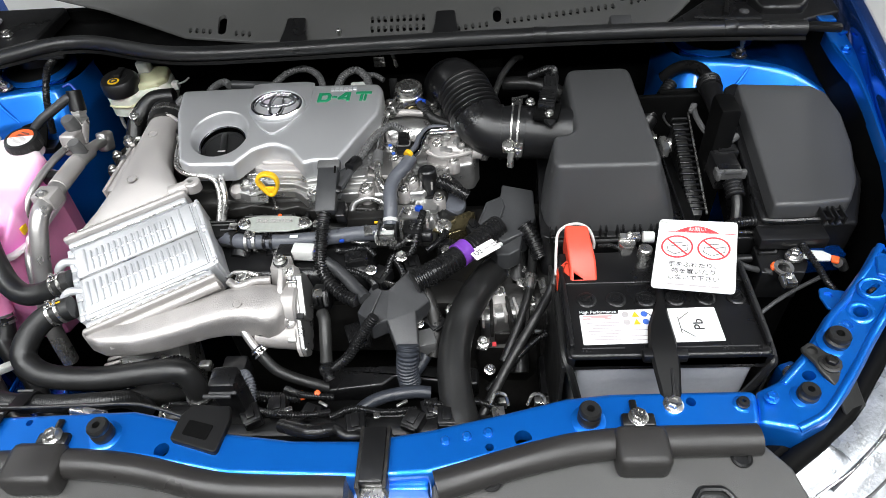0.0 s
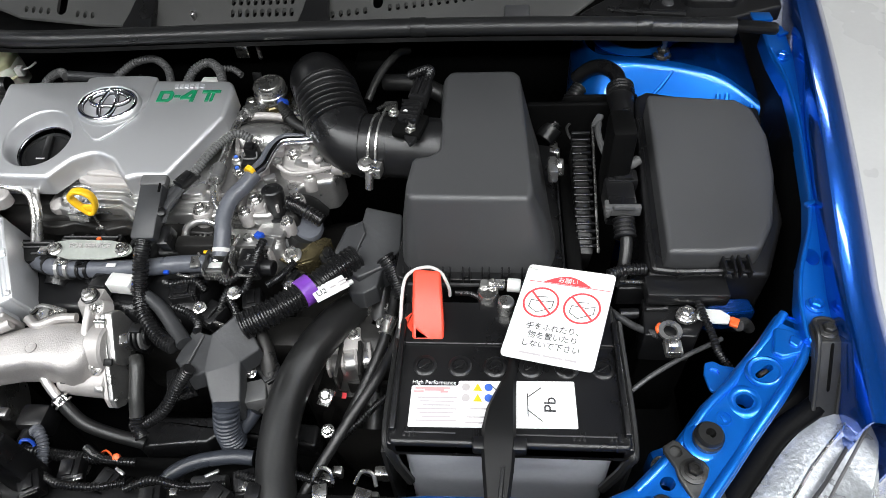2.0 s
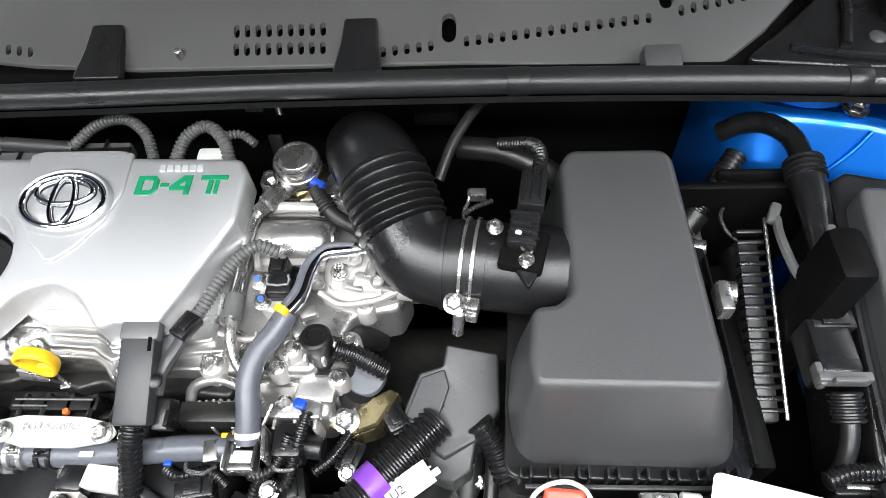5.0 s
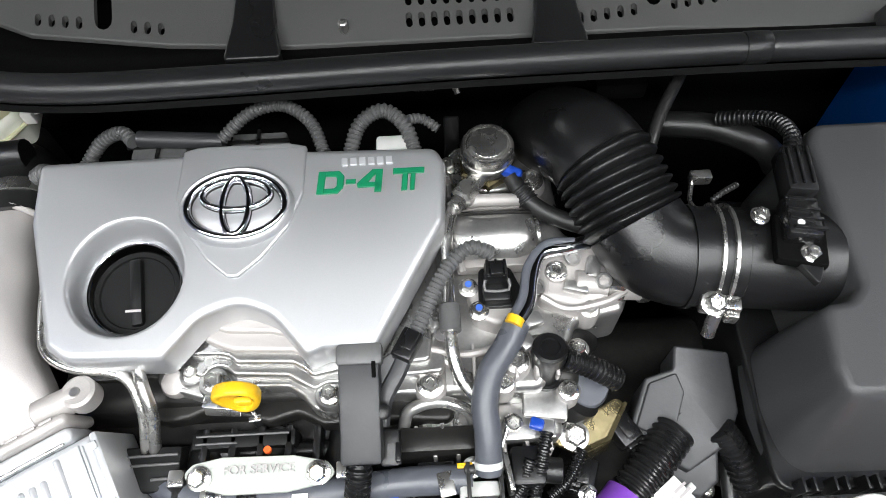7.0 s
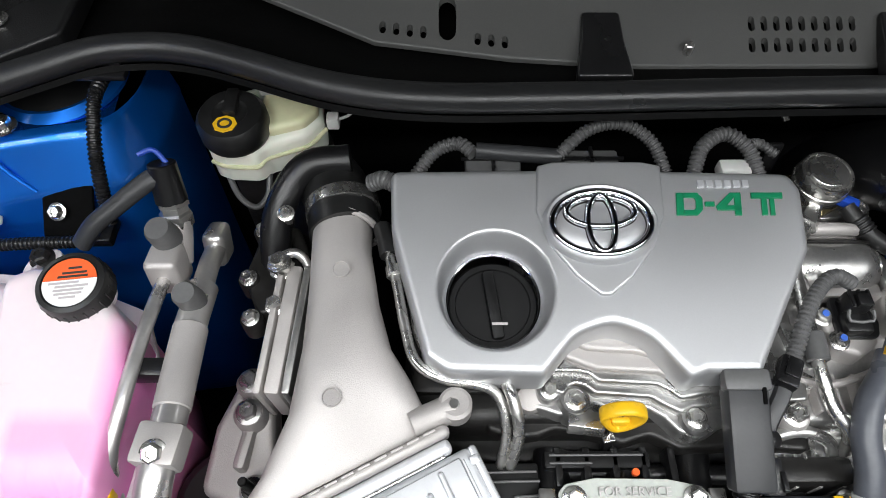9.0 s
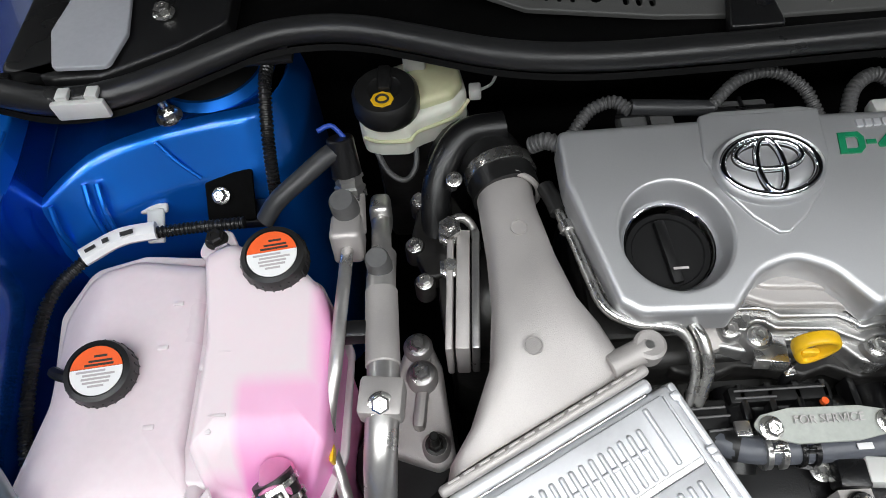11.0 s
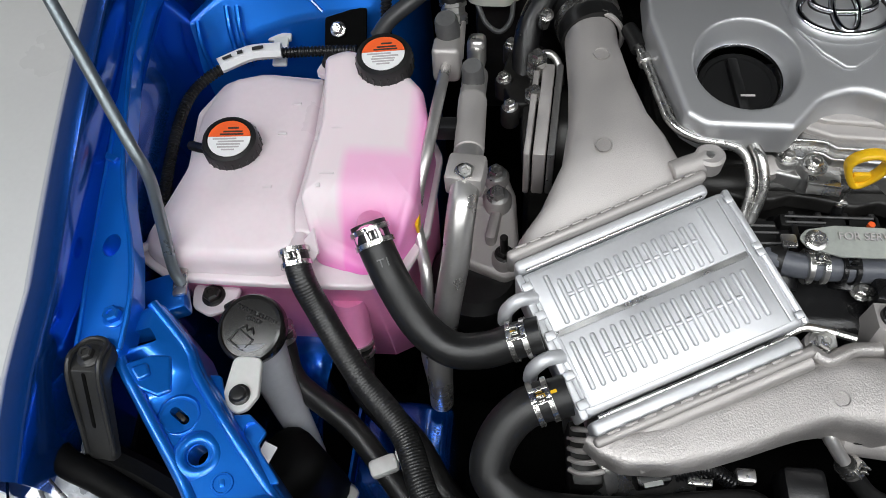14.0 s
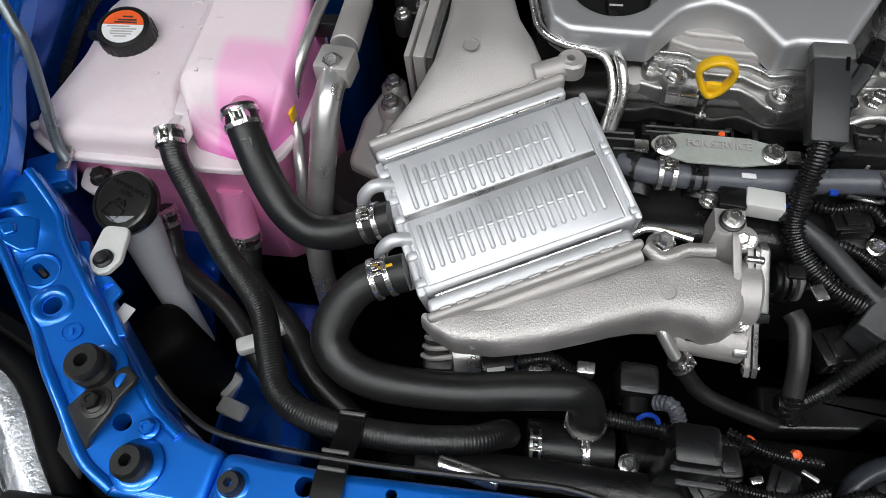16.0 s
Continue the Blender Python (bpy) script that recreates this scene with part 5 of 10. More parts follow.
hd = part("header", icbox(0.0870, 0.1365, -0.018, (0.174, 0.013, 0.036), 0.004, 3), SHEET, cc, "crimped aluminium header")
part("flange", icbox(0.0875, 0.1455, -0.016, (0.182, 0.008, 0.042), 0.0036, 3), CAST, hd)
part("bead", icbox(0.0880, 0.1290, -0.003, (0.160, 0.0030, 0.005), 0.0014), STEEL, hd)
for k in range(11):
    part("crimp", icbox(0.013 + 0.0150 * k, 0.1425, 0.0050, (0.0102, 0.0024, 0.0022), 0.0009), CAST, hd)
# inlet duct up to the turbo hose
it = [((-0.352, 0.548, 0.868), (-0.300, 0.540, 0.868), 0.052, 2.1), ((-0.350, 0.520, 0.869), (-0.299, 0.512, 0.869), 0.052, 2.2), ((-0.347, 0.470, 0.868), (-0.290, 0.462, 0.868), 0.050, 2.7), ((-0.347, 0.42, 0.864), (-0.278, 0.42, 0.866), 0.048, 3.2),
      ((-0.353, 0.370, 0.856), (-0.264, 0.398, 0.862), 0.046, 3.6), ((-0.371, 0.328, 0.842), (-0.253, 0.378, 0.855), 0.046, 3.8), ((-0.388, 0.304, 0.831), (-0.246, 0.367, 0.848), 0.044, 4.0), ((-0.391, 0.292, 0.8268), (-0.2415, 0.3635, 0.8450), 0.042, 4.0)]
duct = thing("inlet_duct", (-0.32, 0.42, 0.80), "cast aluminium duct from turbo to charge cooler", "air duct")
part("duct_body", loft([ring_lr(a, b, th, 40, pw, drop=1.0) for a, b, th, pw in it]), CAST, duct, angle=60)
part("lip", tube([V(-0.323 + 0.0285 * math.cos(a), 0.5395 - 0.006 * math.cos(a), 0.842 + 0.0285 * math.sin(a)) for a in (math.tau * k / 16 for k in range(16))], 0.0028, 8, 3, True), CAST, duct)
for dx, dy, dzz in ((-0.319, 0.481, 0.8690), (-0.319, 0.379, 0.8600)):
    part("cast_mark", lathe([(0.0075, 0), (0.0075, 0.0014), (0.0065, 0.0014), (0.006, 0.0004), (0, 0.0004)], (dx, dy, dzz), (0, -0.06, 1)), CAST, duct)
part("ear", join(rod((-0.262, 0.364, 0.842), (-0.230, 0.377, 0.845), 0.0105), lathe([(0.0125, 0), (0.0125, 0.014), (0.010, 0.016), (0, 0.016)], (-0.230, 0.377, 0.838))), CAST, duct)
part("ear_dot", lathe([(0.004, 0), (0.0035, 0.0012), (0, 0.0014)], (-0.231, 0.376, 0.854)), CAST_GREY, duct)
th = thing("turbo_hose", (-0.34, 0.56, 0.82), "black rubber hose clamped to the aluminium duct", "hose")
part("hose", tube([(-0.323, 0.534, 0.842), (-0.330, 0.565, 0.842), (-0.345, 0.600, 0.83), (-0.362, 0.620, 0.80), (-0.37, 0.63, 0.74)], 0.0315, 22), RUBBER, th)
part("clamp", lathe([(0.0318, -0.006), (0.0335, -0.006), (0.0335, 0.006), (0.0318, 0.006)], (-0.327, 0.558, 0.842), (-0.2, 1, 0), 30), STEEL, th, "steel band clamp")
part("clamp_screw", join(rod((-0.372, 0.543, 0.850), (-0.370, 0.536, 0.870), 0.0055), hexhead((-0.370, 0.536, 0.868), (0, -0.3, 1), 0.005)), STEEL, th)
part("side_pipe", ribbed([(-0.30, 0.565, 0.872), (-0.285, 0.560, 0.882), (-0.265, 0.545, 0.878), (-0.25, 0.53, 0.865)], 0.008), GREYLOOM, th)
part("shell", tube([(-0.39, 0.52, 0.80), (-0.385, 0.555, 0.84), (-0.36, 0.588, 0.865), (-0.32, 0.595, 0.868)], 0.014, 12), PLASTIC, th, "black plastic shell round the hose")

# outlet tank to the throttle
ot = thing("outlet_duct", (-0.19, 0.19, 0.72), "cast aluminium outlet duct leading to the throttle", "air duct")
zo = lambda x, y: 0.7985 - 0.045 * (x + 0.33) + 0.16 * (y - 0.20 - 0.42 * (x + 0.25) * 0.6)
stations = [((-0.331, 0.146), (-0.328, 0.152), 0.026, 3.0, -0.006), ((-0.320, 0.136), (-0.314, 0.152), 0.030, 3.6, -0.002), ((-0.302, 0.1295), (-0.292, 0.158), 0.034, 4.2, 0), ((-0.270, 0.131), (-0.260, 0.172), 0.036, 4.2, 0),
            ((-0.231, 0.1415), (-0.220, 0.191), 0.038, 4.2, 0), ((-0.200, 0.1535), (-0.190, 0.206), 0.040, 4.2, 0), ((-0.175, 0.164), (-0.168, 0.217), 0.042, 4.2, 0), ((-0.156, 0.1715), (-0.152, 0.225), 0.046, 4.2, -0.001),
            ((-0.138, 0.177), (-0.138, 0.229), 0.054, 4.2, -0.002), ((-0.118, 0.1765), (-0.118, 0.2350), 0.054, 4.0, -0.002), ((-0.098, 0.1725), (-0.098, 0.2380), 0.054, 3.6, -0.002), ((-0.084, 0.1760), (-0.084, 0.2350), 0.053, 3.2, -0.002),
            ((-0.0755, 0.183), (-0.0755, 0.2290), 0.050, 2.8, -0.004), ((-0.0710, 0.193), (-0.0712, 0.220), 0.042, 2.5, -0.009), ((-0.0700, 0.202), (-0.0702, 0.212), 0.026, 2.3, -0.016)]
part("duct_body", loft([ring_lr((a[0], a[1], zo(*a) + dz_), (b_[0], b_[1], zo(*b_) + dz_), t_, 44, pw_, drop=1.0) for a, b_, t_, pw_, dz_ in stations]), CAST_ROUGH, ot, angle=60)
part("rim_web", tube([V(x, y, zo(x, y) - 0.006) for x, y in ((-0.155, 0.234), (-0.140, 0.226), (-0.120, 0.236), (-0.098, 0.239))], 0.006, 10), CAST_ROUGH, ot)
part("duct_rim", tube([ic(u_, 0.1515, -0.012) for u_ in (0.0, 0.06, 0.12, 0.176)], 0.007, 10), CAST, ot)
part("cast_mark", lathe([(0.007, 0), (0.007, 0.0012), (0.006, 0.0012), (0.0055, 0.0002), (0, 0.0002)], (-0.135, 0.196, zo(-0.135, 0.196) - 0.0022), (0, -0.12, 1)), CAST, ot)
part("cast_mark", lathe([(0.0085, 0), (0.0085, 0.0014), (0.0072, 0.0014), (0.0068, 0.0004), (0, 0.0004)], (-0.266, 0.149, zo(-0.266, 0.149) - 0.0024), (0, -0.12, 1)), CAST, ot)
part("cast_boss", box((-0.286, 0.138, zo(-0.286, 0.138) - 0.011), (0.013, 0.012, 0.012), 0.001, rz=24, rx=-25), CAST, ot)
part("ear", lathe([(0.012, -0.03), (0.012, 0), (0.010, 0.002), (0, 0.002)], (-0.140, 0.243, 0.778)), CAST, ot)
part("ear_bolt", hexhead((-0.139, 0.243, 0.780), (0, -0.2, 1), 0.0075), STEEL, ot)
part("clip_pipe", tube([(-0.165, 0.250, 0.775), (-0.152, 0.255, 0.782), (-0.135, 0.252, 0.784), (-0.115, 0.246, 0.785)], 0.0035, 8), STEEL, ot)

# throttle body
tbd = thing("throttle_body", (-0.05, 0.20, 0.66), "cast aluminium throttle body with bolted flange", "throttle body")


def yz_plate(poly, x0, x1, bev):
    """A plate cut to an outline in y and z, thick along x."""
    b = slab([Vector((p[0], p[1])) for p in poly], 0.0, x1 - x0, bev, seg=2)
    b.transform(Matrix(((0, -0.20, 1, x1 + 0.149), (1, 0, 0, 0), (0, 1, 0, 0), (0, 0, 0, 1))))
    return b


LN = V(-0.30, -0.42, 0.86).normalized()
part("drum", rod((-0.080, 0.218, 0.752), (-0.058, 0.218, 0.752), 0.0290, 0.0290, 36, 0.003), CAST, tbd)
part("flange", yz_plate(rounded([(0.262, 0.780), (0.252, 0.795), (0.238, 0.790), (0.220, 0.784), (0.200, 0.764), (0.186, 0.756), (0.184, 0.742), (0.200, 0.736), (0.215, 0.722), (0.250, 0.730)], 0.008), -0.0760, -0.0690, 0.0022), CAST, tbd)
for c_ in (V(-0.0760, 0.2490, 0.789), V(-0.0720, 0.1920, 0.7500)):
    part("lug", rod(c_ - LN * 0.018, c_ - LN * 0.002, 0.0120, 0.0112), CAST, tbd)
    part("lug_washer", lathe([(0.0100, -0.002), (0.0100, 0.0005), (0.0090, 0.0012), (0, 0.0012)], c_ - LN * 0.002, LN, 24), STEEL, tbd)
    part("flange_bolt", hexhead(c_ - LN * 0.001, LN, 0.0050), STEEL, tbd)
case = rounded([(0.254, 0.776), (0.242, 0.788), (0.230, 0.782), (0.163, 0.722), (0.158, 0.710), (0.168, 0.700), (0.186, 0.698), (0.258, 0.732)], 0.005)
part("gear_case", yz_plate(case, -0.0640, -0.0590, 0.0015), CAST, tbd)
part("gasket", yz_plate(inset(case, 0.0015), -0.0590, -0.0575, 0.0002), RUBBER, tbd)
part("gear_cover", yz_plate(case, -0.0575, -0.0530, 0.0015), CAST_GREY, tbd)
part("cover_step", yz_plate(rounded([(0.256, 0.776), (0.243, 0.788), (0.197, 0.750), (0.205, 0.730), (0.256, 0.736)], 0.005), -0.0530, -0.0455, 0.0020), CAST_GREY, tbd)
for y_, z_ in ((0.234, 0.782), (0.196, 0.7495), (0.166, 0.717)):
    part("case_screw", rod((-0.066 - 0.2 * (z_ - 0.745), y_, z_), (-0.051 - 0.2 * (z_ - 0.745), y_, z_), 0.0036, n=14), STEEL, tbd)
part("seam_clip", box((-0.057, 0.195, 0.7545), (0.018, 0.008, 0.003), 0.001, rx=38), GLOSSBLACK, tbd)
part("motor_case", rod((-0.122, 0.190, 0.7235), (-0.058, 0.188, 0.7205), 0.0190, 0.0205, 28, 0.004), CAST, tbd)
part("motor_window", box((-0.107, 0.179, 0.7400), (0.010, 0.010, 0.004), 0.001, rx=32), DARKMETAL, tbd)
part("motor_slot", box((-0.0655, 0.172, 0.7310), (0.012, 0.008, 0.006), 0.002, rx=42), CAST_GREY, tbd)
part("nozzle_block", box((-0.131, 0.190, 0.7440), (0.030, 0.018, 0.012), 0.003, rz=6, rx=25), CAST, tbd)
part("nozzle", tube([(-0.136, 0.188, 0.747), (-0.131, 0.178, 0.741), (-0.122, 0.168, 0.731), (-0.113, 0.160, 0.722)], 0.0055, 14), PIPE, tbd)
part("spring_clamp", clampband((-0.1115, 0.1600, 0.7220), (0.014, -0.010, -0.012), 0.0090, 0.009), STEEL, tbd)
part("drain_hose", tube([(-0.117, 0.1635, 0.726), (-0.104, 0.153, 0.712), (-0.088, 0.144, 0.698), (-0.06, 0.138, 0.685), (-0.02, 0.134, 0.67)], 0.0078, 12), RUBBER, tbd)
for k in range(3):
    part("plug_ring", lathe([(0.013, 0), (0.0165, 0.001), (0.0165, 0.004), (0.013, 0.005)], (-0.038 + 0.006 * k, 0.234, 0.752), (1, 0.05, 0), 24), GREYLOOM if k == 2 else PLASTIC, tbd)
part("electric_plug", join(rod((-0.041, 0.234, 0.752), (-0.018, 0.235, 0.752), 0.0125), box((-0.028, 0.234, 0.768), (0.014, 0.012, 0.005), 0.001)), PLASTIC, tbd, "black electric plug")
part("drop_hose", tube([(-0.026, 0.206, 0.748), (-0.021, 0.194, 0.746), (-0.0185, 0.168, 0.730), (-0.0180, 0.147, 0.710)], 0.0085, 14), BRACKETM, tbd, "grey taped lead")
part("drop_loom", ribbed([(-0.0180, 0.149, 0.713), (-0.017, 0.138, 0.700), (-0.012, 0.130, 0.692)], 0.0088, 0.005, 0.0014), LOOM, tbd)
part("neck_tower", loft([[V(-0.086 + u_ * s_, 0.2600 + v_ * s_ + o_, z_) for u_, v_ in ((-0.5, -0.35), (-0.3, -0.5), (0.3, -0.5), (0.5, -0.35), (0.5, 0.5), (-0.5, 0.5))] for s_, o_, z_ in ((0.034, -0.006, 0.745), (0.030, -0.003, 0.765), (0.026, 0.002, 0.790), (0.025, 0.003, 0.792))]), CAST, tbd)
part("tower_washer", lathe([(0.0105, 0), (0.0105, 0.004), (0.0085, 0.005), (0, 0.005)], (-0.0855, 0.263, 0.7915), (0, -0.1, 1), 24), PLASTIC, tbd)

# ---- battery corner ----
bt = thing("battery", (0.416, 0.17, 0.60), "black topped starter battery with grey case and label", "battery")
BX0, BX1, BY0, BY1, BZ = 0.299, 0.534, 0.084, 0.254, 0.803
part("case", slab(rounded([(BX0 + 0.012, BY0 + 0.008), (BX1 - 0.012, BY0 + 0.008), (BX1 - 0.006, BY1 - 0.006), (BX0 + 0.006, BY1 - 0.006)], 0.008), 0.776, 0.175, 0.002), BATCASE, bt, "grey translucent case")
part("lid", slab(rounded([(BX0, BY0), (BX1, BY0), (BX1, BY1), (BX0, BY1)], 0.007), BZ, 0.026, 0.004), PLASTIC, bt, "black plastic lid")
part("front_ledge", box(((BX0 + BX1) / 2, BY0 + 0.010, 0.790), (BX1 - BX0 + 0.004, 0.020, 0.020), 0.003), PLASTIC, bt)
part("rim", box(((BX0 + BX1) / 2, BY0 + 0.016, 0.8005), (BX1 - BX0 - 0.01, 0.004, 0.004), 0.0012), PLASTIC, bt)
part("rim", box(((BX0 + BX1) / 2, BY0 + 0.008, 0.8005), (BX1 - BX0 - 0.01, 0.003, 0.004), 0.0012), PLASTIC, bt)
for k in range(9):
    for x0 in (BX0 + 0.016, BX0 + 0.085, BX1 - 0.055, BX1 - 0.02):
        if k < 3:
            part("tooth", box((x0 + 0.005 * k, BY0 + 0.012, 0.8015), (0.003, 0.010, 0.004), 0.0008), PLASTIC, bt)
for x0, w in ((0.34, 0.05), (0.47, 0.10)):
    part("rib_line", box((x0, BY0 + 0.012, 0.803), (w, 0.0016, 0.0012), 0.0003), GREYPLASTIC, bt)
for k in range(6):
    part("vent_plug", lathe([(0.0125, 0), (0.0125, 0.0025), (0.0105, 0.004), (0.008, 0.004), (0.0075, 0.002), (0.004, 0.002), (0.0035, 0.0035), (0, 0.0035)], (0.330 + 0.0368 * k, 0.170, BZ - 0.001)), PLASTIC, bt)
    part("vent_slot", box((0.330 + 0.0368 * k, 0.170, BZ + 0.003), (0.014, 0.0025, 0.0015), 0.0006, rz=35), PLASTIC, bt)
part("raised_back", slab(rounded([(BX0 + 0.004, 0.196), (BX1 - 0.004, 0.196), (BX1 - 0.004, BY1 - 0.002), (BX0 + 0.004, BY1 - 0.002)], 0.004), BZ + 0.003, 0.006, 0.002), PLASTIC, bt)
for px in (0.335, 0.415):
    part("post", lathe([(0.0095, 0), (0.009, 0.018), (0.007, 0.020), (0, 0.020)], (px, 0.232 if px < 0.4 else 0.262 - 0.02, BZ)), STEEL, bt, "lead post")
for x in (BX0 + 0.004, BX1 - 0.004):
    part("side_strip", box((x, 0.16, 0.806), (0.006, 0.13, 0.010), 0.002, rx=0), PLASTIC, bt)
lbl = part("label", slab(rounded([(0.3175, 0.101), (0.484, 0.1035), (0.4835, 0.155), (0.366, 0.153), (0.366, 0.1475), (0.318, 0.1465)], 0.002), BZ + 0.0006, 0.0008, 0.0002, seg=1), WHITE, bt, "white printed label")
fz = on_plane(V(0.40, 0.128, BZ + 0.0009), (1, 0.012, 0), (0, 0, 1))
text_mesh("High Performance", 0.0062, on_plane(V(0.341, 0.1505, BZ + 0.0005), (1, 0, 0), (0, 0, 1)), WHITE, bt)
text_mesh("Pb", 0.017, on_plane(V(0.4585, 0.128, BZ + 0.0010), (0, 1, 0), (0, 0, 1)), INK, lbl)
part("red_print", bars([(-0.060, 0.0165, 0.036), (-0.074, 0.0125, 0.010), (-0.048, 0.0125, 0.008), (-0.058, 0.0145, 0.02)], fz, 0.0022), PALERED, lbl)
part("small_print", bars([(-0.055, 0.006 - 0.0042 * k, 0.040 - 0.006 * (k % 3)) for k in range(7)] + [(-0.012, -0.006, 0.02), (-0.010, -0.015, 0.03), (-0.010, -0.021, 0.032)], fz, 0.0014), FAINT, lbl)
for k, (ix, iy, mt) in enumerate(((-0.026, 0.018, FAINT), (-0.026, 0.006, FAINT), (-0.014, 0.018, YELLOW), (-0.014, 0.006, YELLOW), (-0.003, 0.018, BLUEINK), (-0.003, 0.006, BLUEINK))):
    c0 = fz @ V(ix, iy, 0)
    shape = [Vector((c0.x - 0.0045, c0.y - 0.004)), Vector((c0.x + 0.0045, c0.y - 0.004)), Vector((c0.x, c0.y + 0.0045))] if mt is YELLOW else circle(c0.x, c0.y, 0.0042, 16)
    part("icon", slab(shape, BZ + 0.0012, 0.0006, 0.0001, seg=1), mt, lbl)
for a, b_ in (((0.436, 0.136), (0.450, 0.147)), ((0.436, 0.122), (0.450, 0.110)), ((0.436, 0.115), (0.436, 0.14)), ((0.398, 0.150), (0.410, 0.138))):
    part("bin_line", rod((*a, BZ + 0.0008), (*b_, BZ + 0.0008), 0.0005, n=6, bev=0), INK, lbl)
tr = thing("battery_tray", (0.416, 0.17, 0.57), "black plastic battery tray and insulating side walls", "tray")
part("tray", box((0.416, 0.17, 0.595), (0.27, 0.21, 0.014), 0.004), PLASTIC, tr)
part("side_wall", sheet([[V(BX0 - 0.004, y, z) for z in (0.60, 0.70, 0.785)] for y in (0.082, 0.16, 0.25)], 0.004), RUBBER, tr)
part("side_wall", sheet([[V(BX1 + 0.004, y, z) for z in (0.60, 0.70, 0.79)] for y in (0.082, 0.16, 0.25)], 0.004), RUBBER, tr)
part("corner_strip", tube([(BX0 - 0.002, 0.19, 0.795), (BX0 - 0.004, 0.10, 0.79), (BX0 + 0.004, 0.082, 0.77), (BX0 + 0.016, 0.080, 0.72)], 0.005, 8), RUBBER, tr)
part("corner_strip", tube([(BX1 + 0.002, 0.23, 0.80), (BX1 + 0.004, 0.10, 0.79), (BX1 - 0.002, 0.082, 0.775), (BX1 - 0.02, 0.078, 0.72)], 0.005, 8), RUBBER, tr)
part("pedestal", box((0.416, 0.15, 0.44), (0.2, 0.14, 0.29), 0.01), SHROUD, tr)

hd = thing("battery_hold_down", (0.406, 0.1, 0.79), "black painted steel battery hold-down strap", "bracket")
st = [(0.424, 0.235, 0.806, 0.0096), (0.423, 0.18, 0.8075, 0.0104), (0.420, 0.162, 0.809, 0.0120), (0.414, 0.140, 0.812, 0.0208), (0.4095, 0.120, 0.814, 0.0288), (0.4075, 0.100, 0.815, 0.0328), (0.4068, 0.080, 0.814, 0.0328), (0.4065, 0.060, 0.808, 0.0296), (0.406, 0.040, 0.803, 0.0248), (0.4055, 0.020, 0.797, 0.0200), (0.4055, 0.009, 0.796, 0.0160)]
rows = [[V(x - w / 2, y, z - 0.004), V(x - w / 2 + 0.003, y, z), V(x, y, z + 0.001), V(x + w / 2 - 0.003, y, z), V(x + w / 2, y, z - 0.004)] for x, y, z, w in st]
part("strap", sheet(rows, 0.003), GLOSSBLACK, hd)
part("bead", tube([(0.411, 0.062, 0.808), (0.409, 0.040, 0.804), (0.408, 0.026, 0.8005)], 0.0022, 8), PLASTIC, hd)
part("shoe", box((0.408, 0.083, 0.806), (0.052, 0.014, 0.014), 0.003), PLASTIC, hd)
part("bolt", hexhead((0.405, 0.021, 0.799), r=0.0078), STEEL, hd, "bright steel bolt")

rcp = thing("terminal_cap", (0.328, 0.22, 0.80), "bright red plastic cap on the positive terminal", "terminal cap")
cap_ring = [(0.311, 0.2735), (0.342, 0.2715), (0.3475, 0.2215), (0.3480, 0.1985), (0.3135, 0.1980), (0.3130, 0.2160)]
cap_z = lambda x, y: 0.8225 + 0.31 * max(0.0, y - 0.219) - 0.95 * max(0.0, 0.219 - y)
part("cap_shell", slab(rounded(cap_ring, [0.005, 0.005, 0.002, 0.004, 0.004, 0.002]), cap_z, 0.040, 0.0035, seg=4), RED, rcp)
part("side_lobe", slab(rounded([(0.298, 0.206), (0.298, 0.2255), (0.314, 0.238), (0.318, 0.206)], 0.005), lambda x, y: 0.803 + 0.25 * (y - 0.215) + 0.35 * (x - 0.30), 0.024, 0.004, seg=4), RED, rcp)
part("white_lead", tube([(0.2972, 0.222, 0.795), (0.2975, 0.2296, 0.800), (0.299, 0.250, 0.818), (0.3027, 0.2666, 0.830), (0.314, 0.275, 0.835), (0.3294, 0.2775, 0.836), (0.341, 0.2735, 0.833), (0.3465, 0.268, 0.828), (0.3512, 0.2633, 0.815), (0.3515, 0.262, 0.804)], 0.0020, 10), NYLON, rcp, "cream insulated lead")
part("clamp", box((0.33, 0.238, 0.806), (0.026, 0.040, 0.014), 0.003), STEEL, rcp)

nt = thing("negative_terminal", (0.415, 0.25, 0.80), "bright tinned clamp on the negative post", "terminal")
part("clamp_ring", lathe([(0.007, 0), (0.0115, 0), (0.012, 0.002), (0.012, 0.008), (0.0105, 0.010), (0.007, 0.010)], (0.3950, 0.2605, BZ + 0.003)), STEEL, nt)
part("clamp_arm", join(box((0.3995, 0.2695, 0.815), (0.028, 0.012, 0.007), 0.002), box((0.4080, 0.2705, 0.8185), (0.012, 0.008, 0.004), 0.0012), box((0.3905, 0.2690, 0.8185), (0.008, 0.010, 0.003), 0.0010)), STEEL, nt)
part("clamp_bolt", hexhead((0.4000, 0.2690, 0.8180), r=0.0042), STEEL, nt)
part("cable_boot", rod((0.4165, 0.2685, 0.817), (0.4315, 0.2670, 0.817), 0.0078), NYLON, nt, "white nylon cable end")
part("skirt", slab(rounded([(0.384, 0.226), (0.384, 0.262), (0.392, 0.268), (0.408, 0.264), (0.412, 0.224)], 0.006), lambda x, y: 0.807 + 0.10 * (y - 0.25), 0.006, 0.002), PLASTIC, nt, "black plastic post cover")
part("cable", tube([(0.430, 0.267, 0.817), (0.46, 0.272, 0.813), (0.50, 0.270, 0.800), (0.530, 0.265, 0.780)], 0.0050, 10), LOOM, nt)
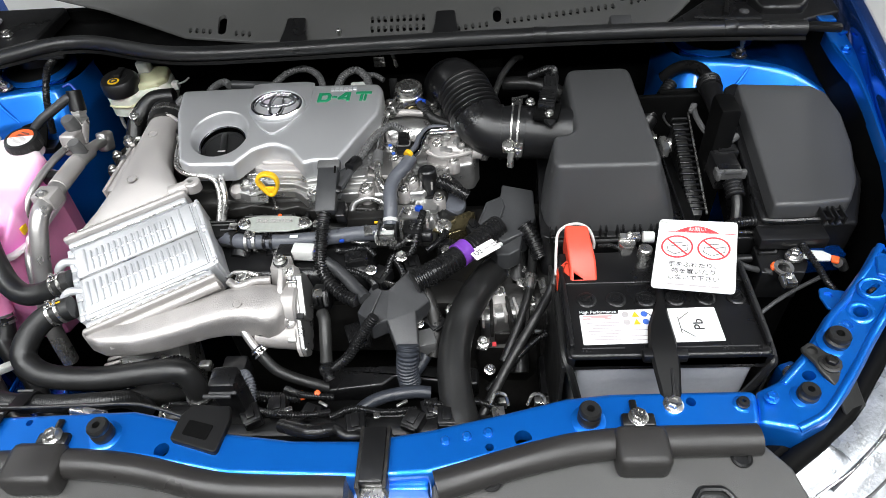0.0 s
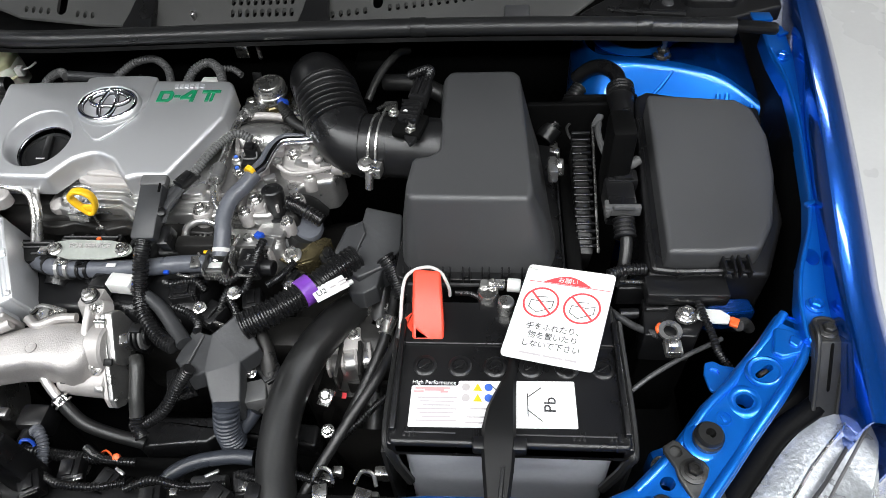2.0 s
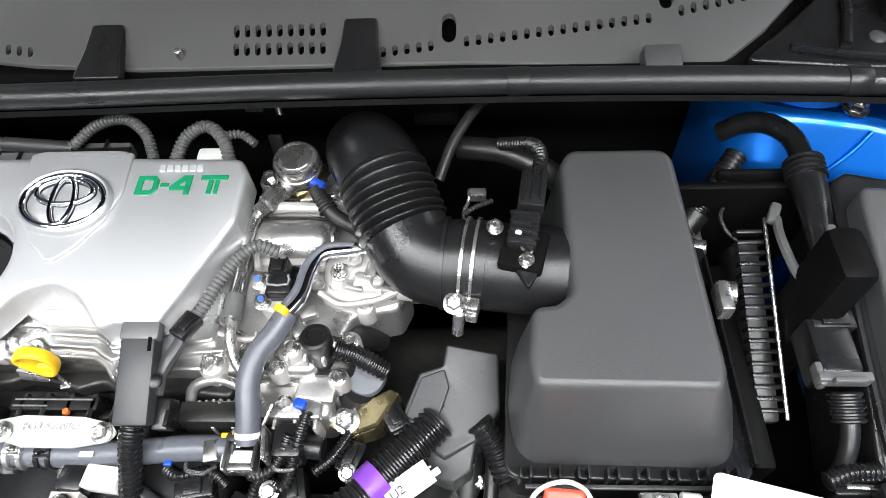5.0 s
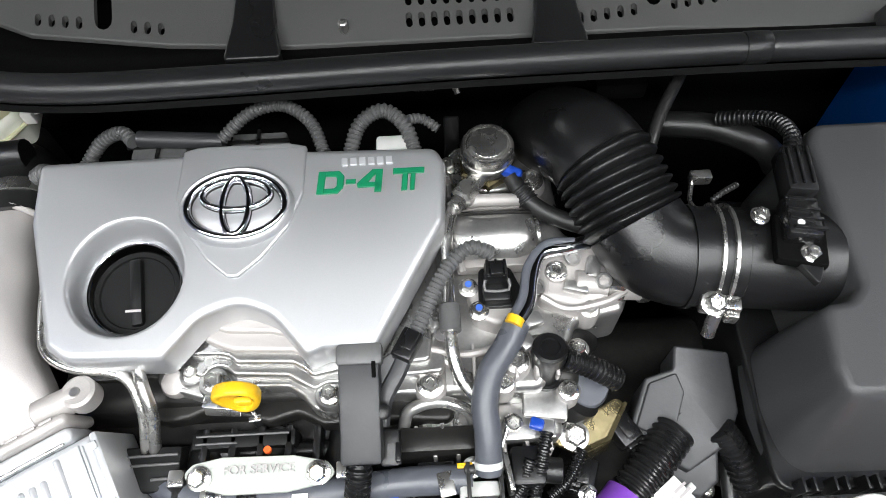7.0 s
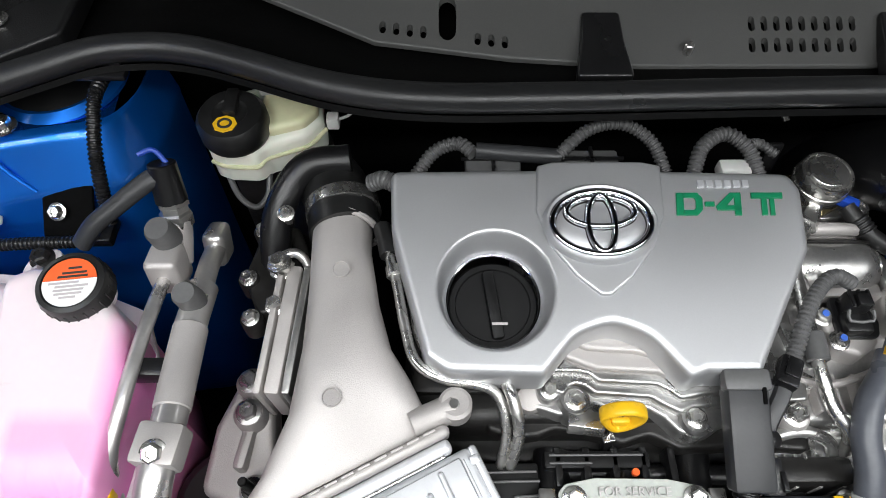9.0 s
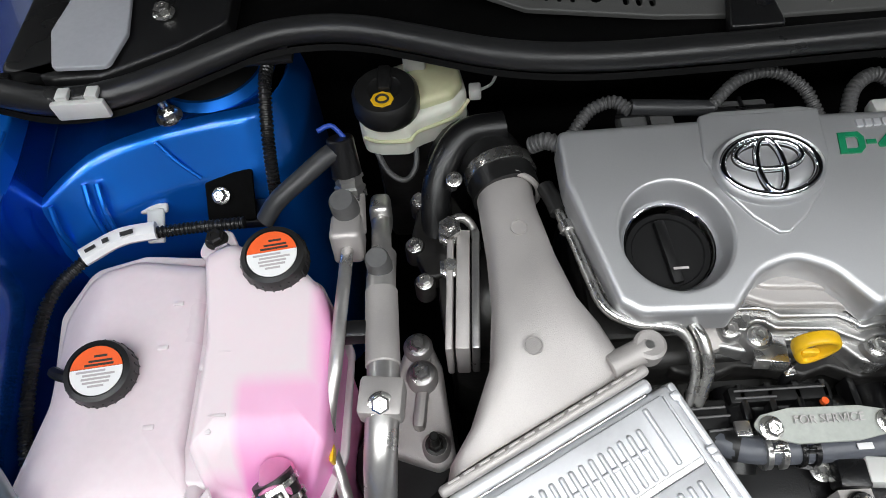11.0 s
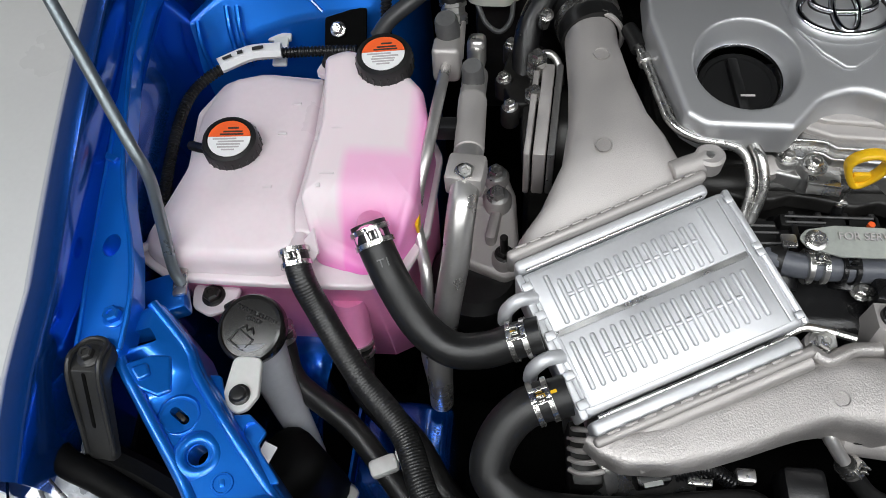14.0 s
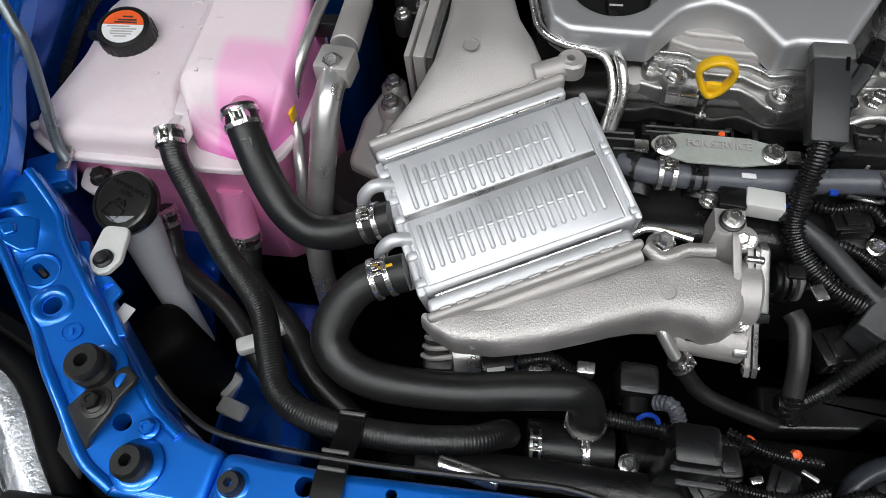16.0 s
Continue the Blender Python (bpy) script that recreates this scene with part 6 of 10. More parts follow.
part("lead", tube([(0.388, 0.256, 0.806), (0.375, 0.262, 0.808), (0.358, 0.264, 0.806)], 0.003, 8), LOOM, nt)

# notice card that leans on the battery
CT = [V(0.403, 0.175, 0.821), V(0.494, 0.146, 0.837), V(0.537, 0.260, 0.845), V(0.446, 0.288, 0.831)]
cn = (CT[1] - CT[0]).cross(CT[3] - CT[0]).normalized()
cc0 = (CT[0] + CT[1] + CT[2] + CT[3]) / 4
cdx = (CT[1] - CT[0] + CT[2] - CT[3]).normalized()
CM = on_plane(cc0, cdx, cn)
CW, CH = 0.0965, 0.1200
cd = thing("notice_card", (0.47, 0.21, 0.805), "white laminated notice card with red prohibition signs", "card")
b = slab(rounded([(-CW / 2, -CH / 2), (CW / 2, -CH / 2), (CW / 2, CH / 2), (-CW / 2, CH / 2)], 0.006), 0.0, 0.0012, 0.0003, seg=1)
b.transform(CM)
card = part("card", b, WHITE, cd)
for k, sx in enumerate((-0.0225, 0.0215)):
    rg = tube([V(sx + 0.0185 * math.cos(a), 0.011 + 0.0185 * math.sin(a), 0.0004) for a in (math.tau * j / 24 for j in range(24))], 0.0011, 6, 2, True)
    rg = join(rg, rod((sx - 0.0125, 0.0235, 0.0004), (sx + 0.0125, -0.0015, 0.0004), 0.0011, n=6, bev=0))
    rg.transform(CM)
    part("prohibition_sign", rg, REDINK, card, "red crossed circle")
    dr = None
    for a, b_ in ((((sx - 0.012), 0.004), ((sx - 0.002), -0.002)), ((sx - 0.002, -0.002), (sx + 0.013, 0.006)), ((sx - 0.012, 0.004), (sx - 0.011, 0.013)), ((sx - 0.011, 0.013), (sx + 0.004, 0.012)), ((sx + 0.004, 0.012), (sx + 0.013, 0.015)), ((sx + 0.013, 0.015), (sx + 0.013, 0.006)), ((sx - 0.006, 0.018), (sx + 0.006, 0.019))):
        q = rod((*a, 0.0003), (*b_, 0.0003), 0.0004, n=5, bev=0)
        dr = q if dr is None else join(dr, q)
    dr.transform(CM)
    part("drawing", dr, INK, card, "thin line drawing")
arc = slab([Vector((-0.026 + 0.052 * k / 16, 0.0385 + 0.0105 * math.sin(math.pi * k / 16))) for k in range(17)], 0.0006, 0.0006, 0.0001, seg=1)
arc.transform(CM)
part("red_arc", arc, REDINK, card)
ln_ = rod((-0.042, 0.0375, 0.0003), (0.046, 0.0375, 0.0003), 0.0004, n=5, bev=0)
ln_.transform(CM)
part("red_line", ln_, REDINK, card)
text_mesh("お願い", 0.0075, CM @ Matrix.Translation((0, 0.0425, 0.0007)), WHITE, card, depth=0.0002)
for k, s_ in enumerate(("手をふれたり、", "物を置いたり", "しないで下さい")):
    text_mesh(s_, 0.0088, CM @ Matrix.Translation((0.0, -0.0195 - 0.0105 * k, 0.0002)), INK, card, depth=0.0002)
part("print_line", bars([(-0.018, -0.052, 0.022), (0.006, -0.052, 0.02), (0.024, -0.052, 0.012)], CM, 0.0018), FAINT, card)
part("string_tie", tube([CT[3] + V(0.004, -0.010, 0.001), CT[3] + V(-0.004, -0.004, -0.002), V(0.445, 0.274, 0.822)], 0.0015, 6), NYLON, cd)

# ---- air cleaner with its intake hose ----
ab = thing("air_cleaner", (0.37, 0.43, 0.60), "charcoal plastic air cleaner box with clipped lid", "air cleaner")
azf = lambda x, y: 0.893 + 0.10 * (y - 0.33)
al = [(0.303, 0.329), (0.441, 0.327), (0.446, 0.342), (0.434, 0.546), (0.343, 0.546), (0.334, 0.530), (0.336, 0.408), (0.325, 0.397), (0.305, 0.395), (0.300, 0.352)]
ring1 = rounded(al, [0.018, 0.018, 0.03, 0.018, 0.018, 0.03, 0.012, 0.014, 0.012, 0.03], 6)
rr1 = []
for g, z0, k in ((-0.014, 0.775, 1), (-0.012, 0.800, 1), (-0.008, 0.84, 0.5), (0.0, -0.009, 0), (0.001, -0.0045, 0), (0.0032, -0.0014, 0), (0.0068, 0.0, 0), (0.0078, 0.0, 0)):
    rr1.append([V(p.x, p.y, z0 if k else azf(p.x, p.y) + z0) for p in inset(ring1, g)])
for i, p in enumerate(rr1[0]):
    for j in (0, 1, 2):
        q = rr1[j][i]
        s = smoothstep(0.36, 0.30, q.y)
        q.y -= (0.022, 0.018, 0.008)[j] * s
        q.x += (0.020, 0.018, 0.010)[j] * smoothstep(0.40, 0.46, q.x)
part("lid", loft(rr1), GREYPLASTIC, ab, "charcoal textured lid", angle=50)
part("base", slab(rounded([(0.288, 0.298), (0.478, 0.296), (0.482, 0.53), (0.30, 0.55)], 0.015), 0.792, 0.17, 0.006), PLASTIC, ab, "black base")
part("split_flange", slab(rounded([(0.283, 0.290), (0.484, 0.288), (0.488, 0.53), (0.296, 0.556)], 0.015), 0.799, 0.007, 0.002), PLASTIC, ab)
for k in range(8):
    cx = 0.300 + 0.023 * k
    part("clip", join(box((cx - 0.004, 0.291, 0.803), (0.0022, 0.010, 0.024), 0.0006), box((cx + 0.004, 0.291, 0.803), (0.0022, 0.010, 0.024), 0.0006), box((cx, 0.289, 0.806), (0.009, 0.003, 0.003), 0.0006)), PLASTIC, ab)
part("flange_rib", box((0.38, 0.284, 0.796), (0.16, 0.004, 0.004), 0.001), GREYPLASTIC, ab)
part("outlet", rod((0.268, 0.455, 0.863), (0.348, 0.446, 0.863), 0.0395, 0.0395, 34, 0.003), PLASTIC, ab, "round black outlet")
part("wing_pocket", sheet([[V(0.484, y, z) for z in (0.79, 0.81)] for y in (0.30, 0.36, 0.50)], 0.002), PLASTIC, ab)

ih = thing("intake_hose", (0.2, 0.5, 0.82), "black bellows intake hose with steel clamp", "hose")
ax = curve_through([(0.146, 0.606, 0.842), (0.152, 0.588, 0.868), (0.162, 0.562, 0.888), (0.171, 0.543, 0.894), (0.180, 0.524, 0.891), (0.190, 0.501, 0.882), (0.200, 0.480, 0.873), (0.212, 0.465, 0.867), (0.232, 0.458, 0.863), (0.254, 0.457, 0.863), (0.280, 0.454, 0.863)], 10)
ax = even(ax, 0.0008)
rad_ = []
run = 0.0
for k, p in enumerate(ax):
    if 0.100 < run < 0.156:
        ph = ((run - 0.100) % 0.0080) / 0.0080
        rad_.append(0.0372 + 0.0056 * max(0.0, math.sin(math.pi * ph)) ** 1.2)
    else:
        rad_.append(0.0405 if run < 0.122 else 0.0395)
    run += 0.0008
part("bellows", sweep(ax, rad_, 34), PLASTIC, ih, angle=50)
part("elbow", tube([(0.147, 0.604, 0.846), (0.143, 0.622, 0.815), (0.140, 0.632, 0.78), (0.140, 0.635, 0.73)], 0.0395, 24), PLASTIC, ih)
part("cuff_edge", lathe([(0.0395, -0.002), (0.0415, -0.002), (0.0415, 0.002), (0.0395, 0.002)], (0.234, 0.458, 0.863), (1, -0.1, 0.0), 34), PLASTIC, ih)
for o in (0.0, 0.0095):
    part("clamp_wire", lathe([(0.0402, -0.0013), (0.0428, -0.0013), (0.0428, 0.0013), (0.0402, 0.0013)], (0.2515 + o, 0.4567 - 0.0012 * o / 0.01, 0.863), (1, -0.14, 0), 36), STEEL, ih, "steel clamp wire")
part("clamp_tail", ribbed([(0.252, 0.486, 0.898), (0.262, 0.492, 0.900), (0.276, 0.500, 0.898)], 0.0026, 0.0032, 0.0009, 8), BRACKETM, ih)
part("clamp_block", join(box((0.249, 0.413, 0.866), (0.030, 0.013, 0.015), 0.003, rz=-12), box((0.258, 0.409, 0.862), (0.010, 0.016, 0.012), 0.002, rz=-12), hexhead((0.243, 0.412, 0.871), (0, -0.35, 1), 0.0066), rod((0.247, 0.409, 0.862), (0.245, 0.400, 0.840), 0.0052)), STEEL, ih, "bright clamp screw")

mf = thing("airflow_sensor", (0.302, 0.44, 0.90), "black airflow sensor with plug and bright screws", "sensor")
part("sensor_base", box((0.300, 0.440, 0.907), (0.036, 0.040, 0.010), 0.003, rz=-14), INSUL, mf)
part("sensor_body", box((0.300, 0.452, 0.916), (0.024, 0.034, 0.018), 0.003, rz=-10), LOOM, mf)
part("plug", box((0.309, 0.492, 0.918), (0.022, 0.042, 0.020), 0.003, rz=-8), LOOM, mf)
part("lead", ribbed([(0.312, 0.508, 0.918), (0.318, 0.53, 0.92), (0.312, 0.555, 0.91), (0.285, 0.58, 0.885)], 0.0065), LOOM, mf)
part("screw", hexhead((0.302, 0.4275, 0.911), (0.1, -0.1, 1), 0.005), STEEL, mf, "bright screw")
part("screw", hexhead((0.277, 0.462, 0.910), (0.1, -0.1, 1), 0.005), STEEL, mf, "bright screw")
for k in range(4):
    part("body_rib", box((0.300, 0.440 + 0.008 * k, 0.9262), (0.022, 0.0022, 0.003), 0.0006, rz=-10), PLASTIC, mf)
for k in range(3):
    part("plug_rib", box((0.302 + 0.007 * k, 0.493, 0.9290), (0.002, 0.034, 0.003), 0.0006, rz=-8), PLASTIC, mf)
part("wedge", slab(rounded([(0.292, 0.425), (0.314, 0.425), (0.302, 0.404)], 0.002), 0.909, 0.006, 0.001), PLASTIC, mf)
part("dot", lathe([(0.0025, 0), (0.0025, 0.001), (0, 0.001)], (0.295, 0.445, 0.9251)), WHITE, mf)

# ---- fuse box and plugs ----
fx = thing("fuse_box", (0.66, 0.41, 0.70), "charcoal plastic fuse and relay box with slanted lid", "fuse box")
fz_ = lambda x, y: 0.8390 + 0.262 * (y - 0.297) - 2.4 * max(0, x - 0.668) ** 2
fl_ = [(0.594, 0.298), (0.645, 0.298), (0.696, 0.304), (0.716, 0.340), (0.731, 0.405), (0.733, 0.460), (0.720, 0.498), (0.700, 0.508), (0.592, 0.515)]
part("lid", slab(rounded(fl_, [0.006, 0.005, 0.014, 0.03, 0.03, 0.03, 0.014, 0.01, 0.008]), fz_, 0.05, 0.005), GREYPLASTIC, fx, "charcoal textured lid")
part("base", slab(rounded([(0.575, 0.288), (0.71, 0.290), (0.738, 0.36), (0.738, 0.52), (0.60, 0.548), (0.586, 0.54)], 0.008), lambda x, y: fz_(0.6, y) - 0.028, 0.11, 0.005), PLASTIC, fx, "black base")
part("lid_edge", tube([(0.588, 0.535, 0.866), (0.582, 0.40, 0.842), (0.580, 0.304, 0.824), (0.590, 0.288, 0.821), (0.66, 0.288, 0.821)], 0.004, 8), PLASTIC, fx)
for x0 in (0.655, 0.672):
    part("latch", join(box((x0, 0.290, 0.826), (0.0025, 0.024, 0.014), 0.0006), box((x0 + 0.010, 0.290, 0.826), (0.0025, 0.024, 0.014), 0.0006), box((x0 + 0.005, 0.283, 0.826), (0.010, 0.004, 0.004), 0.001), box((x0 + 0.005, 0.298, 0.828), (0.010, 0.004, 0.004), 0.001)), PLASTIC, fx)
# made-up black plate that stands for the shade below the tower
part("carrier", box((0.545, 0.566, 0.70), (0.10, 0.008, 0.316), 0.004), SHROUD, fx, "black plate added for the shade on the tower foot")
part("front_shelf", box((0.615, 0.272, 0.805), (0.09, 0.030, 0.02), 0.004), PLASTIC, fx)

fv = thing("main_fuse_link", (0.61, 0.23, 0.70), "black main fuse block with bright bolted link", "fuse block")
part("block", slab(rounded([(0.566, 0.222), (0.570, 0.272), (0.6255, 0.2775), (0.632, 0.238), (0.6215, 0.2205)], 0.003), 0.790, 0.05, 0.002), PLASTIC, fv)
part("shelf", slab(rounded([(0.543, 0.280), (0.545, 0.290), (0.584, 0.306), (0.648, 0.304), (0.640, 0.282)], 0.003), 0.797, 0.030, 0.002), PLASTIC, fv)
for x0, y0, x1, y1, z0 in ((0.571, 0.255, 0.596, 0.256, 0.795), (0.595, 0.257, 0.596, 0.271, 0.795), (0.596, 0.270, 0.626, 0.271, 0.797), (0.545, 0.2885, 0.587, 0.2870, 0.802), (0.587, 0.287, 0.628, 0.279, 0.802), (0.584, 0.304, 0.648, 0.302, 0.806), (0.600, 0.296, 0.640, 0.295, 0.800)):
    part("rib", rod((x0, y0, z0 - 0.003), (x1, y1, z0 - 0.003), 0.0028, n=8), PLASTIC, fv)
for x0 in (0.606, 0.620, 0.634):
    part("cell_wall", box((x0, 0.299, 0.801), (0.003, 0.010, 0.010), 0.0008), PLASTIC, fv)
part("foil_strip", box((0.563, 0.285, 0.8035), (0.026, 0.004, 0.003), 0.001, rz=-2), STEEL, fv)
part("cover_end", rod((0.544, 0.257, 0.780), (0.566, 0.258, 0.780), 0.006), PLASTIC, fv)
lug = part("cable_lug", lathe([(0.0125, 0), (0.0125, 0.0035), (0.0075, 0.0035), (0.0070, 0)], (0.5917, 0.2225, 0.796), (0, -0.1, 1), 28, False), STEEL, fv, "bright ring terminal")
part("crimp", join(box((0.592, 0.203, 0.794), (0.019, 0.020, 0.010), 0.003), box((0.592, 0.196, 0.800), (0.013, 0.008, 0.005), 0.001)), STEEL, lug)
part("lug_bolt", lathe([(0.0062, 0), (0.0062, 0.004), (0.0045, 0.005), (0, 0.005)], (0.592, 0.205, 0.7985), (0, -0.2, 1), 6), STEEL, lug)
part("copper_wire", tube([(0.5805, 0.2215, 0.796), (0.5790, 0.226, 0.797), (0.5830, 0.231, 0.797)], 0.0030, 8), ORANGE, fv, "copper end of the cable")
part("fuse_plate", slab(capsule(0.6140, 0.2440, 0.026, 0.020, 0.25), 0.7985, 0.004, 0.0008), STEEL, fv)
part("fuse_bolt", hexhead((0.6125, 0.2445, 0.7985), r=0.0068), STEEL, fv)
part("bus_bar", slab(rounded([(0.622, 0.2390), (0.628, 0.2520), (0.650, 0.2500), (0.659, 0.2420), (0.655, 0.2325), (0.640, 0.2330)], 0.003), 0.8000, 0.003, 0.0008), NYLON, fv, "pale plated bus bar")
part("copper_end", join(box((0.6615, 0.2345, 0.798), (0.009, 0.012, 0.004), 0.001, rz=-25), rod((0.657, 0.240, 0.798), (0.667, 0.236, 0.797), 0.0025)), ORANGE, fv, "orange cable end")
part("grey_branch", tube([(0.668, 0.236, 0.790), (0.680, 0.247, 0.780), (0.690, 0.250, 0.765)], 0.0065, 10), GREYPLASTIC, fv)
part("blue_connector", slab(rounded([(0.648, 0.262), (0.644, 0.274), (0.660, 0.287), (0.697, 0.288), (0.701, 0.268)], 0.004), 0.772, 0.03, 0.003), BLUE_SHADED, fv)
part("loom", ribbed([(0.6225, 0.282, 0.800), (0.6260, 0.262, 0.803), (0.6290, 0.2390, 0.803), (0.634, 0.2175, 0.800), (0.6365, 0.197, 0.798), (0.648, 0.182, 0.788), (0.660, 0.172, 0.77)], 0.0046), LOOM, fv)
part("cable", tube([(0.530, 0.265, 0.780), (0.5416, 0.2543, 0.780), (0.559, 0.240, 0.780), (0.580, 0.222, 0.790)], 0.0042, 10), GREYPLASTIC, fv)
part("thin_cable", tube([(0.548, 0.168, 0.762), (0.570, 0.1825, 0.770), (0.603, 0.203, 0.772), (0.654, 0.2306, 0.772)], 0.0028, 8), GREYPLASTIC, fv)
part("support", box((0.60, 0.25, 0.53), (0.06, 0.04, 0.46), 0.008), SHROUD, fv)

wh = thing("fuse_box_harness", (0.55, 0.40, 0.70), "black wiring harness and plugs beside the fuse box", "wiring loom")
part("main_loom", tube([(0.520, 0.640, 0.835), (0.535, 0.632, 0.855), (0.552, 0.618, 0.868), (0.566, 0.596, 0.872), (0.570, 0.572, 0.870), (0.569, 0.55, 0.869)], 0.0105, 16), LOOM, wh)
part("boot_ring", ribbed([(0.5695, 0.566, 0.8695), (0.568, 0.545, 0.868)], 0.0185, 0.006, 0.002, 20), LOOM, wh)
part("boot", sweep(curve_through([(0.568, 0.548, 0.868), (0.5665, 0.515, 0.866), (0.564, 0.485, 0.862), (0.561, 0.458, 0.857), (0.558, 0.435, 0.850)], 6), [0.0175 - 0.0080 * min(1, k / 16) for k in range(25)], 18, flat=0.85), PLASTIC, wh, "tapered black rubber boot")
part("lever", tube([(0.538, 0.512, 0.852), (0.534, 0.490, 0.856), (0.536, 0.460, 0.856), (0.541, 0.436, 0.856)], 0.0042, 8), GREYLOOM, wh, "grey locking lever")
part("lever_head", box((0.537, 0.518, 0.852), (0.010, 0.024, 0.008), 0.003, rz=-25), GREYLOOM, wh)
part("lever", tube([(0.570, 0.488, 0.872), (0.566, 0.465, 0.868), (0.560, 0.444, 0.860)], 0.0042, 8), GREYLOOM, wh, "grey locking lever")
part("lever_bar", tube([(0.540, 0.432, 0.854), (0.550, 0.424, 0.855), (0.564, 0.424, 0.856), (0.577, 0.432, 0.858)], 0.0062, 10), GREYLOOM, wh, "grey lever bar")
for k in range(3):
    part("latch_rib", box((0.552 + 0.005 * k, 0.443, 0.866), (0.0022, 0.022, 0.006), 0.0006), GREYPLASTIC, wh)
part("plug", join(box((0.556, 0.410, 0.845), (0.036, 0.022, 0.018), 0.003), box((0.556, 0.407, 0.855), (0.022, 0.012, 0.004), 0.001)), PLASTIC, wh)
part("plug_body", box((0.551, 0.385, 0.834), (0.034, 0.050, 0.036), 0.004), PLASTIC, wh)
part("second_lever", join(box((0.550, 0.356, 0.848), (0.042, 0.008, 0.014), 0.002), box((0.533, 0.360, 0.846), (0.006, 0.020, 0.012), 0.002), box((0.550, 0.351, 0.857), (0.024, 0.004, 0.006), 0.001)), GREYLOOM, wh, "pale grey lever")
part("lower_boot", ribbed([(0.551, 0.348, 0.842), (0.552, 0.326, 0.832)], 0.0130, 0.005, 0.0016, 18), LOOM, wh)
# added sheet in place of the dark between air cleaner and tower
part("backing", box((0.520, 0.556, 0.735), (0.15, 0.010, 0.25), 0.004, rx=4), SHROUD, wh, "black sheet added to darken the tower behind")
part("lower_loom", tube([(0.552, 0.34, 0.838), (0.553, 0.320, 0.828), (0.550, 0.302, 0.812), (0.546, 0.290, 0.79)], 0.0072, 12), RUBBER, wh)
part("strip", rod((0.531, 0.519, 0.845), (0.529, 0.345, 0.784), 0.0019, n=8), STEEL, wh, "bright metal edge strip")
part("branch", ribbed([(0.478, 0.545, 0.815), (0.500, 0.568, 0.838), (0.520, 0.592, 0.855)], 0.0115, 0.005), LOOM, wh)
part("branch_cuff", rod((0.470, 0.536, 0.806), (0.482, 0.548, 0.818), 0.0145), PLASTIC, wh)
part("washer_clip", join(box((0.484, 0.530, 0.790), (0.012, 0.026, 0.016), 0.003), rod((0.478, 0.522, 0.792), (0.492, 0.520, 0.794), 0.008)), STEEL, wh, "bright clamp")
part("hook_wire", tube([(0.506, 0.548, 0.826), (0.500, 0.535, 0.826), (0.504, 0.520, 0.822), (0.514, 0.510, 0.818)], 0.0020, 8), BRACKETM, wh)
part("cross_loom", ribbed([(0.531, 0.2865, 0.813), (0.550, 0.293, 0.815), (0.574, 0.2945, 0.815)], 0.0072, 0.0040, 0.0014), LOOM, wh)
part("washer_clip", join(rod((0.474, 0.44, 0.84), (0.488, 0.438, 0.842), 0.011), box((0.474, 0.43, 0.845), (0.012, 0.03, 0.02), 0.003)), STEEL, wh, "bright clamp")
part("support", box((0.55, 0.43, 0.62), (0.03, 0.05, 0.6), 0.008), SHROUD, wh)

co_ = thing("coil_spring_duct", (0.5, 0.38, 0.60), "black corrugated duct beside the air cleaner", "duct")
part("duct_wall", box((0.5135, 0.430, 0.785), (0.020, 0.166, 0.056), 0.005, rx=19), RUBBER, co_)
for k in range(17):
    f_ = k / 16
    part("fin", box((0.5145, 0.506 - 0.152 * f_, 0.8375 - 0.0535 * f_), (0.024, 0.0040, 0.014), 0.0010, rx=19), PLASTIC, co_)
part("stay", box((0.497, 0.40, 0.70), (0.02, 0.20, 0.19), 0.006), SHROUD, co_)

# ---- coolant tank corner ----
tk = thing("coolant_tank", (-0.59, 0.36, 0.56), "milky pink plastic coolant tank with two chambers", "coolant tank")


def tank_top(x, y):
    base = 0.834 - 0.06 * (y - 0.34) - 0.25 * max(0.0, 0.30 - y)
    return base - 0.9 * max(0.0, -0.69 - x) ** 1.3


# big chamber
big = [(-0.732, 0.284), (-0.700, 0.266), (-0.600, 0.266), (-0.572, 0.275), (-0.584, 0.322), (-0.586, 0.418), (-0.594, 0.500), (-0.665, 0.512), (-0.710, 0.500), (-0.727, 0.458), (-0.712, 0.367)]
rb = rounded(big, [0.012, 0.02, 0.02, 0.01, 0.02, 0.03, 0.01, 0.03, 0.03, 0.03, 0.05], 5)
def chamber(ring, topf, seam, edge):
    c = sum((Vector((p.x, p.y, 0)) for p in ring), V(0, 0, 0)) / len(ring)
    span = sum((Vector((p.x, p.y, 0)) - c).length for p in ring) / len(ring)
    rings = [[V(p.x, p.y, seam) for p in ring]]
    for f, h in ((0.992, 0.4), (0.984, 0.75)):
        rings.append([V(c.x + (p.x - c.x) * f, c.y + (p.y - c.y) * f, seam + (topf(p.x, p.y) - edge - seam) * h) for p in ring])
    for k in range(7):
        a = math.pi / 2 * k / 6
        f = 0.976 - edge / span * (1 - math.cos(a))
        rings.append([V(c.x + (p.x - c.x) * f, c.y + (p.y - c.y) * f, topf(p.x, p.y) - edge * (1 - math.sin(a)) * 1.0) for p in ring])
    f0 = 0.976 - edge / span
    for g in (0.97, 0.8, 0.6, 0.4, 0.2, 0.03):
        f = f0 * g
        rings.append([V(c.x + (p.x - c.x) * f, c.y + (p.y - c.y) * f, topf(c.x + (p.x - c.x) * g, c.y + (p.y - c.y) * g)) for p in ring])
    return loft(rings)
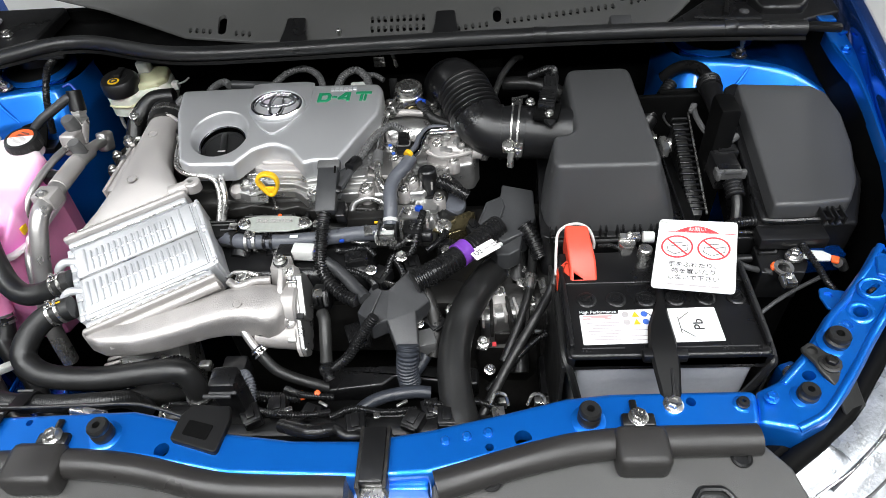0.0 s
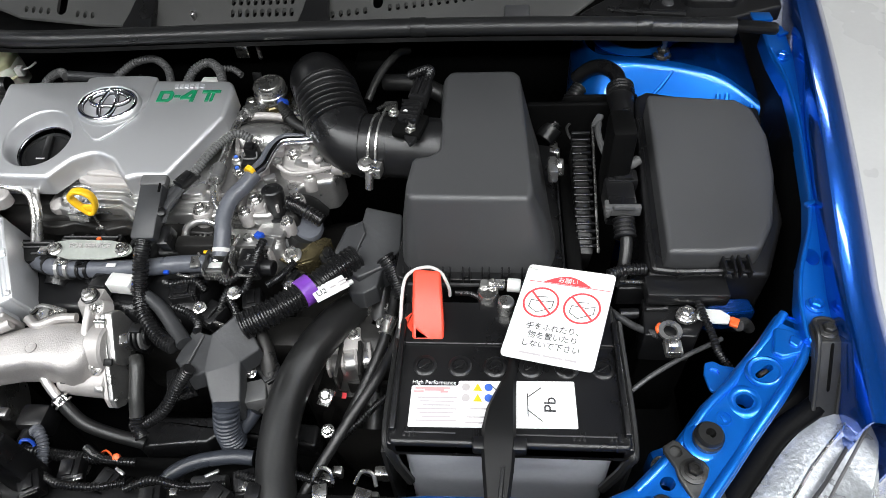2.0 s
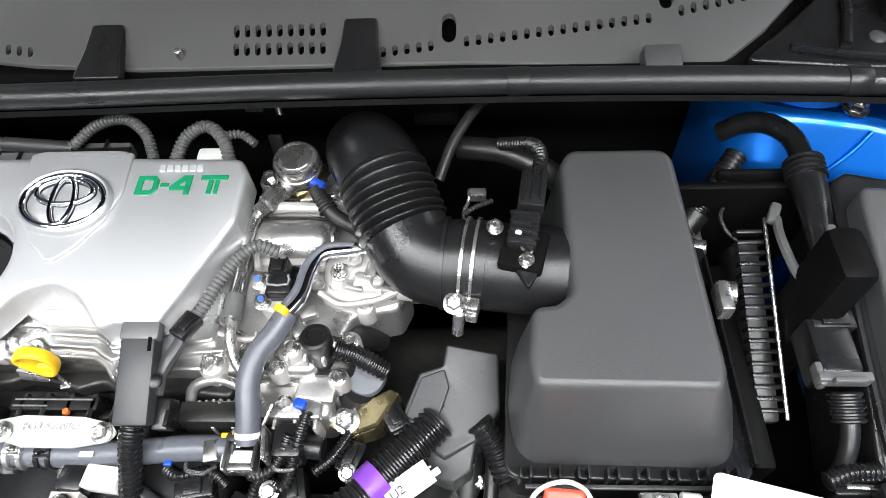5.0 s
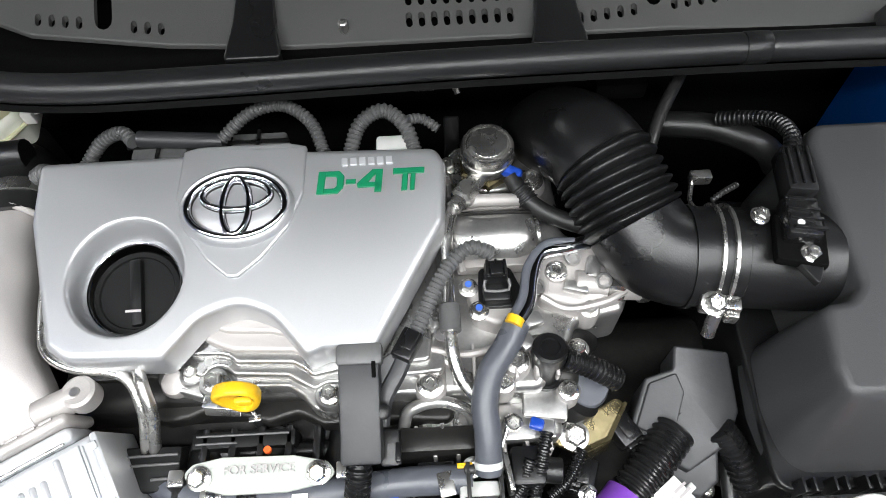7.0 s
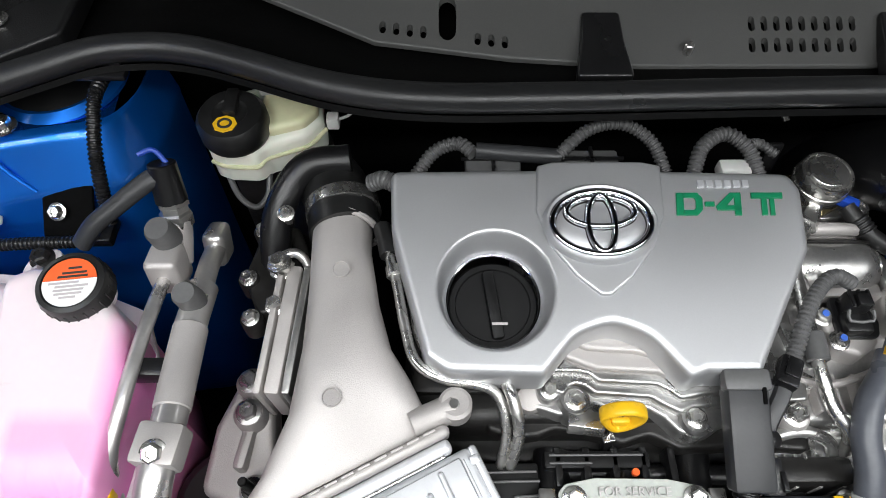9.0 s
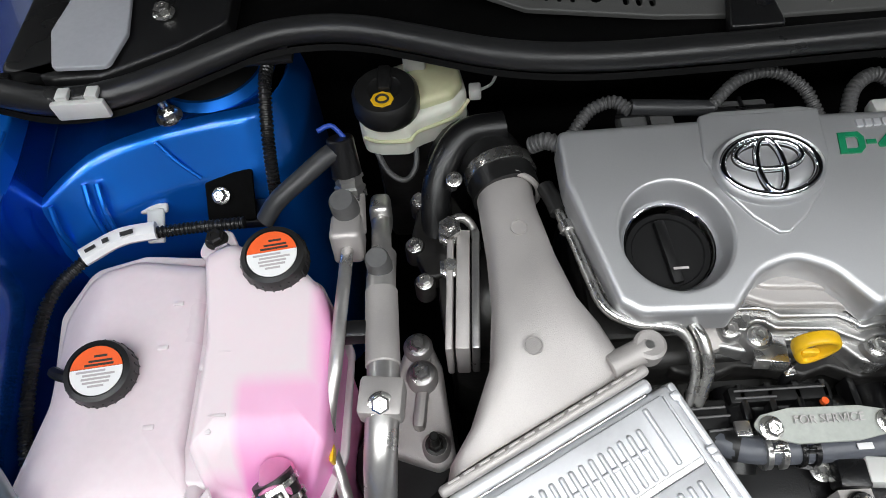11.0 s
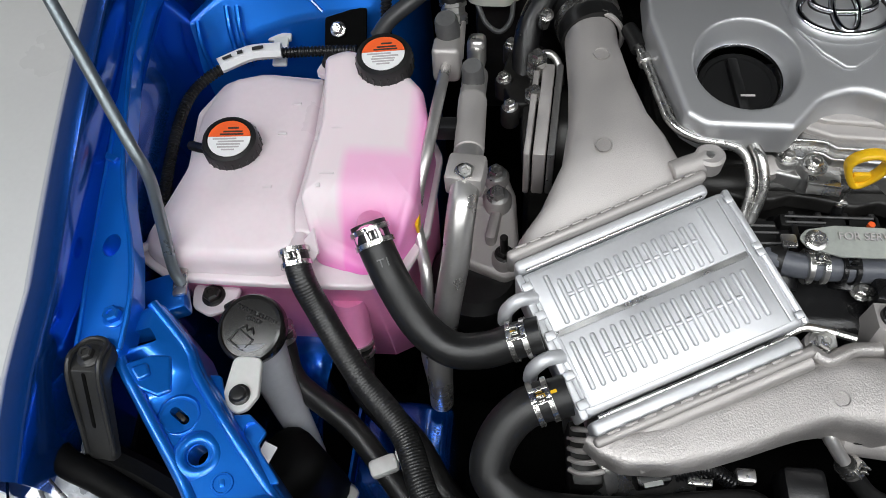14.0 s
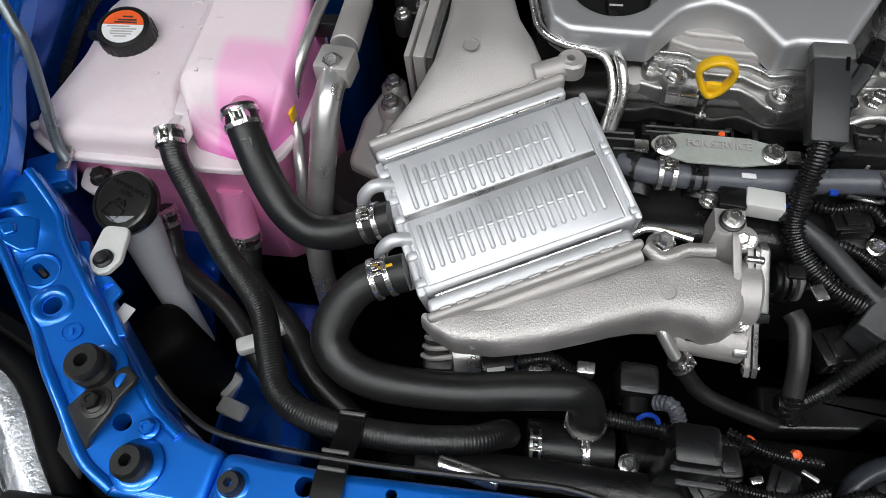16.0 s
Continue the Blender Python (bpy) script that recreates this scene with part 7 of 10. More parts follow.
part("upper_shell", chamber(rb, tank_top, 0.800, 0.016), TANKM, tk, "milky white pink upper shell", angle=60)
# second chamber, partly full of pink coolant
def lobe_top(x, y):
    return 0.857 + 0.10 * (y - 0.30) - 0.05 * max(0.0, x + 0.52) - 0.9 * max(0.0, 0.315 - y)
lb = [(-0.565, 0.282), (-0.520, 0.268), (-0.490, 0.285), (-0.474, 0.320), (-0.470, 0.40), (-0.480, 0.440), (-0.500, 0.462), (-0.560, 0.488), (-0.582, 0.478), (-0.572, 0.40), (-0.577, 0.318)]
rl = rounded(lb, [0.012, 0.02, 0.02, 0.02, 0.03, 0.02, 0.02, 0.02, 0.01, 0.03, 0.02], 5)
FLUID, fn, fl2, fp = nodes_of("polyethylene_with_coolant_behind")
ftc, fsep, fnz = fn.new("ShaderNodeTexCoord"), fn.new("ShaderNodeSeparateXYZ"), fn.new("ShaderNodeTexNoise")
fnz.inputs["Scale"].default_value = 18
fl2.new(ftc.outputs["Object"], fsep.inputs[0])
fl2.new(ftc.outputs["Object"], fnz.inputs["Vector"])
# the coolant stands against the front and outer side of this chamber
def ramp_node(src, lo, hi):
    r = fn.new("ShaderNodeMapRange")
    r.inputs[1].default_value, r.inputs[2].default_value, r.inputs[3].default_value, r.inputs[4].default_value = lo, hi, 0.0, 1.0
    fl2.new(src, r.inputs[0])
    return r.outputs[0]


def math_node(op, a, b):
    r = fn.new("ShaderNodeMath")
    r.operation = op
    fl2.new(a, r.inputs[0])
    fl2.new(b, r.inputs[1])
    return r.outputs[0]


front = math_node("MULTIPLY", ramp_node(fsep.outputs[1], 0.012, -0.002), ramp_node(fsep.outputs[0], 0.044, 0.053))
front = math_node("MULTIPLY", front, ramp_node(fsep.outputs[2], 0.345, 0.245))
fm_out = math_node("MAXIMUM", math_node("MAXIMUM", front, ramp_node(fsep.outputs[0], 0.098, 0.122)), ramp_node(fsep.outputs[2], 0.280, 0.240))
fmix = fn.new("ShaderNodeMix")
fmix.data_type = "RGBA"
fl2.new(fm_out, fmix.inputs[0])
fmix.inputs[6].default_value, fmix.inputs[7].default_value = (0.76, 0.66, 0.695, 1), (0.86, 0.20, 0.58, 1)
fl2.new(fmix.outputs[2], fp.inputs["Base Color"])
fp.inputs["Roughness"].default_value = 0.32
fp.inputs["Subsurface Weight"].default_value = 0.35
fp.inputs["Subsurface Radius"].default_value = (0.02, 0.014, 0.016)
fp.inputs["Subsurface Scale"].default_value = 0.6
part("side_chamber", chamber(rl, lobe_top, 0.800, 0.012), FLUID, tk, "pale chamber showing bright pink coolant", angle=60)
part("web", slab(rounded([(-0.598, 0.300), (-0.562, 0.295), (-0.566, 0.40), (-0.574, 0.478), (-0.600, 0.496), (-0.594, 0.40)], 0.004), lambda x, y: tank_top(x, y) - 0.006, 0.030, 0.004), TANKM, tk)
for yy in (0.330, 0.378, 0.425):
    part("moulded_step", box((-0.5655, yy, lobe_top(-0.56, yy) - 0.004), (0.014, 0.006, 0.005), 0.002), TANKM, tk)
    part("moulded_line", tube([V(-0.572, yy + 0.010, lobe_top(-0.57, yy) - 0.008), V(-0.560, yy + 0.010, lobe_top(-0.56, yy) - 0.0002), V(-0.548, yy + 0.010, lobe_top(-0.55, yy) + 0.0002)], 0.0012, 6), TANKM, tk)
part("gusset", sheet([[V(-0.560, 0.292, 0.846), V(-0.572, 0.286, 0.832), V(-0.582, 0.280, 0.815)], [V(-0.556, 0.276, 0.832), V(-0.566, 0.270, 0.820), V(-0.575, 0.266, 0.808)]], 0.0018), TANKM, tk, "thin moulded gusset")
for px, py in ((-0.615, 0.453), (-0.620, 0.411), (-0.617, 0.343)):
    part("moulding_nub", box((px, py, tank_top(px, py) + 0.0002), (0.009, 0.004, 0.002), 0.0008), TANKM, tk)
# seam flange and pink lower half
sm = rounded([(-0.739, 0.281), (-0.700, 0.260), (-0.60, 0.259), (-0.515, 0.261), (-0.484, 0.279), (-0.468, 0.32), (-0.465, 0.41), (-0.497, 0.478), (-0.575, 0.510), (-0.667, 0.520), (-0.714, 0.507), (-0.733, 0.460), (-0.718, 0.367)], 0.02, 5)
part("seam_flange", slab(sm, 0.804, 0.007, 0.002), TANKM, tk)
lw = inset(sm, 0.008)
part("lower_shell", loft([[V(p.x, p.y, z) for p in inset(lw, g)] for g, z in ((0.02, 0.60), (0.008, 0.615), (0.004, 0.70), (0.0, 0.799))]), PINK, tk, "pink lower half full of coolant")
part("mount_ear", slab(rounded([(-0.690, 0.272), (-0.684, 0.246), (-0.666, 0.238), (-0.648, 0.246), (-0.640, 0.272)], 0.01), 0.776, 0.004, 0.001), TANKM, tk)
part("mount_bolt", hexhead((-0.666, 0.258, 0.776), r=0.0075), DARKMETAL, tk, "dark mounting bolt")
part("mount_ear", slab(rounded([(-0.612, 0.505), (-0.604, 0.532), (-0.583, 0.535), (-0.566, 0.500)], 0.01), 0.818, 0.006, 0.0015), TANKM, tk)
part("ear_gusset", sheet([[V(-0.594, 0.508, 0.818), V(-0.586, 0.500, 0.840)], [V(-0.570, 0.505, 0.818), V(-0.566, 0.490, 0.862)]], 0.002), TANKM, tk)
part("mount_bolt", hexhead((-0.595, 0.523, 0.818), r=0.0075), DARKMETAL, tk, "dark mounting bolt")
part("spout", rod((-0.578, 0.296, 0.822), (-0.573, 0.272, 0.832), 0.0085, 0.0085, 16), TANKM, tk)
part("spout", rod((-0.513, 0.305, 0.838), (-0.508, 0.280, 0.852), 0.0125, 0.0125, 18), PINK, tk)
part("lower_outlet", tube([(-0.545, 0.275, 0.755), (-0.544, 0.262, 0.725), (-0.543, 0.252, 0.700)], 0.016, 14), PINK, tk)
part("side_pip", rod((-0.722, 0.290, 0.812), (-0.730, 0.284, 0.812), 0.004), TANKM, tk)
part("stand", box((-0.60, 0.39, 0.455), (0.12, 0.12, 0.30), 0.01), SHROUD, tk, "dull black stand")


def tank_cap(x, y, z, axis, r=0.0265):
    c = thing("tank_cap", (x, y, z - 0.03), "black ribbed cap with orange and white warning label", "cap", "tank caps")
    ax_ = Vector(axis).normalized()
    b = V(x, y, z) - ax_ * 0.022
    part("neck", lathe([(r * 0.8, -0.012), (r * 0.8, 0.004)], b, ax_, 28), TANKM, c)
    part("cap_body", lathe([(r * 0.9, 0), (r, 0.002), (r, 0.017), (r * 0.94, 0.021), (r * 0.80, 0.022), (r * 0.78, 0.0205), (0, 0.0205)], b, ax_, 40), RUBBER, c)
    for k in range(24):
        X, Y, _ = frame_of(ax_)
        a = math.tau * k / 24
        p = b + (X * math.cos(a) + Y * math.sin(a)) * r
        part("grip", rod(p + ax_ * 0.003, p + ax_ * 0.016, 0.0009, n=6, bev=0.0003), RUBBER, c)
    m = on_plane(b + ax_ * 0.0212, (1, 0.12, 0), ax_)
    rl_ = r * 0.75
    def half(a0, a1, n=20):
        return [Vector((rl_ * math.cos(a0 + (a1 - a0) * k / n), rl_ * math.sin(a0 + (a1 - a0) * k / n))) for k in range(n + 1)]
    for nm, a0, a1, mt in (("orange_field", 0.12, math.pi - 0.12, ORANGE), ("white_field", math.pi - 0.10, math.tau + 0.10, WHITE)):
        d = slab(half(a0, a1), 0.0006, 0.0008, 0.0001, seg=1)
        d.transform(m)
        part(nm, d, mt, c)
    part("white_print", bars([(-0.004, -0.0005, 0.022), (0.002, -0.0035, 0.024), (0, -0.0065, 0.022), (0.0, -0.0095, 0.020), (0, -0.0125, 0.012)], m @ Matrix.Translation((0, 0.0, 0.0007)), 0.0017), FAINT, c)
    part("black_print", bars([(0.002, 0.0045, 0.022), (0.003, 0.0075, 0.018), (0.003, 0.0115, 0.010)], m @ Matrix.Translation((0, 0.0, 0.0007)), 0.0018), INK, c)
    return c


tank_cap(-0.518, 0.459, 0.888, (0.02, -0.10, 1))
tank_cap(-0.660, 0.386, 0.850, (0.10, -0.12, 1))
ov = thing("overflow_strap", (-0.69, 0.385, 0.82), "black strap of the tank cap", "strap")
part("strap", tube([(-0.684, 0.388, 0.828), (-0.700, 0.392, 0.828), (-0.712, 0.398, 0.824)], 0.005, 8), RUBBER, ov)

# washer filler
ws = thing("washer_filler", (-0.605, 0.2, 0.60), "washer fluid filler neck with black snap cap", "filler neck")
part("neck", tube([(-0.607, 0.216, 0.800), (-0.604, 0.205, 0.77), (-0.600, 0.19, 0.73), (-0.59, 0.17, 0.68), (-0.588, 0.160, 0.62)], 0.022, 20, r_end=0.011), BATCASE, ws, "translucent grey neck")
capb = V(-0.608, 0.215, 0.806)
capm = on_plane(capb + V(-0.0003, -0.0018, 0.0060), (0.94, -0.34, 0), (-0.06, -0.29, 1))
wc = part("snap_cap", lathe([(0.0285, -0.010), (0.0295, -0.008), (0.0295, 0.002), (0.028, 0.0045), (0.0255, 0.005), (0.025, 0.0035), (0, 0.0045)], capb, (-0.06, -0.29, 1), 36), GLOSSCAP, ws, "glossy black cap with moulded words")
part("hinge_tab", box((-0.632, 0.236, 0.800), (0.014, 0.010, 0.012), 0.003, rz=40), PLASTIC, wc)
text_mesh("WASHER FLUID\nONLY", 0.0056, capm @ Matrix.Translation((0.001, 0.010, -0.0012)), PLASTIC, wc, depth=0.0005)
sq = tube([V(-0.012, -0.016, 0), V(0.004, -0.019, 0), V(0.008, -0.008, 0), V(-0.008, -0.004, 0)], 0.0007, 6, 1, True)
sq = join(sq, tube([V(-0.006, -0.003, 0), V(-0.003, 0.001, 0), V(0.0, -0.003, 0), V(0.003, 0.001, 0), V(0.006, -0.004, 0)], 0.0007, 6, 2))
sq.transform(capm @ Matrix.Translation((0, 0, -0.0008)))
part("moulded_sign", sq, PLASTIC, wc)
part("ear", slab(rounded([(-0.616, 0.190), (-0.6165, 0.158), (-0.610, 0.146), (-0.602, 0.1425), (-0.594, 0.146), (-0.5875, 0.158), (-0.592, 0.190)], 0.007), 0.8065, 0.005, 0.0015), NYLON, ws, "white ear")
part("ear_bolt", lathe([(0.0085, 0), (0.0085, 0.002), (0.0065, 0.003), (0.0055, 0.0055), (0.004, 0.006), (0, 0.006)], (-0.602, 0.157, 0.8065)), RUBBER, ws)
wr = thing("washer_reservoir", (-0.56, 0.14, 0.45), "black and pale plastic washer reservoir deep in the corner", "reservoir")
part("tank", box((-0.590, 0.118, 0.62), (0.060, 0.085, 0.22), 0.02, rz=-40, seg=3), SHROUD, wr)
part("tag", box((-0.5765, 0.1165, 0.789), (0.011, 0.018, 0.001), 0.0003, rz=-18, ry=20), WHITE, wr, "white label")
part("pump", join(box((-0.553, 0.122, 0.575), (0.024, 0.030, 0.07), 0.008, rz=-30), box((-0.540, 0.096, 0.600), (0.032, 0.018, 0.020), 0.003, rz=-15)), NYLON, wr, "white pump")
part("leg", box((-0.585, 0.125, 0.41), (0.04, 0.04, 0.21), 0.006), SHROUD, wr)
bw = thing("body_pressing", (-0.52, 0.2, 0.40), "blue painted front side member deep in the corner", "body panel")
# the deep corner's shade is mixed into the darkened blue
part("side_member", box((-0.50, 0.11, 0.545), (0.10, 0.24, 0.12), 0.012, seg=3), BLUE_SHADED, bw)
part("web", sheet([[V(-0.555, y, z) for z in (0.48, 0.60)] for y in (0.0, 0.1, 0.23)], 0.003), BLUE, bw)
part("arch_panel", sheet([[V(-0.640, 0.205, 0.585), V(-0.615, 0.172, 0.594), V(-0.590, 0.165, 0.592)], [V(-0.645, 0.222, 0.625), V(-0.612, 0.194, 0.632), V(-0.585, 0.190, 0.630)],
                         [V(-0.645, 0.245, 0.655), V(-0.608, 0.230, 0.658), V(-0.580, 0.228, 0.655)], [V(-0.645, 0.285, 0.660), V(-0.605, 0.290, 0.662), V(-0.575, 0.288, 0.660)]], 0.004), BLUE_SHADED, bw)
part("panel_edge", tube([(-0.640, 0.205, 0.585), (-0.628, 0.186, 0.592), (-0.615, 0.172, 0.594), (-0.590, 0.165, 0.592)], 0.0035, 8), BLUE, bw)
part("panel_stay", box((-0.60, 0.225, 0.58), (0.03, 0.03, 0.14), 0.006), BLUE_SHADED, bw)
part("leg", box((-0.50, 0.12, 0.40), (0.06, 0.10, 0.19), 0.006), SHROUD, bw)
bw2 = thing("body_pressing", (0.55, 0.2, 0.40), "side member blackened for shade, with a blue bracket beside the battery", "body panel")
# black instead of body blue: shade beside the battery, painted on
part("side_member", box((0.595, 0.24, 0.545), (0.10, 0.50, 0.12), 0.012, seg=3), SHROUD, bw2)
part("leg", box((0.595, 0.24, 0.40), (0.06, 0.10, 0.19), 0.006), SHROUD, bw2)
part("bracket", box((0.580, 0.100, 0.715), (0.026, 0.036, 0.05), 0.006, rz=20), BLUE, bw2)
part("nut", hexhead((0.572, 0.088, 0.752), r=0.009), STEEL, bw2)


def hose(name, pts, r, label, group="coolant hoses", clamps=(), mat=None, n=18, braid=False):
    h = thing(name, pts[-1], label, "hose", group)
    part("hose", ribbed(pts, r, 0.0026, 0.00022, n) if braid else tube(pts, r, n, 8), mat or RUBBER, h)
    for c, a, rr_ in clamps:
        part("spring_clamp", clampband(c, a, rr_), STEEL, h, "bright spring clamp")
    return h


h1 = hose("coolant_hose", [(-0.513, 0.296, 0.850), (-0.5037, 0.278, 0.838), (-0.4859, 0.251, 0.820), (-0.464, 0.2263, 0.803), (-0.4383, 0.2120, 0.795), (-0.4106, 0.2125, 0.796), (-0.3856, 0.2190, 0.804), (-0.366, 0.2235, 0.809)], 0.0152, "thick black rubber coolant hose from tank to charge cooler", clamps=(((-0.5080, 0.2865, 0.8445), (0.45, -0.85, -0.55), 0.0154), ((-0.3830, 0.2195, 0.8045), (1, 0.24, 0.28), 0.0154)))
for c_, r_ in ((V(-0.386, 0.2205, 0.8185), 20), (V(-0.362, 0.1695, 0.8225), 24)):
    part("paint_mark", box(c_, (0.016, 0.0026, 0.0012), 0.0004, rz=r_), YELLOW, h1, "yellow paint mark")
text_mesh("T1", 0.010, on_plane(V(-0.4945, 0.2620, 0.8450), (0.9, 0.35, 0.1), (0.15, -0.45, 0.90)), GREYLOOM, h1, depth=0.0012)
hose("coolant_hose", [(-0.345, 0.175, 0.808), (-0.378, 0.163, 0.803), (-0.398, 0.140, 0.790), (-0.400, 0.116, 0.775), (-0.368, 0.099, 0.762), (-0.302, 0.100, 0.752), (-0.235, 0.110, 0.750), (-0.200, 0.115, 0.742), (-0.188, 0.108, 0.715), (-0.186, 0.100, 0.68)], 0.0158, "thick black rubber coolant hose looping below the charge cooler", clamps=(((-0.364, 0.169, 0.806), (-1, -0.4, -0.2), 0.0160), ((-0.187, 0.103, 0.695), (0, 0.2, 1), 0.0160)))
hose("coolant_hose", [(-0.576, 0.274, 0.832), (-0.568, 0.255, 0.820), (-0.553, 0.235, 0.800), (-0.519, 0.193, 0.775), (-0.476, 0.150, 0.762), (-0.455, 0.108, 0.760), (-0.438, 0.078, 0.760), (-0.402, 0.060, 0.765), (-0.337, 0.055, 0.765), (-0.283, 0.061, 0.760), (-0.258, 0.074, 0.742), (-0.252, 0.085, 0.70)], 0.0115, "braided black hose running along the front rail", braid=True, clamps=(((-0.575, 0.271, 0.831), (0.3, -0.9, -0.4), 0.0117),))
hose("coolant_hose", [(-0.606, 0.242, 0.755), (-0.604, 0.230, 0.732), (-0.592, 0.204, 0.712), (-0.540, 0.172, 0.700), (-0.510, 0.145, 0.692), (-0.475, 0.11, 0.685), (-0.442, 0.085, 0.675), (-0.40, 0.07, 0.65)], 0.011, "black rubber hose under the tank", clamps=(((-0.605, 0.238, 0.748), (0.1, -0.5, -1), 0.0112),))
hose("coolant_hose", [(-0.543, 0.253, 0.705), (-0.541, 0.238, 0.685), (-0.535, 0.215, 0.668), (-0.482, 0.170, 0.650), (-0.45, 0.13, 0.64), (-0.41, 0.10, 0.62)], 0.0145, "black rubber hose from the tank's foot", clamps=(((-0.542, 0.250, 0.700), (0, -0.5, -1), 0.0147),))
cl_ = thing("hose_clip", (-0.50, 0.14, 0.68), "white nylon clip joining two hoses", "clip")
part("clip_body", join(box((-0.498, 0.134, 0.706), (0.026, 0.016, 0.014), 0.004, rz=25), box((-0.477, 0.146, 0.714), (0.022, 0.011, 0.012), 0.003, rz=30)), NYLON, cl_)
hk = thing("hose_bracket", (-0.37, 0.04, 0.74), "black bracket holding a hose to the blue rail", "bracket")
part("strap", sheet([[V(-0.3695 + u_ * w_, y, z - 0.002 * abs(u_) * 2) for u_ in (-0.5, -0.35, 0.35, 0.5)] for y, z, w_ in ((0.076, 0.750, 0.018), (0.070, 0.772, 0.018), (0.058, 0.781, 0.019), (0.046, 0.784, 0.019), (0.036, 0.790, 0.020), (0.026, 0.803, 0.021), (0.012, 0.808, 0.022), (-0.002, 0.808, 0.022), (-0.010, 0.806, 0.016), (-0.014, 0.803, 0.008))], 0.003), GLOSSBLACK, hk)
part("saddle", lathe([(0.0120, -0.010), (0.0138, -0.010), (0.0138, 0.010), (0.0120, 0.010)], (-0.37, 0.057, 0.765), (1, 0.05, 0), 20), PLASTIC, hk)
for yy in (0.018, 0.030, 0.064):
    part("rib", box((-0.3695, yy, 0.806 if yy < 0.05 else 0.781), (0.020, 0.003, 0.003), 0.001), GREYLOOM, hk)
# pipes of the charge cooler ends
for w_ in (0.034, 0.086):
    nz = thing("cooler_nipple", tuple(ic(-0.01, w_, -0.02)), "bent aluminium nipple with spring clip on the cooler", "pipe", "cooler nipples")
    part("nipple", tube([ic(0.004, w_ - 0.010, -0.004), ic(-0.010, w_ - 0.012, 0.002), ic(-0.022, w_ - 0.010, -0.006), ic(-0.026, w_ - 0.006, -0.022)], 0.006, 12), SHEET, nz)
    part("stub", tube([ic(0.006, w_ + 0.014, -0.018), ic(-0.012, w_ + 0.014, -0.018)], 0.0135, 18), SHEET, nz)
    part("mark", box(ic(-0.021, w_ + 0.014, 0.000), (0.004, 0.016, 0.002), 0.0005, rz=-20), YELLOW, nz, "yellow paint mark")

# ---- air conditioning pipes and bracket ----
ac = thing("refrigerant_pipes", (-0.45, 0.4, 0.60), "aluminium refrigerant pipes with service ports", "pipes")
part("thick_pipe", tube([(-0.4365, 0.480, 0.842), (-0.4365, 0.430, 0.850), (-0.434, 0.380, 0.853), (-0.434, 0.338, 0.856), (-0.4365, 0.308, 0.846), (-0.441, 0.284, 0.812), (-0.450, 0.262, 0.762), (-0.458, 0.235, 0.70), (-0.462, 0.225, 0.62)], 0.0125, 18), PIPE, ac)
part("flat_end", box((-0.4400, 0.536, 0.822), (0.019, 0.030, 0.034), 0.006, rx=-25, seg=3), PIPE, ac)
part("neck_pipe", tube([(-0.440, 0.536, 0.822), (-0.438, 0.505, 0.836), (-0.4365, 0.470, 0.844), (-0.4365, 0.440, 0.849)], 0.0088, 14), PIPE, ac)
part("sleeve", rod((-0.4360, 0.440, 0.849), (-0.434, 0.372, 0.854), 0.0135), CAST, ac)
part("joint_block", box((-0.434, 0.345, 0.857), (0.033, 0.030, 0.024), 0.004, rz=-6), CAST, ac)
part("joint_bolt", hexhead((-0.434, 0.338, 0.867), (0.1, -0.35, 1), 0.0065), STEEL, ac)
part("port", lathe([(0.0105, 0), (0.0108, 0.006), (0.0100, 0.022), (0.0085, 0.025), (0, 0.025)], (-0.4365, 0.461, 0.852), (0, -0.2, 1), 24), GREYLOOM, ac, "grey port cap")
part("port_nut", lathe([(0.0115, 0), (0.0115, 0.008), (0.0095, 0.010), (0, 0.010)], (-0.4365, 0.463, 0.844), (0, -0.2, 1), 6), STEEL, ac)
part("thin_pipe", tube([(-0.465, 0.490, 0.850), (-0.465, 0.455, 0.858), (-0.467, 0.415, 0.860), (-0.470, 0.375, 0.856), (-0.476, 0.345, 0.842), (-0.480, 0.328, 0.815), (-0.475, 0.308, 0.80), (-0.468, 0.282, 0.790), (-0.468, 0.262, 0.755), (-0.474, 0.25, 0.70), (-0.474, 0.245, 0.62)], 0.0056, 14), PIPE, ac)
part("port_block", box((-0.465, 0.494, 0.850), (0.027, 0.030, 0.036), 0.005, rx=-12, seg=3), CAST, ac)
part("port", lathe([(0.0118, 0), (0.0122, 0.006), (0.0112, 0.020), (0.0095, 0.0235), (0, 0.0235)], (-0.4645, 0.513, 0.864), (-0.03, -0.2, 1), 26), GREYLOOM, ac, "grey port cap")
part("port_nut", lathe([(0.0125, -0.010), (0.0125, 0.0), (0.0105, 0.002), (0, 0.002)], (-0.4645, 0.514, 0.862), (-0.03, -0.2, 1), 6), STEEL, ac)
part("sensor_nut", lathe([(0.0140, 0), (0.0140, 0.010), (0.0118, 0.012), (0.0118, 0.017), (0.0135, 0.018), (0.0135, 0.022), (0, 0.022)], (-0.461, 0.530, 0.862), (-0.03, 0.45, 0.85), 6), STEEL, ac)
part("sensor_stalk", rod((-0.463, 0.505, 0.840), (-0.461, 0.532, 0.866), 0.0125), CAST, ac)
part("pressure_sensor", rod((-0.462, 0.540, 0.880), (-0.464, 0.556, 0.910), 0.0130, 0.0115), PLASTIC, ac, "black pressure sensor plug")
part("sensor_wire", tube([(-0.460, 0.557, 0.908), (-0.470, 0.564, 0.916), (-0.482, 0.561, 0.914)], 0.0022, 8), BLUEPLUG, ac, "blue wire")
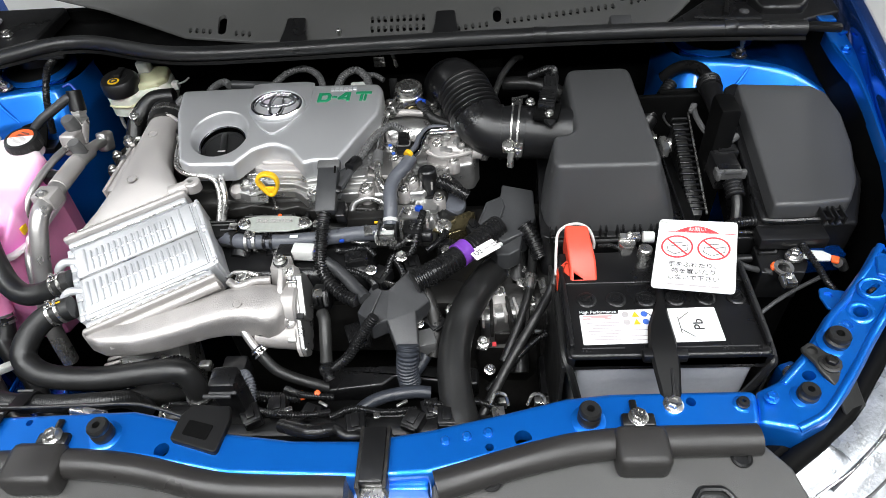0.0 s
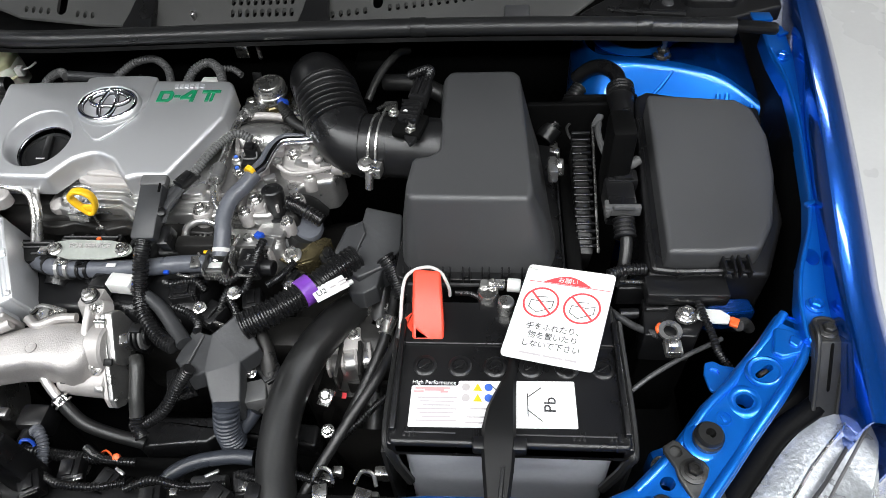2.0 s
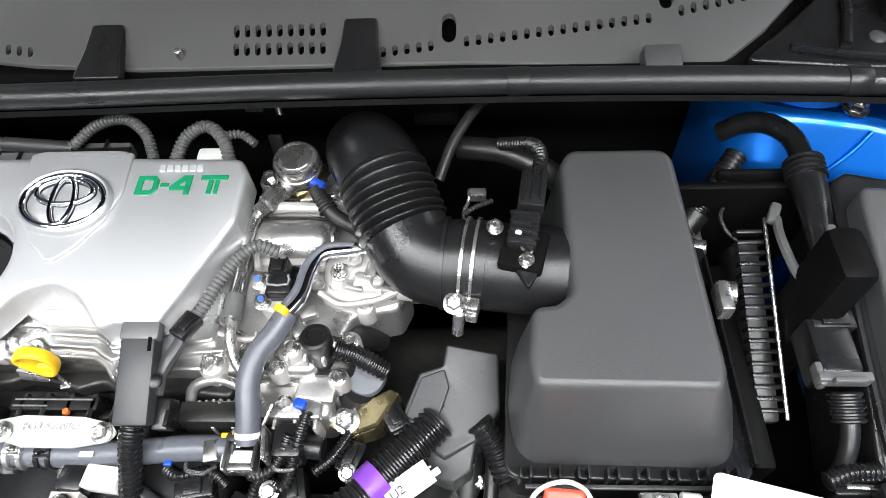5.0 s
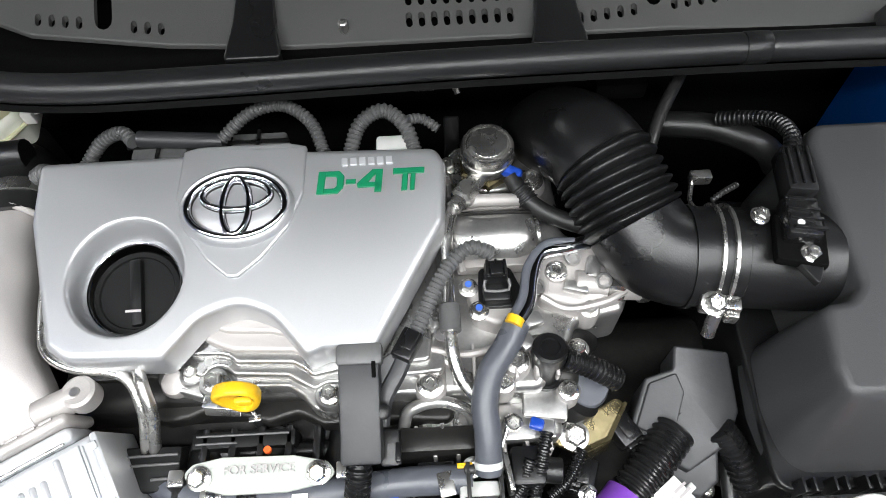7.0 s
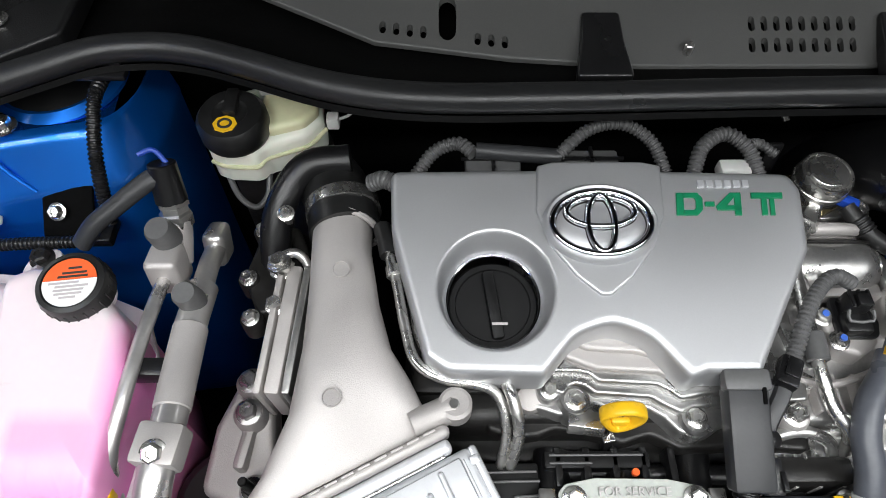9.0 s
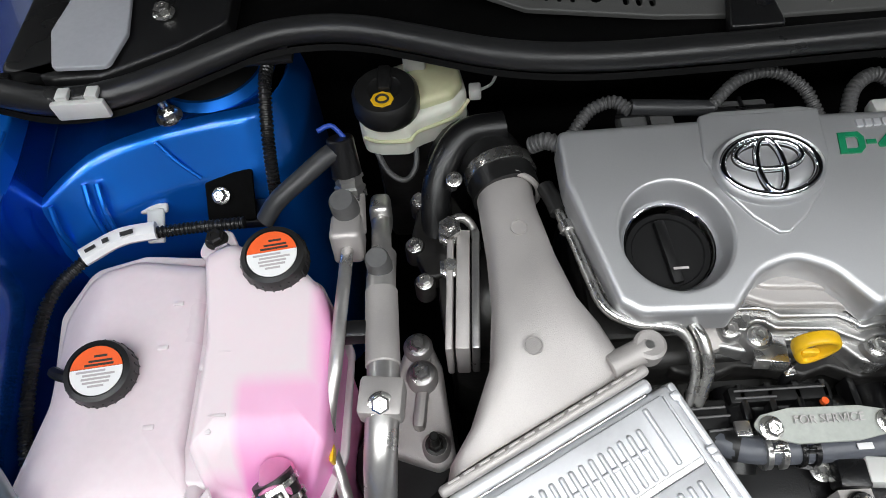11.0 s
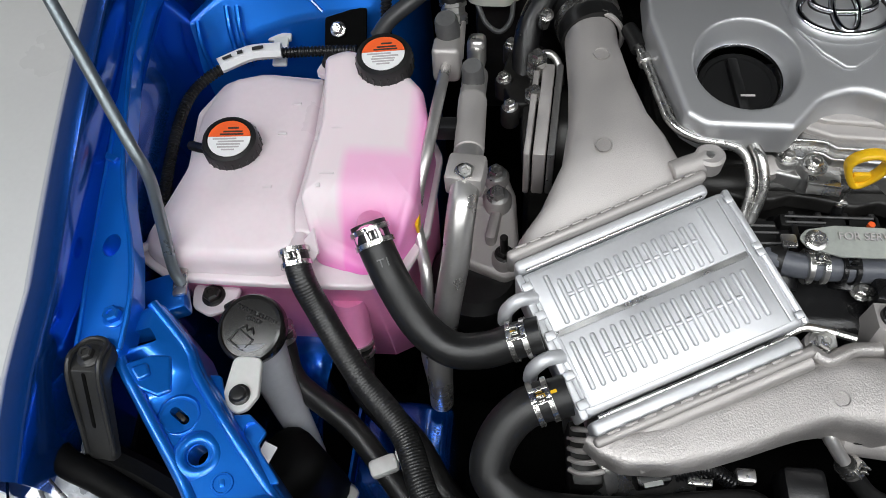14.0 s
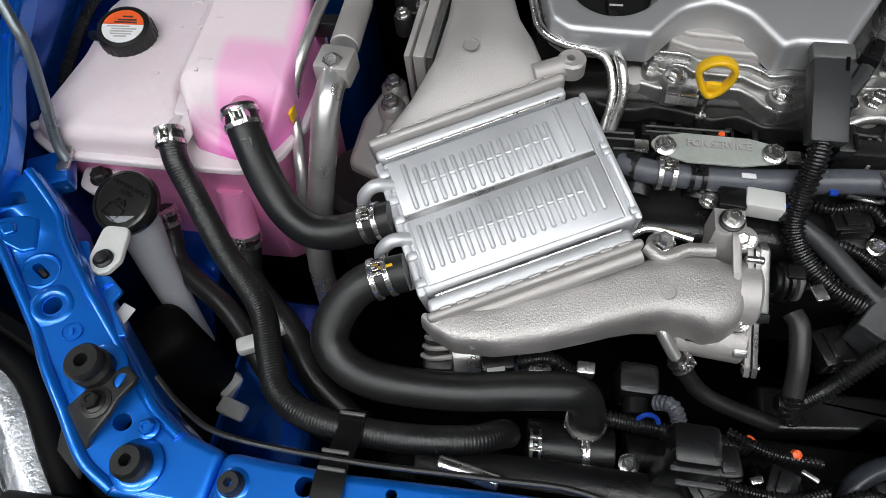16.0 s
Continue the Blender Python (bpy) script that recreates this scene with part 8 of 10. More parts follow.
part("sensor_lead", tube([(-0.464, 0.550, 0.902), (-0.476, 0.545, 0.900), (-0.500, 0.532, 0.888), (-0.522, 0.520, 0.876), (-0.536, 0.510, 0.862)], 0.0092, 12, flat=0.8), TAPE, ac)
part("pipe_clamp", box((-0.453, 0.405, 0.848), (0.046, 0.016, 0.018), 0.004), PLASTIC, ac)
part("warning_tag", box((-0.476, 0.318, 0.822), (0.003, 0.015, 0.013), 0.001), YELLOW, ac, "yellow warning tag")

em = thing("engine_mount", (-0.41, 0.40, 0.40), "cast aluminium engine mount with bolts", "engine mount")
part("arm", slab(rounded([(-0.452, 0.345), (-0.445, 0.40), (-0.425, 0.445), (-0.405, 0.448), (-0.393, 0.42), (-0.388, 0.37), (-0.384, 0.335), (-0.40, 0.325)], 0.012), lambda x, y: 0.728 + 0.20 * (y - 0.40), 0.03, 0.006), CAST, em)
part("web", box((-0.412, 0.40, 0.725), (0.012, 0.08, 0.02), 0.005, rz=-8), CAST, em)
for px, py, pz, rr_ in ((-0.415, 0.437, 0.735, 0.0095), (-0.412, 0.408, 0.735, 0.010), (-0.402, 0.345, 0.722, 0.0085)):
    part("boss", lathe([(rr_ * 1.5, -0.02), (rr_ * 1.5, 0.004), (rr_ * 1.2, 0.008), (0, 0.008)], (px, py, pz)), CAST, em)
    part("bolt", hexhead((px, py, pz + 0.008), (0, -0.1, 1), rr_ * 0.8), CAST_GREY if rr_ > 0.009 else DARKMETAL, em)
part("stud", rod((-0.402, 0.345, 0.725), (-0.402, 0.343, 0.765), 0.004), DARKMETAL, em)
part("rubber_block", lathe([(0.045, 0), (0.05, 0.01), (0.05, 0.05), (0.04, 0.06), (0, 0.06)], (-0.43, 0.34, 0.645)), RUBBER, em)
part("base", box((-0.43, 0.36, 0.53), (0.09, 0.12, 0.24), 0.01), SHROUD, em)
wg = thing("turbo_actuator", (-0.37, 0.48, 0.60), "cast turbo compressor housing with fittings", "turbocharger")
part("housing", lathe([(0.03, 0), (0.052, 0.004), (0.058, 0.02), (0.058, 0.05), (0.045, 0.06), (0, 0.06)], (-0.388, 0.47, 0.755), (1, 0, 0.1), 30), DARKMETAL, wg)
for x0, w_, m_ in ((-0.380, 0.006, CAST), (-0.3685, 0.012, CAST), (-0.3575, 0.007, CAST_GREY)):
    part("flange_plate", box((x0, 0.452, 0.798), (w_, 0.112, 0.066), 0.002, rz=-4, rx=4), m_, wg, "bare metal flange plate")
part("carrier_plate", slab(rounded([(-0.415, 0.508), (-0.404, 0.560), (-0.372, 0.562), (-0.358, 0.530), (-0.362, 0.478), (-0.398, 0.470)], 0.008), 0.812, 0.02, 0.003), DARKMETAL, wg)
for x0, y0 in ((-0.410, 0.505), (-0.402, 0.466), (-0.404, 0.556)):
    part("carrier_lug", lathe([(0.0095, -0.02), (0.0095, 0), (0.008, 0.002), (0, 0.002)], (x0, y0, 0.812)), DARKMETAL, wg)
    part("fitting_bolt", hexhead((x0, y0, 0.814), (-0.1, -0.1, 1), 0.0055), STEEL, wg)
part("fitting", lathe([(0.0075, 0), (0.0075, 0.010), (0.0115, 0.011), (0.0115, 0.018), (0.0085, 0.019), (0.0085, 0.024), (0.0105, 0.025), (0.0105, 0.032), (0.006, 0.033), (0.0055, 0.040), (0, 0.040)], (-0.377, 0.508, 0.812), (0, -0.15, 1), 6), STEEL, wg)
part("fitting", lathe([(0.0075, 0), (0.0105, 0.001), (0.0105, 0.008), (0.007, 0.009), (0.006, 0.016), (0, 0.016)], (-0.3785, 0.474, 0.818), (0, -0.2, 1), 6), STEEL, wg)
part("banjo", tube([(-0.380, 0.510, 0.838), (-0.366, 0.516, 0.838), (-0.356, 0.510, 0.830), (-0.352, 0.495, 0.815)], 0.0042, 10), STEEL, wg)
part("feed_pipe", tube([(-0.2835, 0.505, 0.858), (-0.2800, 0.4895, 0.858), (-0.2755, 0.474, 0.858), (-0.2680, 0.436, 0.858), (-0.2595, 0.4085, 0.856), (-0.240, 0.3960, 0.852), (-0.212, 0.3925, 0.848), (-0.198, 0.386, 0.842), (-0.191, 0.366, 0.825), (-0.195, 0.345, 0.80)], 0.0042, 12), STEEL, wg, "bright steel pipe")
part("feed_pipe", tube([(-0.2755, 0.516, 0.852), (-0.2712, 0.4893, 0.852), (-0.2625, 0.4584, 0.852), (-0.2560, 0.4268, 0.852), (-0.242, 0.405, 0.850)], 0.0042, 12), STEEL, wg, "bright steel pipe")
part("feed_pipe", tube([(-0.192, 0.395, 0.846), (-0.186, 0.380, 0.843), (-0.182, 0.362, 0.826), (-0.188, 0.345, 0.80)], 0.0048, 10), STEEL, wg, "bright steel pipe")
part("pipe_sleeve", rod((-0.2790, 0.490, 0.8575), (-0.2772, 0.480, 0.8575), 0.0068), STEEL, wg)
part("pipe_hose", tube([(-0.290, 0.530, 0.856), (-0.286, 0.515, 0.858), (-0.2825, 0.500, 0.858)], 0.0078, 12), RUBBER, wg)
part("carrier", box((-0.36, 0.47, 0.66), (0.05, 0.12, 0.20), 0.02), DARKMETAL, wg)

# ---- brake fluid reservoir ----
br = thing("brake_reservoir", (-0.40, 0.60, 0.80), "milky brake fluid reservoir with black cap", "brake reservoir")
part("tank", slab(rounded([(-0.460, 0.612), (-0.455, 0.596), (-0.440, 0.590), (-0.412, 0.588), (-0.402, 0.598), (-0.366, 0.612), (-0.352, 0.632), (-0.358, 0.672), (-0.40, 0.685), (-0.455, 0.665)], 0.012), lambda x, y: 0.866 + 0.02 * (x + 0.42), 0.040, 0.009, seg=4), MILK, br, "milky plastic tank")
part("outlet_step", slab(rounded([(-0.410, 0.604), (-0.368, 0.618), (-0.356, 0.634), (-0.362, 0.676), (-0.41, 0.686)], 0.012), 0.876, 0.03, 0.006, seg=4), YELLOWED, br, "yellowish rear part")
part("mid_seam", tube([(-0.455, 0.596, 0.846), (-0.440, 0.5895, 0.846), (-0.412, 0.5875, 0.847), (-0.402, 0.5975, 0.848), (-0.366, 0.6115, 0.850), (-0.351, 0.632, 0.851)], 0.0022, 8), YELLOWED, br)
part("cap", lathe([(0.031, 0), (0.0325, 0.004), (0.0318, 0.020), (0.028, 0.025), (0.016, 0.026), (0.014, 0.0245), (0, 0.0245)], (-0.430, 0.615, 0.866), (0, -0.06, 1), 40), RUBBER, br, "black ribbed cap")
part("cap_grip", box((-0.430, 0.625, 0.893), (0.012, 0.030, 0.008), 0.002), RUBBER, br)
part("yellow_sign", slab(circle(-0.432, 0.600, 0.0110, 8, 0.0095), lambda x, y: 0.8925 + 0.06 * (y - 0.61), 0.0012, 0.0003), YELLOW, br, "yellow sign with a ring")
part("sign_ring", tube([V(p.x, p.y, 0.8928 + 0.06 * (p.y - 0.61)) for p in circle(-0.432, 0.600, 0.0055, 16, 0.0046)], 0.0012, 6, 2, True), INK, br)
part("level_plug", box((-0.402, 0.662, 0.884), (0.022, 0.020, 0.022), 0.003), NYLON, br, "white level plug")
part("side_plug", join(box((-0.344, 0.636, 0.858), (0.012, 0.012, 0.014), 0.002), tube([(-0.34, 0.635, 0.860), (-0.328, 0.640, 0.862), (-0.322, 0.650, 0.864)], 0.0016, 6)), NYLON, br, "white side plug")
part("pedestal", box((-0.40, 0.63, 0.74), (0.10, 0.05, 0.18), 0.01), DARKMETAL, br)
part("stay", box((-0.40, 0.71, 0.72), (0.05, 0.17, 0.04), 0.006), SHROUD, br)
part("pipe", tube([(-0.448, 0.600, 0.828), (-0.436, 0.580, 0.812), (-0.420, 0.572, 0.806), (-0.408, 0.580, 0.815), (-0.406, 0.600, 0.828)], 0.003, 8), GREYLOOM, br)
br.location += V(0.001, 0.020, -0.004)

# loom, clip and bracket on the blue tower, hood prop
lm = thing("tower_loom", (-0.53, 0.57, 0.80), "ribbed grey wiring loom hanging from a black clip", "wiring loom")
part("loom", ribbed([(-0.529, 0.640, 0.922), (-0.530, 0.615, 0.920), (-0.532, 0.585, 0.895), (-0.535, 0.566, 0.862), (-0.538, 0.555, 0.83)], 0.0062), LOOM, lm)
part("clip", join(box((-0.530, 0.636, 0.930), (0.052, 0.012, 0.006), 0.002), box((-0.530, 0.640, 0.938), (0.046, 0.003, 0.004), 0.001)), PLASTIC, lm)
tb2 = thing("tower_bracket", (-0.59, 0.57, 0.80), "black steel bracket with a bright bolt", "bracket")
part("plate", box((-0.590, 0.577, 0.815), (0.048, 0.005, 0.050), 0.003, rx=-52), INSUL, tb2)
part("arm", box((-0.572, 0.572, 0.790), (0.034, 0.030, 0.012), 0.003), PLASTIC, tb2)
part("bolt", hexhead((-0.597, 0.5735, 0.8205), (0, -0.62, 0.78), 0.0060), STEEL, tb2)
al_ = thing("apron_loom", (-0.71, 0.42, 0.78), "black ribbed loom with a white tag behind the tank", "wiring loom")
part("loom", ribbed([(-0.570, 0.540, 0.820), (-0.633, 0.537, 0.820), (-0.681, 0.529, 0.821), (-0.716, 0.505, 0.822), (-0.738, 0.464, 0.820), (-0.737, 0.39, 0.812), (-0.728, 0.33, 0.80), (-0.722, 0.29, 0.76)], 0.0060), LOOM, al_)
part("tag", tube([(-0.652, 0.535, 0.824), (-0.684, 0.528, 0.826), (-0.714, 0.508, 0.826)], 0.0095, 8, flat=0.8), WHITE, al_, "white marker sleeve")
part("tag_print", join(box((-0.674, 0.527, 0.8345), (0.012, 0.005, 0.0008), 0.0002, rz=16), box((-0.692, 0.520, 0.8347), (0.006, 0.005, 0.0008), 0.0002, rz=28), box((-0.704, 0.512, 0.8347), (0.010, 0.004, 0.0008), 0.0002, rz=35)), INK, al_)
part("clip", join(box((-0.663, 0.553, 0.806), (0.017, 0.034, 0.005), 0.002, rx=28), box((-0.666, 0.570, 0.812), (0.028, 0.010, 0.006), 0.003, rx=28)), NYLON, al_, "white clip")
pr = thing("hood_prop", (-0.687, 0.257, 0.80), "grey steel hood prop rod hooked to the rail", "prop rod")
part("rod", tube([(-0.681, 0.252, 0.806), (-0.687, 0.262, 0.822), (-0.687, 0.285, 0.862), (-0.686, 0.302, 0.898), (-0.698, 0.320, 0.926), (-0.748, 0.391, 1.000), (-0.815, 0.485, 1.10), (-0.885, 0.583, 1.207)], 0.0050, 12), PRODM, pr)
part("foot", box((-0.684, 0.256, 0.808), (0.012, 0.03, 0.004), 0.001, rz=15), STEEL, pr)
part("seat", box((-0.70, 0.243, 0.795), (0.04, 0.04, 0.02), 0.004, rz=25), BLUE, pr)

# ---- the gearbox end of the engine: pump, housing, pipes and looms ----
ch = thing("cam_housing", (0.11, 0.47, 0.78), "bare cast aluminium camshaft end housing", "housing")
part("deck", slab(rounded([(0.030, 0.372), (0.115, 0.372), (0.140, 0.400), (0.150, 0.425), (0.190, 0.432), (0.200, 0.455), (0.185, 0.490), (0.150, 0.505), (0.145, 0.575), (0.040, 0.580), (0.040, 0.48)], 0.010), lambda x, y: 0.822 + 0.10 * (y - 0.40), 0.05, 0.006), CAST_GREY, ch, "machined deck")
part("cam_cap", lathe([(0.018, 0), (0.024, 0.004), (0.027, 0.012), (0.0275, 0.022), (0.0275, 0.058), (0.026, 0.066), (0.022, 0.074), (0.016, 0.077), (0, 0.077)], (0.048, 0.500, 0.832), (1, 0, 0.01), 40), CAST_GREY, ch)
part("cam_plug", lathe([(0.016, 0), (0.016, 0.003), (0.014, 0.004), (0, 0.004)], (0.124, 0.502, 0.835), (1, 0, 0.02), 24), STEEL, ch)
part("cap_step", box((0.088, 0.478, 0.838), (0.066, 0.020, 0.014), 0.003), CAST, ch)
part("cap_step", box((0.088, 0.530, 0.840), (0.070, 0.014, 0.016), 0.003), CAST, ch)
for bx_ in (0.058, 0.118):
    part("cap_bolt", hexhead((bx_, 0.530, 0.848), (0, -0.1, 1), 0.0055), STEEL, ch)
part("gasket_line", tube([(0.046, 0.515, 0.853), (0.060, 0.512, 0.859), (0.088, 0.510, 0.862), (0.112, 0.512, 0.858), (0.124, 0.516, 0.850)], 0.0016, 8), DARKMETAL, ch)
part("gasket_lip", tube([(0.050, 0.530, 0.848), (0.070, 0.524, 0.860), (0.090, 0.523, 0.862), (0.112, 0.526, 0.856), (0.124, 0.532, 0.846)], 0.0055, 10), CAST, ch)
part("side_casting", slab(rounded([(0.118, 0.438), (0.150, 0.428), (0.188, 0.438), (0.196, 0.452), (0.180, 0.485), (0.150, 0.492), (0.120, 0.476)], 0.010), lambda x, y: 0.842 + 0.12 * (y - 0.45), 0.03, 0.008), CAST, ch)
part("solenoid", rod((0.150, 0.452, 0.838), (0.205, 0.447, 0.834), 0.0115, 0.0105), CAST, ch)
part("solenoid_hex", lathe([(0.0135, 0), (0.0135, 0.012), (0.012, 0.014), (0, 0.014)], (0.176, 0.450, 0.836), (1, -0.09, -0.05), 6), STEEL, ch)
part("solenoid_plug", join(box((0.207, 0.447, 0.834), (0.012, 0.020, 0.020), 0.003), rod((0.198, 0.447, 0.834), (0.216, 0.446, 0.833), 0.007)), STEEL, ch)
part("casting_block", box((0.178, 0.487, 0.846), (0.03, 0.03, 0.03), 0.006, rz=-20), CAST, ch)
part("casting_block", box((0.196, 0.468, 0.840), (0.022, 0.034, 0.028), 0.004, rz=-12), CAST_GREY, ch)
part("sensor_pad", slab(rounded([(0.060, 0.458), (0.100, 0.462), (0.104, 0.428), (0.086, 0.416), (0.066, 0.424)], 0.010), 0.844, 0.02, 0.004), CAST, ch)
for k in range(6):
    part("rib", box((0.048 + 0.016 * k, 0.392, 0.826), (0.003, 0.030, 0.012), 0.001), CAST, ch)
for bx, by, bz_, rr_ in ((0.126, 0.553, 0.848, 0.0075), (0.052, 0.571, 0.850, 0.0065), (0.029, 0.377, 0.828, 0.0072), (0.097, 0.391, 0.832, 0.0068), (0.136, 0.461, 0.846, 0.0062), (0.118, 0.405, 0.828, 0.006), (0.045, 0.402, 0.826, 0.006)):
    part("lug", lathe([(rr_ * 1.75, -0.03), (rr_ * 1.75, -0.003), (rr_ * 1.5, 0), (0, 0)], (bx, by, bz_ - 0.002)), CAST, ch)
    part("bolt", hexhead((bx, by, bz_ - 0.002), (0, -0.1, 1), rr_), STEEL, ch)
for bx, by in ((0.063, 0.4495), (0.070, 0.4285)):
    part("bolt", hexhead((bx, by, 0.845), (0, -0.1, 1), 0.0055), STEEL, ch)
    part("paint_dot", lathe([(0.0027, 0), (0.0027, 0.0008), (0, 0.0008)], (bx, by - 0.0006, 0.8525), (0, -0.1, 1)), BLUEINK, ch, "blue paint mark")
part("gasket_arch", tube([(0.006, 0.352, 0.800), (0.012, 0.362, 0.812), (0.034, 0.366, 0.818), (0.056, 0.360, 0.812), (0.062, 0.350, 0.800)], 0.005, 10), CAST_GREY, ch)
part("timing_plate", box((0.036, 0.340, 0.785), (0.07, 0.02, 0.05), 0.004), DARKMETAL, ch)
for k in range(7):
    part("tooth", box((0.016 + 0.0068 * k, 0.345, 0.803 + 0.0015 * (3 - abs(k - 3))), (0.003, 0.014, 0.004), 0.0008), CAST_GREY, ch)

fpu = thing("fuel_pump", (0.087, 0.565, 0.84), "bright steel high pressure fuel pump", "fuel pump")
part("body", lathe([(0.024, 0), (0.024, 0.010), (0.021, 0.013), (0.021, 0.032), (0.0225, 0.034), (0.0238, 0.0345), (0.0238, 0.0375), (0.0228, 0.0385), (0.0228, 0.0460), (0.0212, 0.0490), (0.0195, 0.0492), (0.0188, 0.0476), (0.0172, 0.0476), (0.0165, 0.0500), (0.0155, 0.0508), (0, 0.0510)], (0.087, 0.568, 0.836), (0, -0.05, 1), 32), STEEL, fpu)
part("hex_base", lathe([(0.0268, 0), (0.0268, 0.013), (0.0245, 0.015), (0, 0.015)], (0.087, 0.5675, 0.846), (0, -0.05, 1), 6), BRASS, fpu, "brown tinted steel base")
part("dark_band", lathe([(0.0212, 0), (0.0220, 0.001), (0.0220, 0.006), (0.0212, 0.007)], (0.087, 0.5665, 0.857), (0, -0.05, 1), 32), DARKMETAL, fpu)
part("base_flange", slab(rounded([(0.046, 0.574), (0.060, 0.548), (0.087, 0.540), (0.118, 0.544), (0.134, 0.552), (0.118, 0.586), (0.060, 0.592)], 0.012), 0.851, 0.008, 0.002), STEEL, fpu)
part("outlet", rod((0.080, 0.550, 0.862), (0.064, 0.527, 0.866), 0.0085, 0.0075), STEEL, fpu)
part("outlet_nut", lathe([(0.0085, -0.008), (0.0085, 0.0), (0.0108, 0.001), (0.0108, 0.015), (0.008, 0.017), (0.0075, 0.026), (0, 0.026)], (0.070, 0.535, 0.865), (-0.6, -0.85, 0.05), 6), STEEL, fpu)
part("supply_clip", box((0.107, 0.548, 0.866), (0.018, 0.010, 0.009), 0.003, rz=-30), BLUEPLUG, fpu, "blue retaining clip")
part("supply_hose", tube([(0.106, 0.545, 0.864), (0.116, 0.527, 0.858), (0.132, 0.515, 0.852), (0.150, 0.506, 0.850), (0.168, 0.498, 0.850)], 0.0075, 12), RUBBER, fpu)
part("supply_cuff", ribbed([(0.112, 0.534, 0.861), (0.120, 0.523, 0.856)], 0.0095, 0.004), RUBBER, fpu)
part("fuel_pipe", tube([(0.064, 0.528, 0.866), (0.054, 0.513, 0.863), (0.048, 0.49, 0.858), (0.047, 0.455, 0.853), (0.0465, 0.425, 0.851), (0.047, 0.398, 0.846), (0.052, 0.378, 0.838), (0.064, 0.362, 0.828), (0.070, 0.35, 0.80)], 0.0052, 12), STEEL, fpu, "bent steel fuel pipe")
part("pipe_sleeve", rod((0.0468, 0.432, 0.852), (0.0468, 0.410, 0.849), 0.0085), GREYLOOM, fpu)
for px, py in ((0.127, 0.598), (0.058, 0.600)):
    po = thing("lifting_eye", (px, py, 0.80), "upright grey steel engine bracket", "bracket", "engine brackets")
    part("upright", box((px, py, 0.845), (0.014, 0.004, 0.066), 0.002, rx=-8), GREYLOOM if px > 0.1 else PLASTIC, po)
    part("foot", box((px, py - 0.008, 0.815), (0.02, 0.02, 0.006), 0.001), DARKMETAL, po)

cs = thing("camshaft_sensor", (0.085, 0.45, 0.84), "black sensor plug with grey ribbed lead", "sensor")
part("plug", join(box((0.085, 0.455, 0.856), (0.018, 0.016, 0.020), 0.003), box((0.085, 0.441, 0.848), (0.022, 0.018, 0.014), 0.003), box((0.085, 0.452, 0.868), (0.010, 0.010, 0.006), 0.001)), PLASTIC, cs)
for k in range(3):
    part("plug_rib", box((0.078 + 0.007 * k, 0.455, 0.8665), (0.0022, 0.014, 0.003), 0.0006), PLASTIC, cs)
part("latch", tube([(0.076, 0.447, 0.862), (0.076, 0.4395, 0.858), (0.094, 0.4395, 0.858), (0.094, 0.447, 0.862)], 0.0014, 6, 2), GREYLOOM, cs)
part("flange_plate", slab(rounded([(0.070, 0.430), (0.102, 0.430), (0.106, 0.444), (0.098, 0.466), (0.072, 0.466)], 0.006), 0.8475, 0.004, 0.001), PLASTIC, cs)
part("lead", ribbed([(0.083, 0.468, 0.866), (0.066, 0.470, 0.874), (0.050, 0.458, 0.872), (0.036, 0.437, 0.868), (0.025, 0.415, 0.862), (0.018, 0.402, 0.859)], 0.0062), GREYLOOM, cs, "grey ribbed lead")
part("lead_clip", join(box((0.014, 0.396, 0.860), (0.016, 0.024, 0.012), 0.002, rz=-28), box((0.016, 0.398, 0.866), (0.010, 0.016, 0.004), 0.001, rz=-28)), PLASTIC, cs)
part("tape_tail", tube([(0.014, 0.394, 0.858), (0.006, 0.378, 0.853), (-0.004, 0.362, 0.846), (-0.008, 0.345, 0.836)], 0.0065, 8, flat=0.6), TAPE, cs)

gp_ = thing("coolant_pipe", (0.08, 0.38, 0.78), "blue-grey coolant pipe across the engine end", "pipe")
part("pipe", tube([(0.098, 0.412, 0.856), (0.088, 0.395, 0.851), (0.075, 0.377, 0.846), (0.069, 0.356, 0.838), (0.0700, 0.335, 0.828), (0.0695, 0.312, 0.812)], 0.0102, 16), GREYHOSE, gp_)
part("wire_end", tube([(0.098, 0.412, 0.856), (0.108, 0.428, 0.857), (0.113, 0.450, 0.860), (0.122, 0.468, 0.862), (0.145, 0.474, 0.860), (0.165, 0.480, 0.856), (0.180, 0.478, 0.850)], 0.0058, 12), CHROME, gp_)
part("wire_end", tube([(0.094, 0.414, 0.860), (0.104, 0.432, 0.862), (0.110, 0.455, 0.865), (0.126, 0.474, 0.866), (0.150, 0.478, 0.862)], 0.0036, 10), GREYHOSE, gp_)
part("yellow_band", tube([(0.0965, 0.4125, 0.8645), (0.0935, 0.4070, 0.8635)], 0.0068, 12), YELLOW, gp_, "yellow paint band")
part("white_band", lathe([(0.0104, -0.0025), (0.0108, -0.0025), (0.0108, 0.0025), (0.0104, 0.0025)], (0.0695, 0.318, 0.816), (0, -0.8, -0.5), 20), NYLON, gp_, "white band")

hz = thing("coolant_hose", (-0.06, 0.305, 0.76), "blue-grey coolant hose with steel clamps along the engine", "hose", "coolant hoses")
part("hose", tube([(-0.205, 0.335, 0.778), (-0.180, 0.320, 0.788), (-0.150, 0.309, 0.791), (-0.10, 0.307, 0.791), (-0.04, 0.309, 0.792), (0.01, 0.312, 0.796), (0.058, 0.311, 0.800)], 0.0112, 14), GREYHOSE, hz)
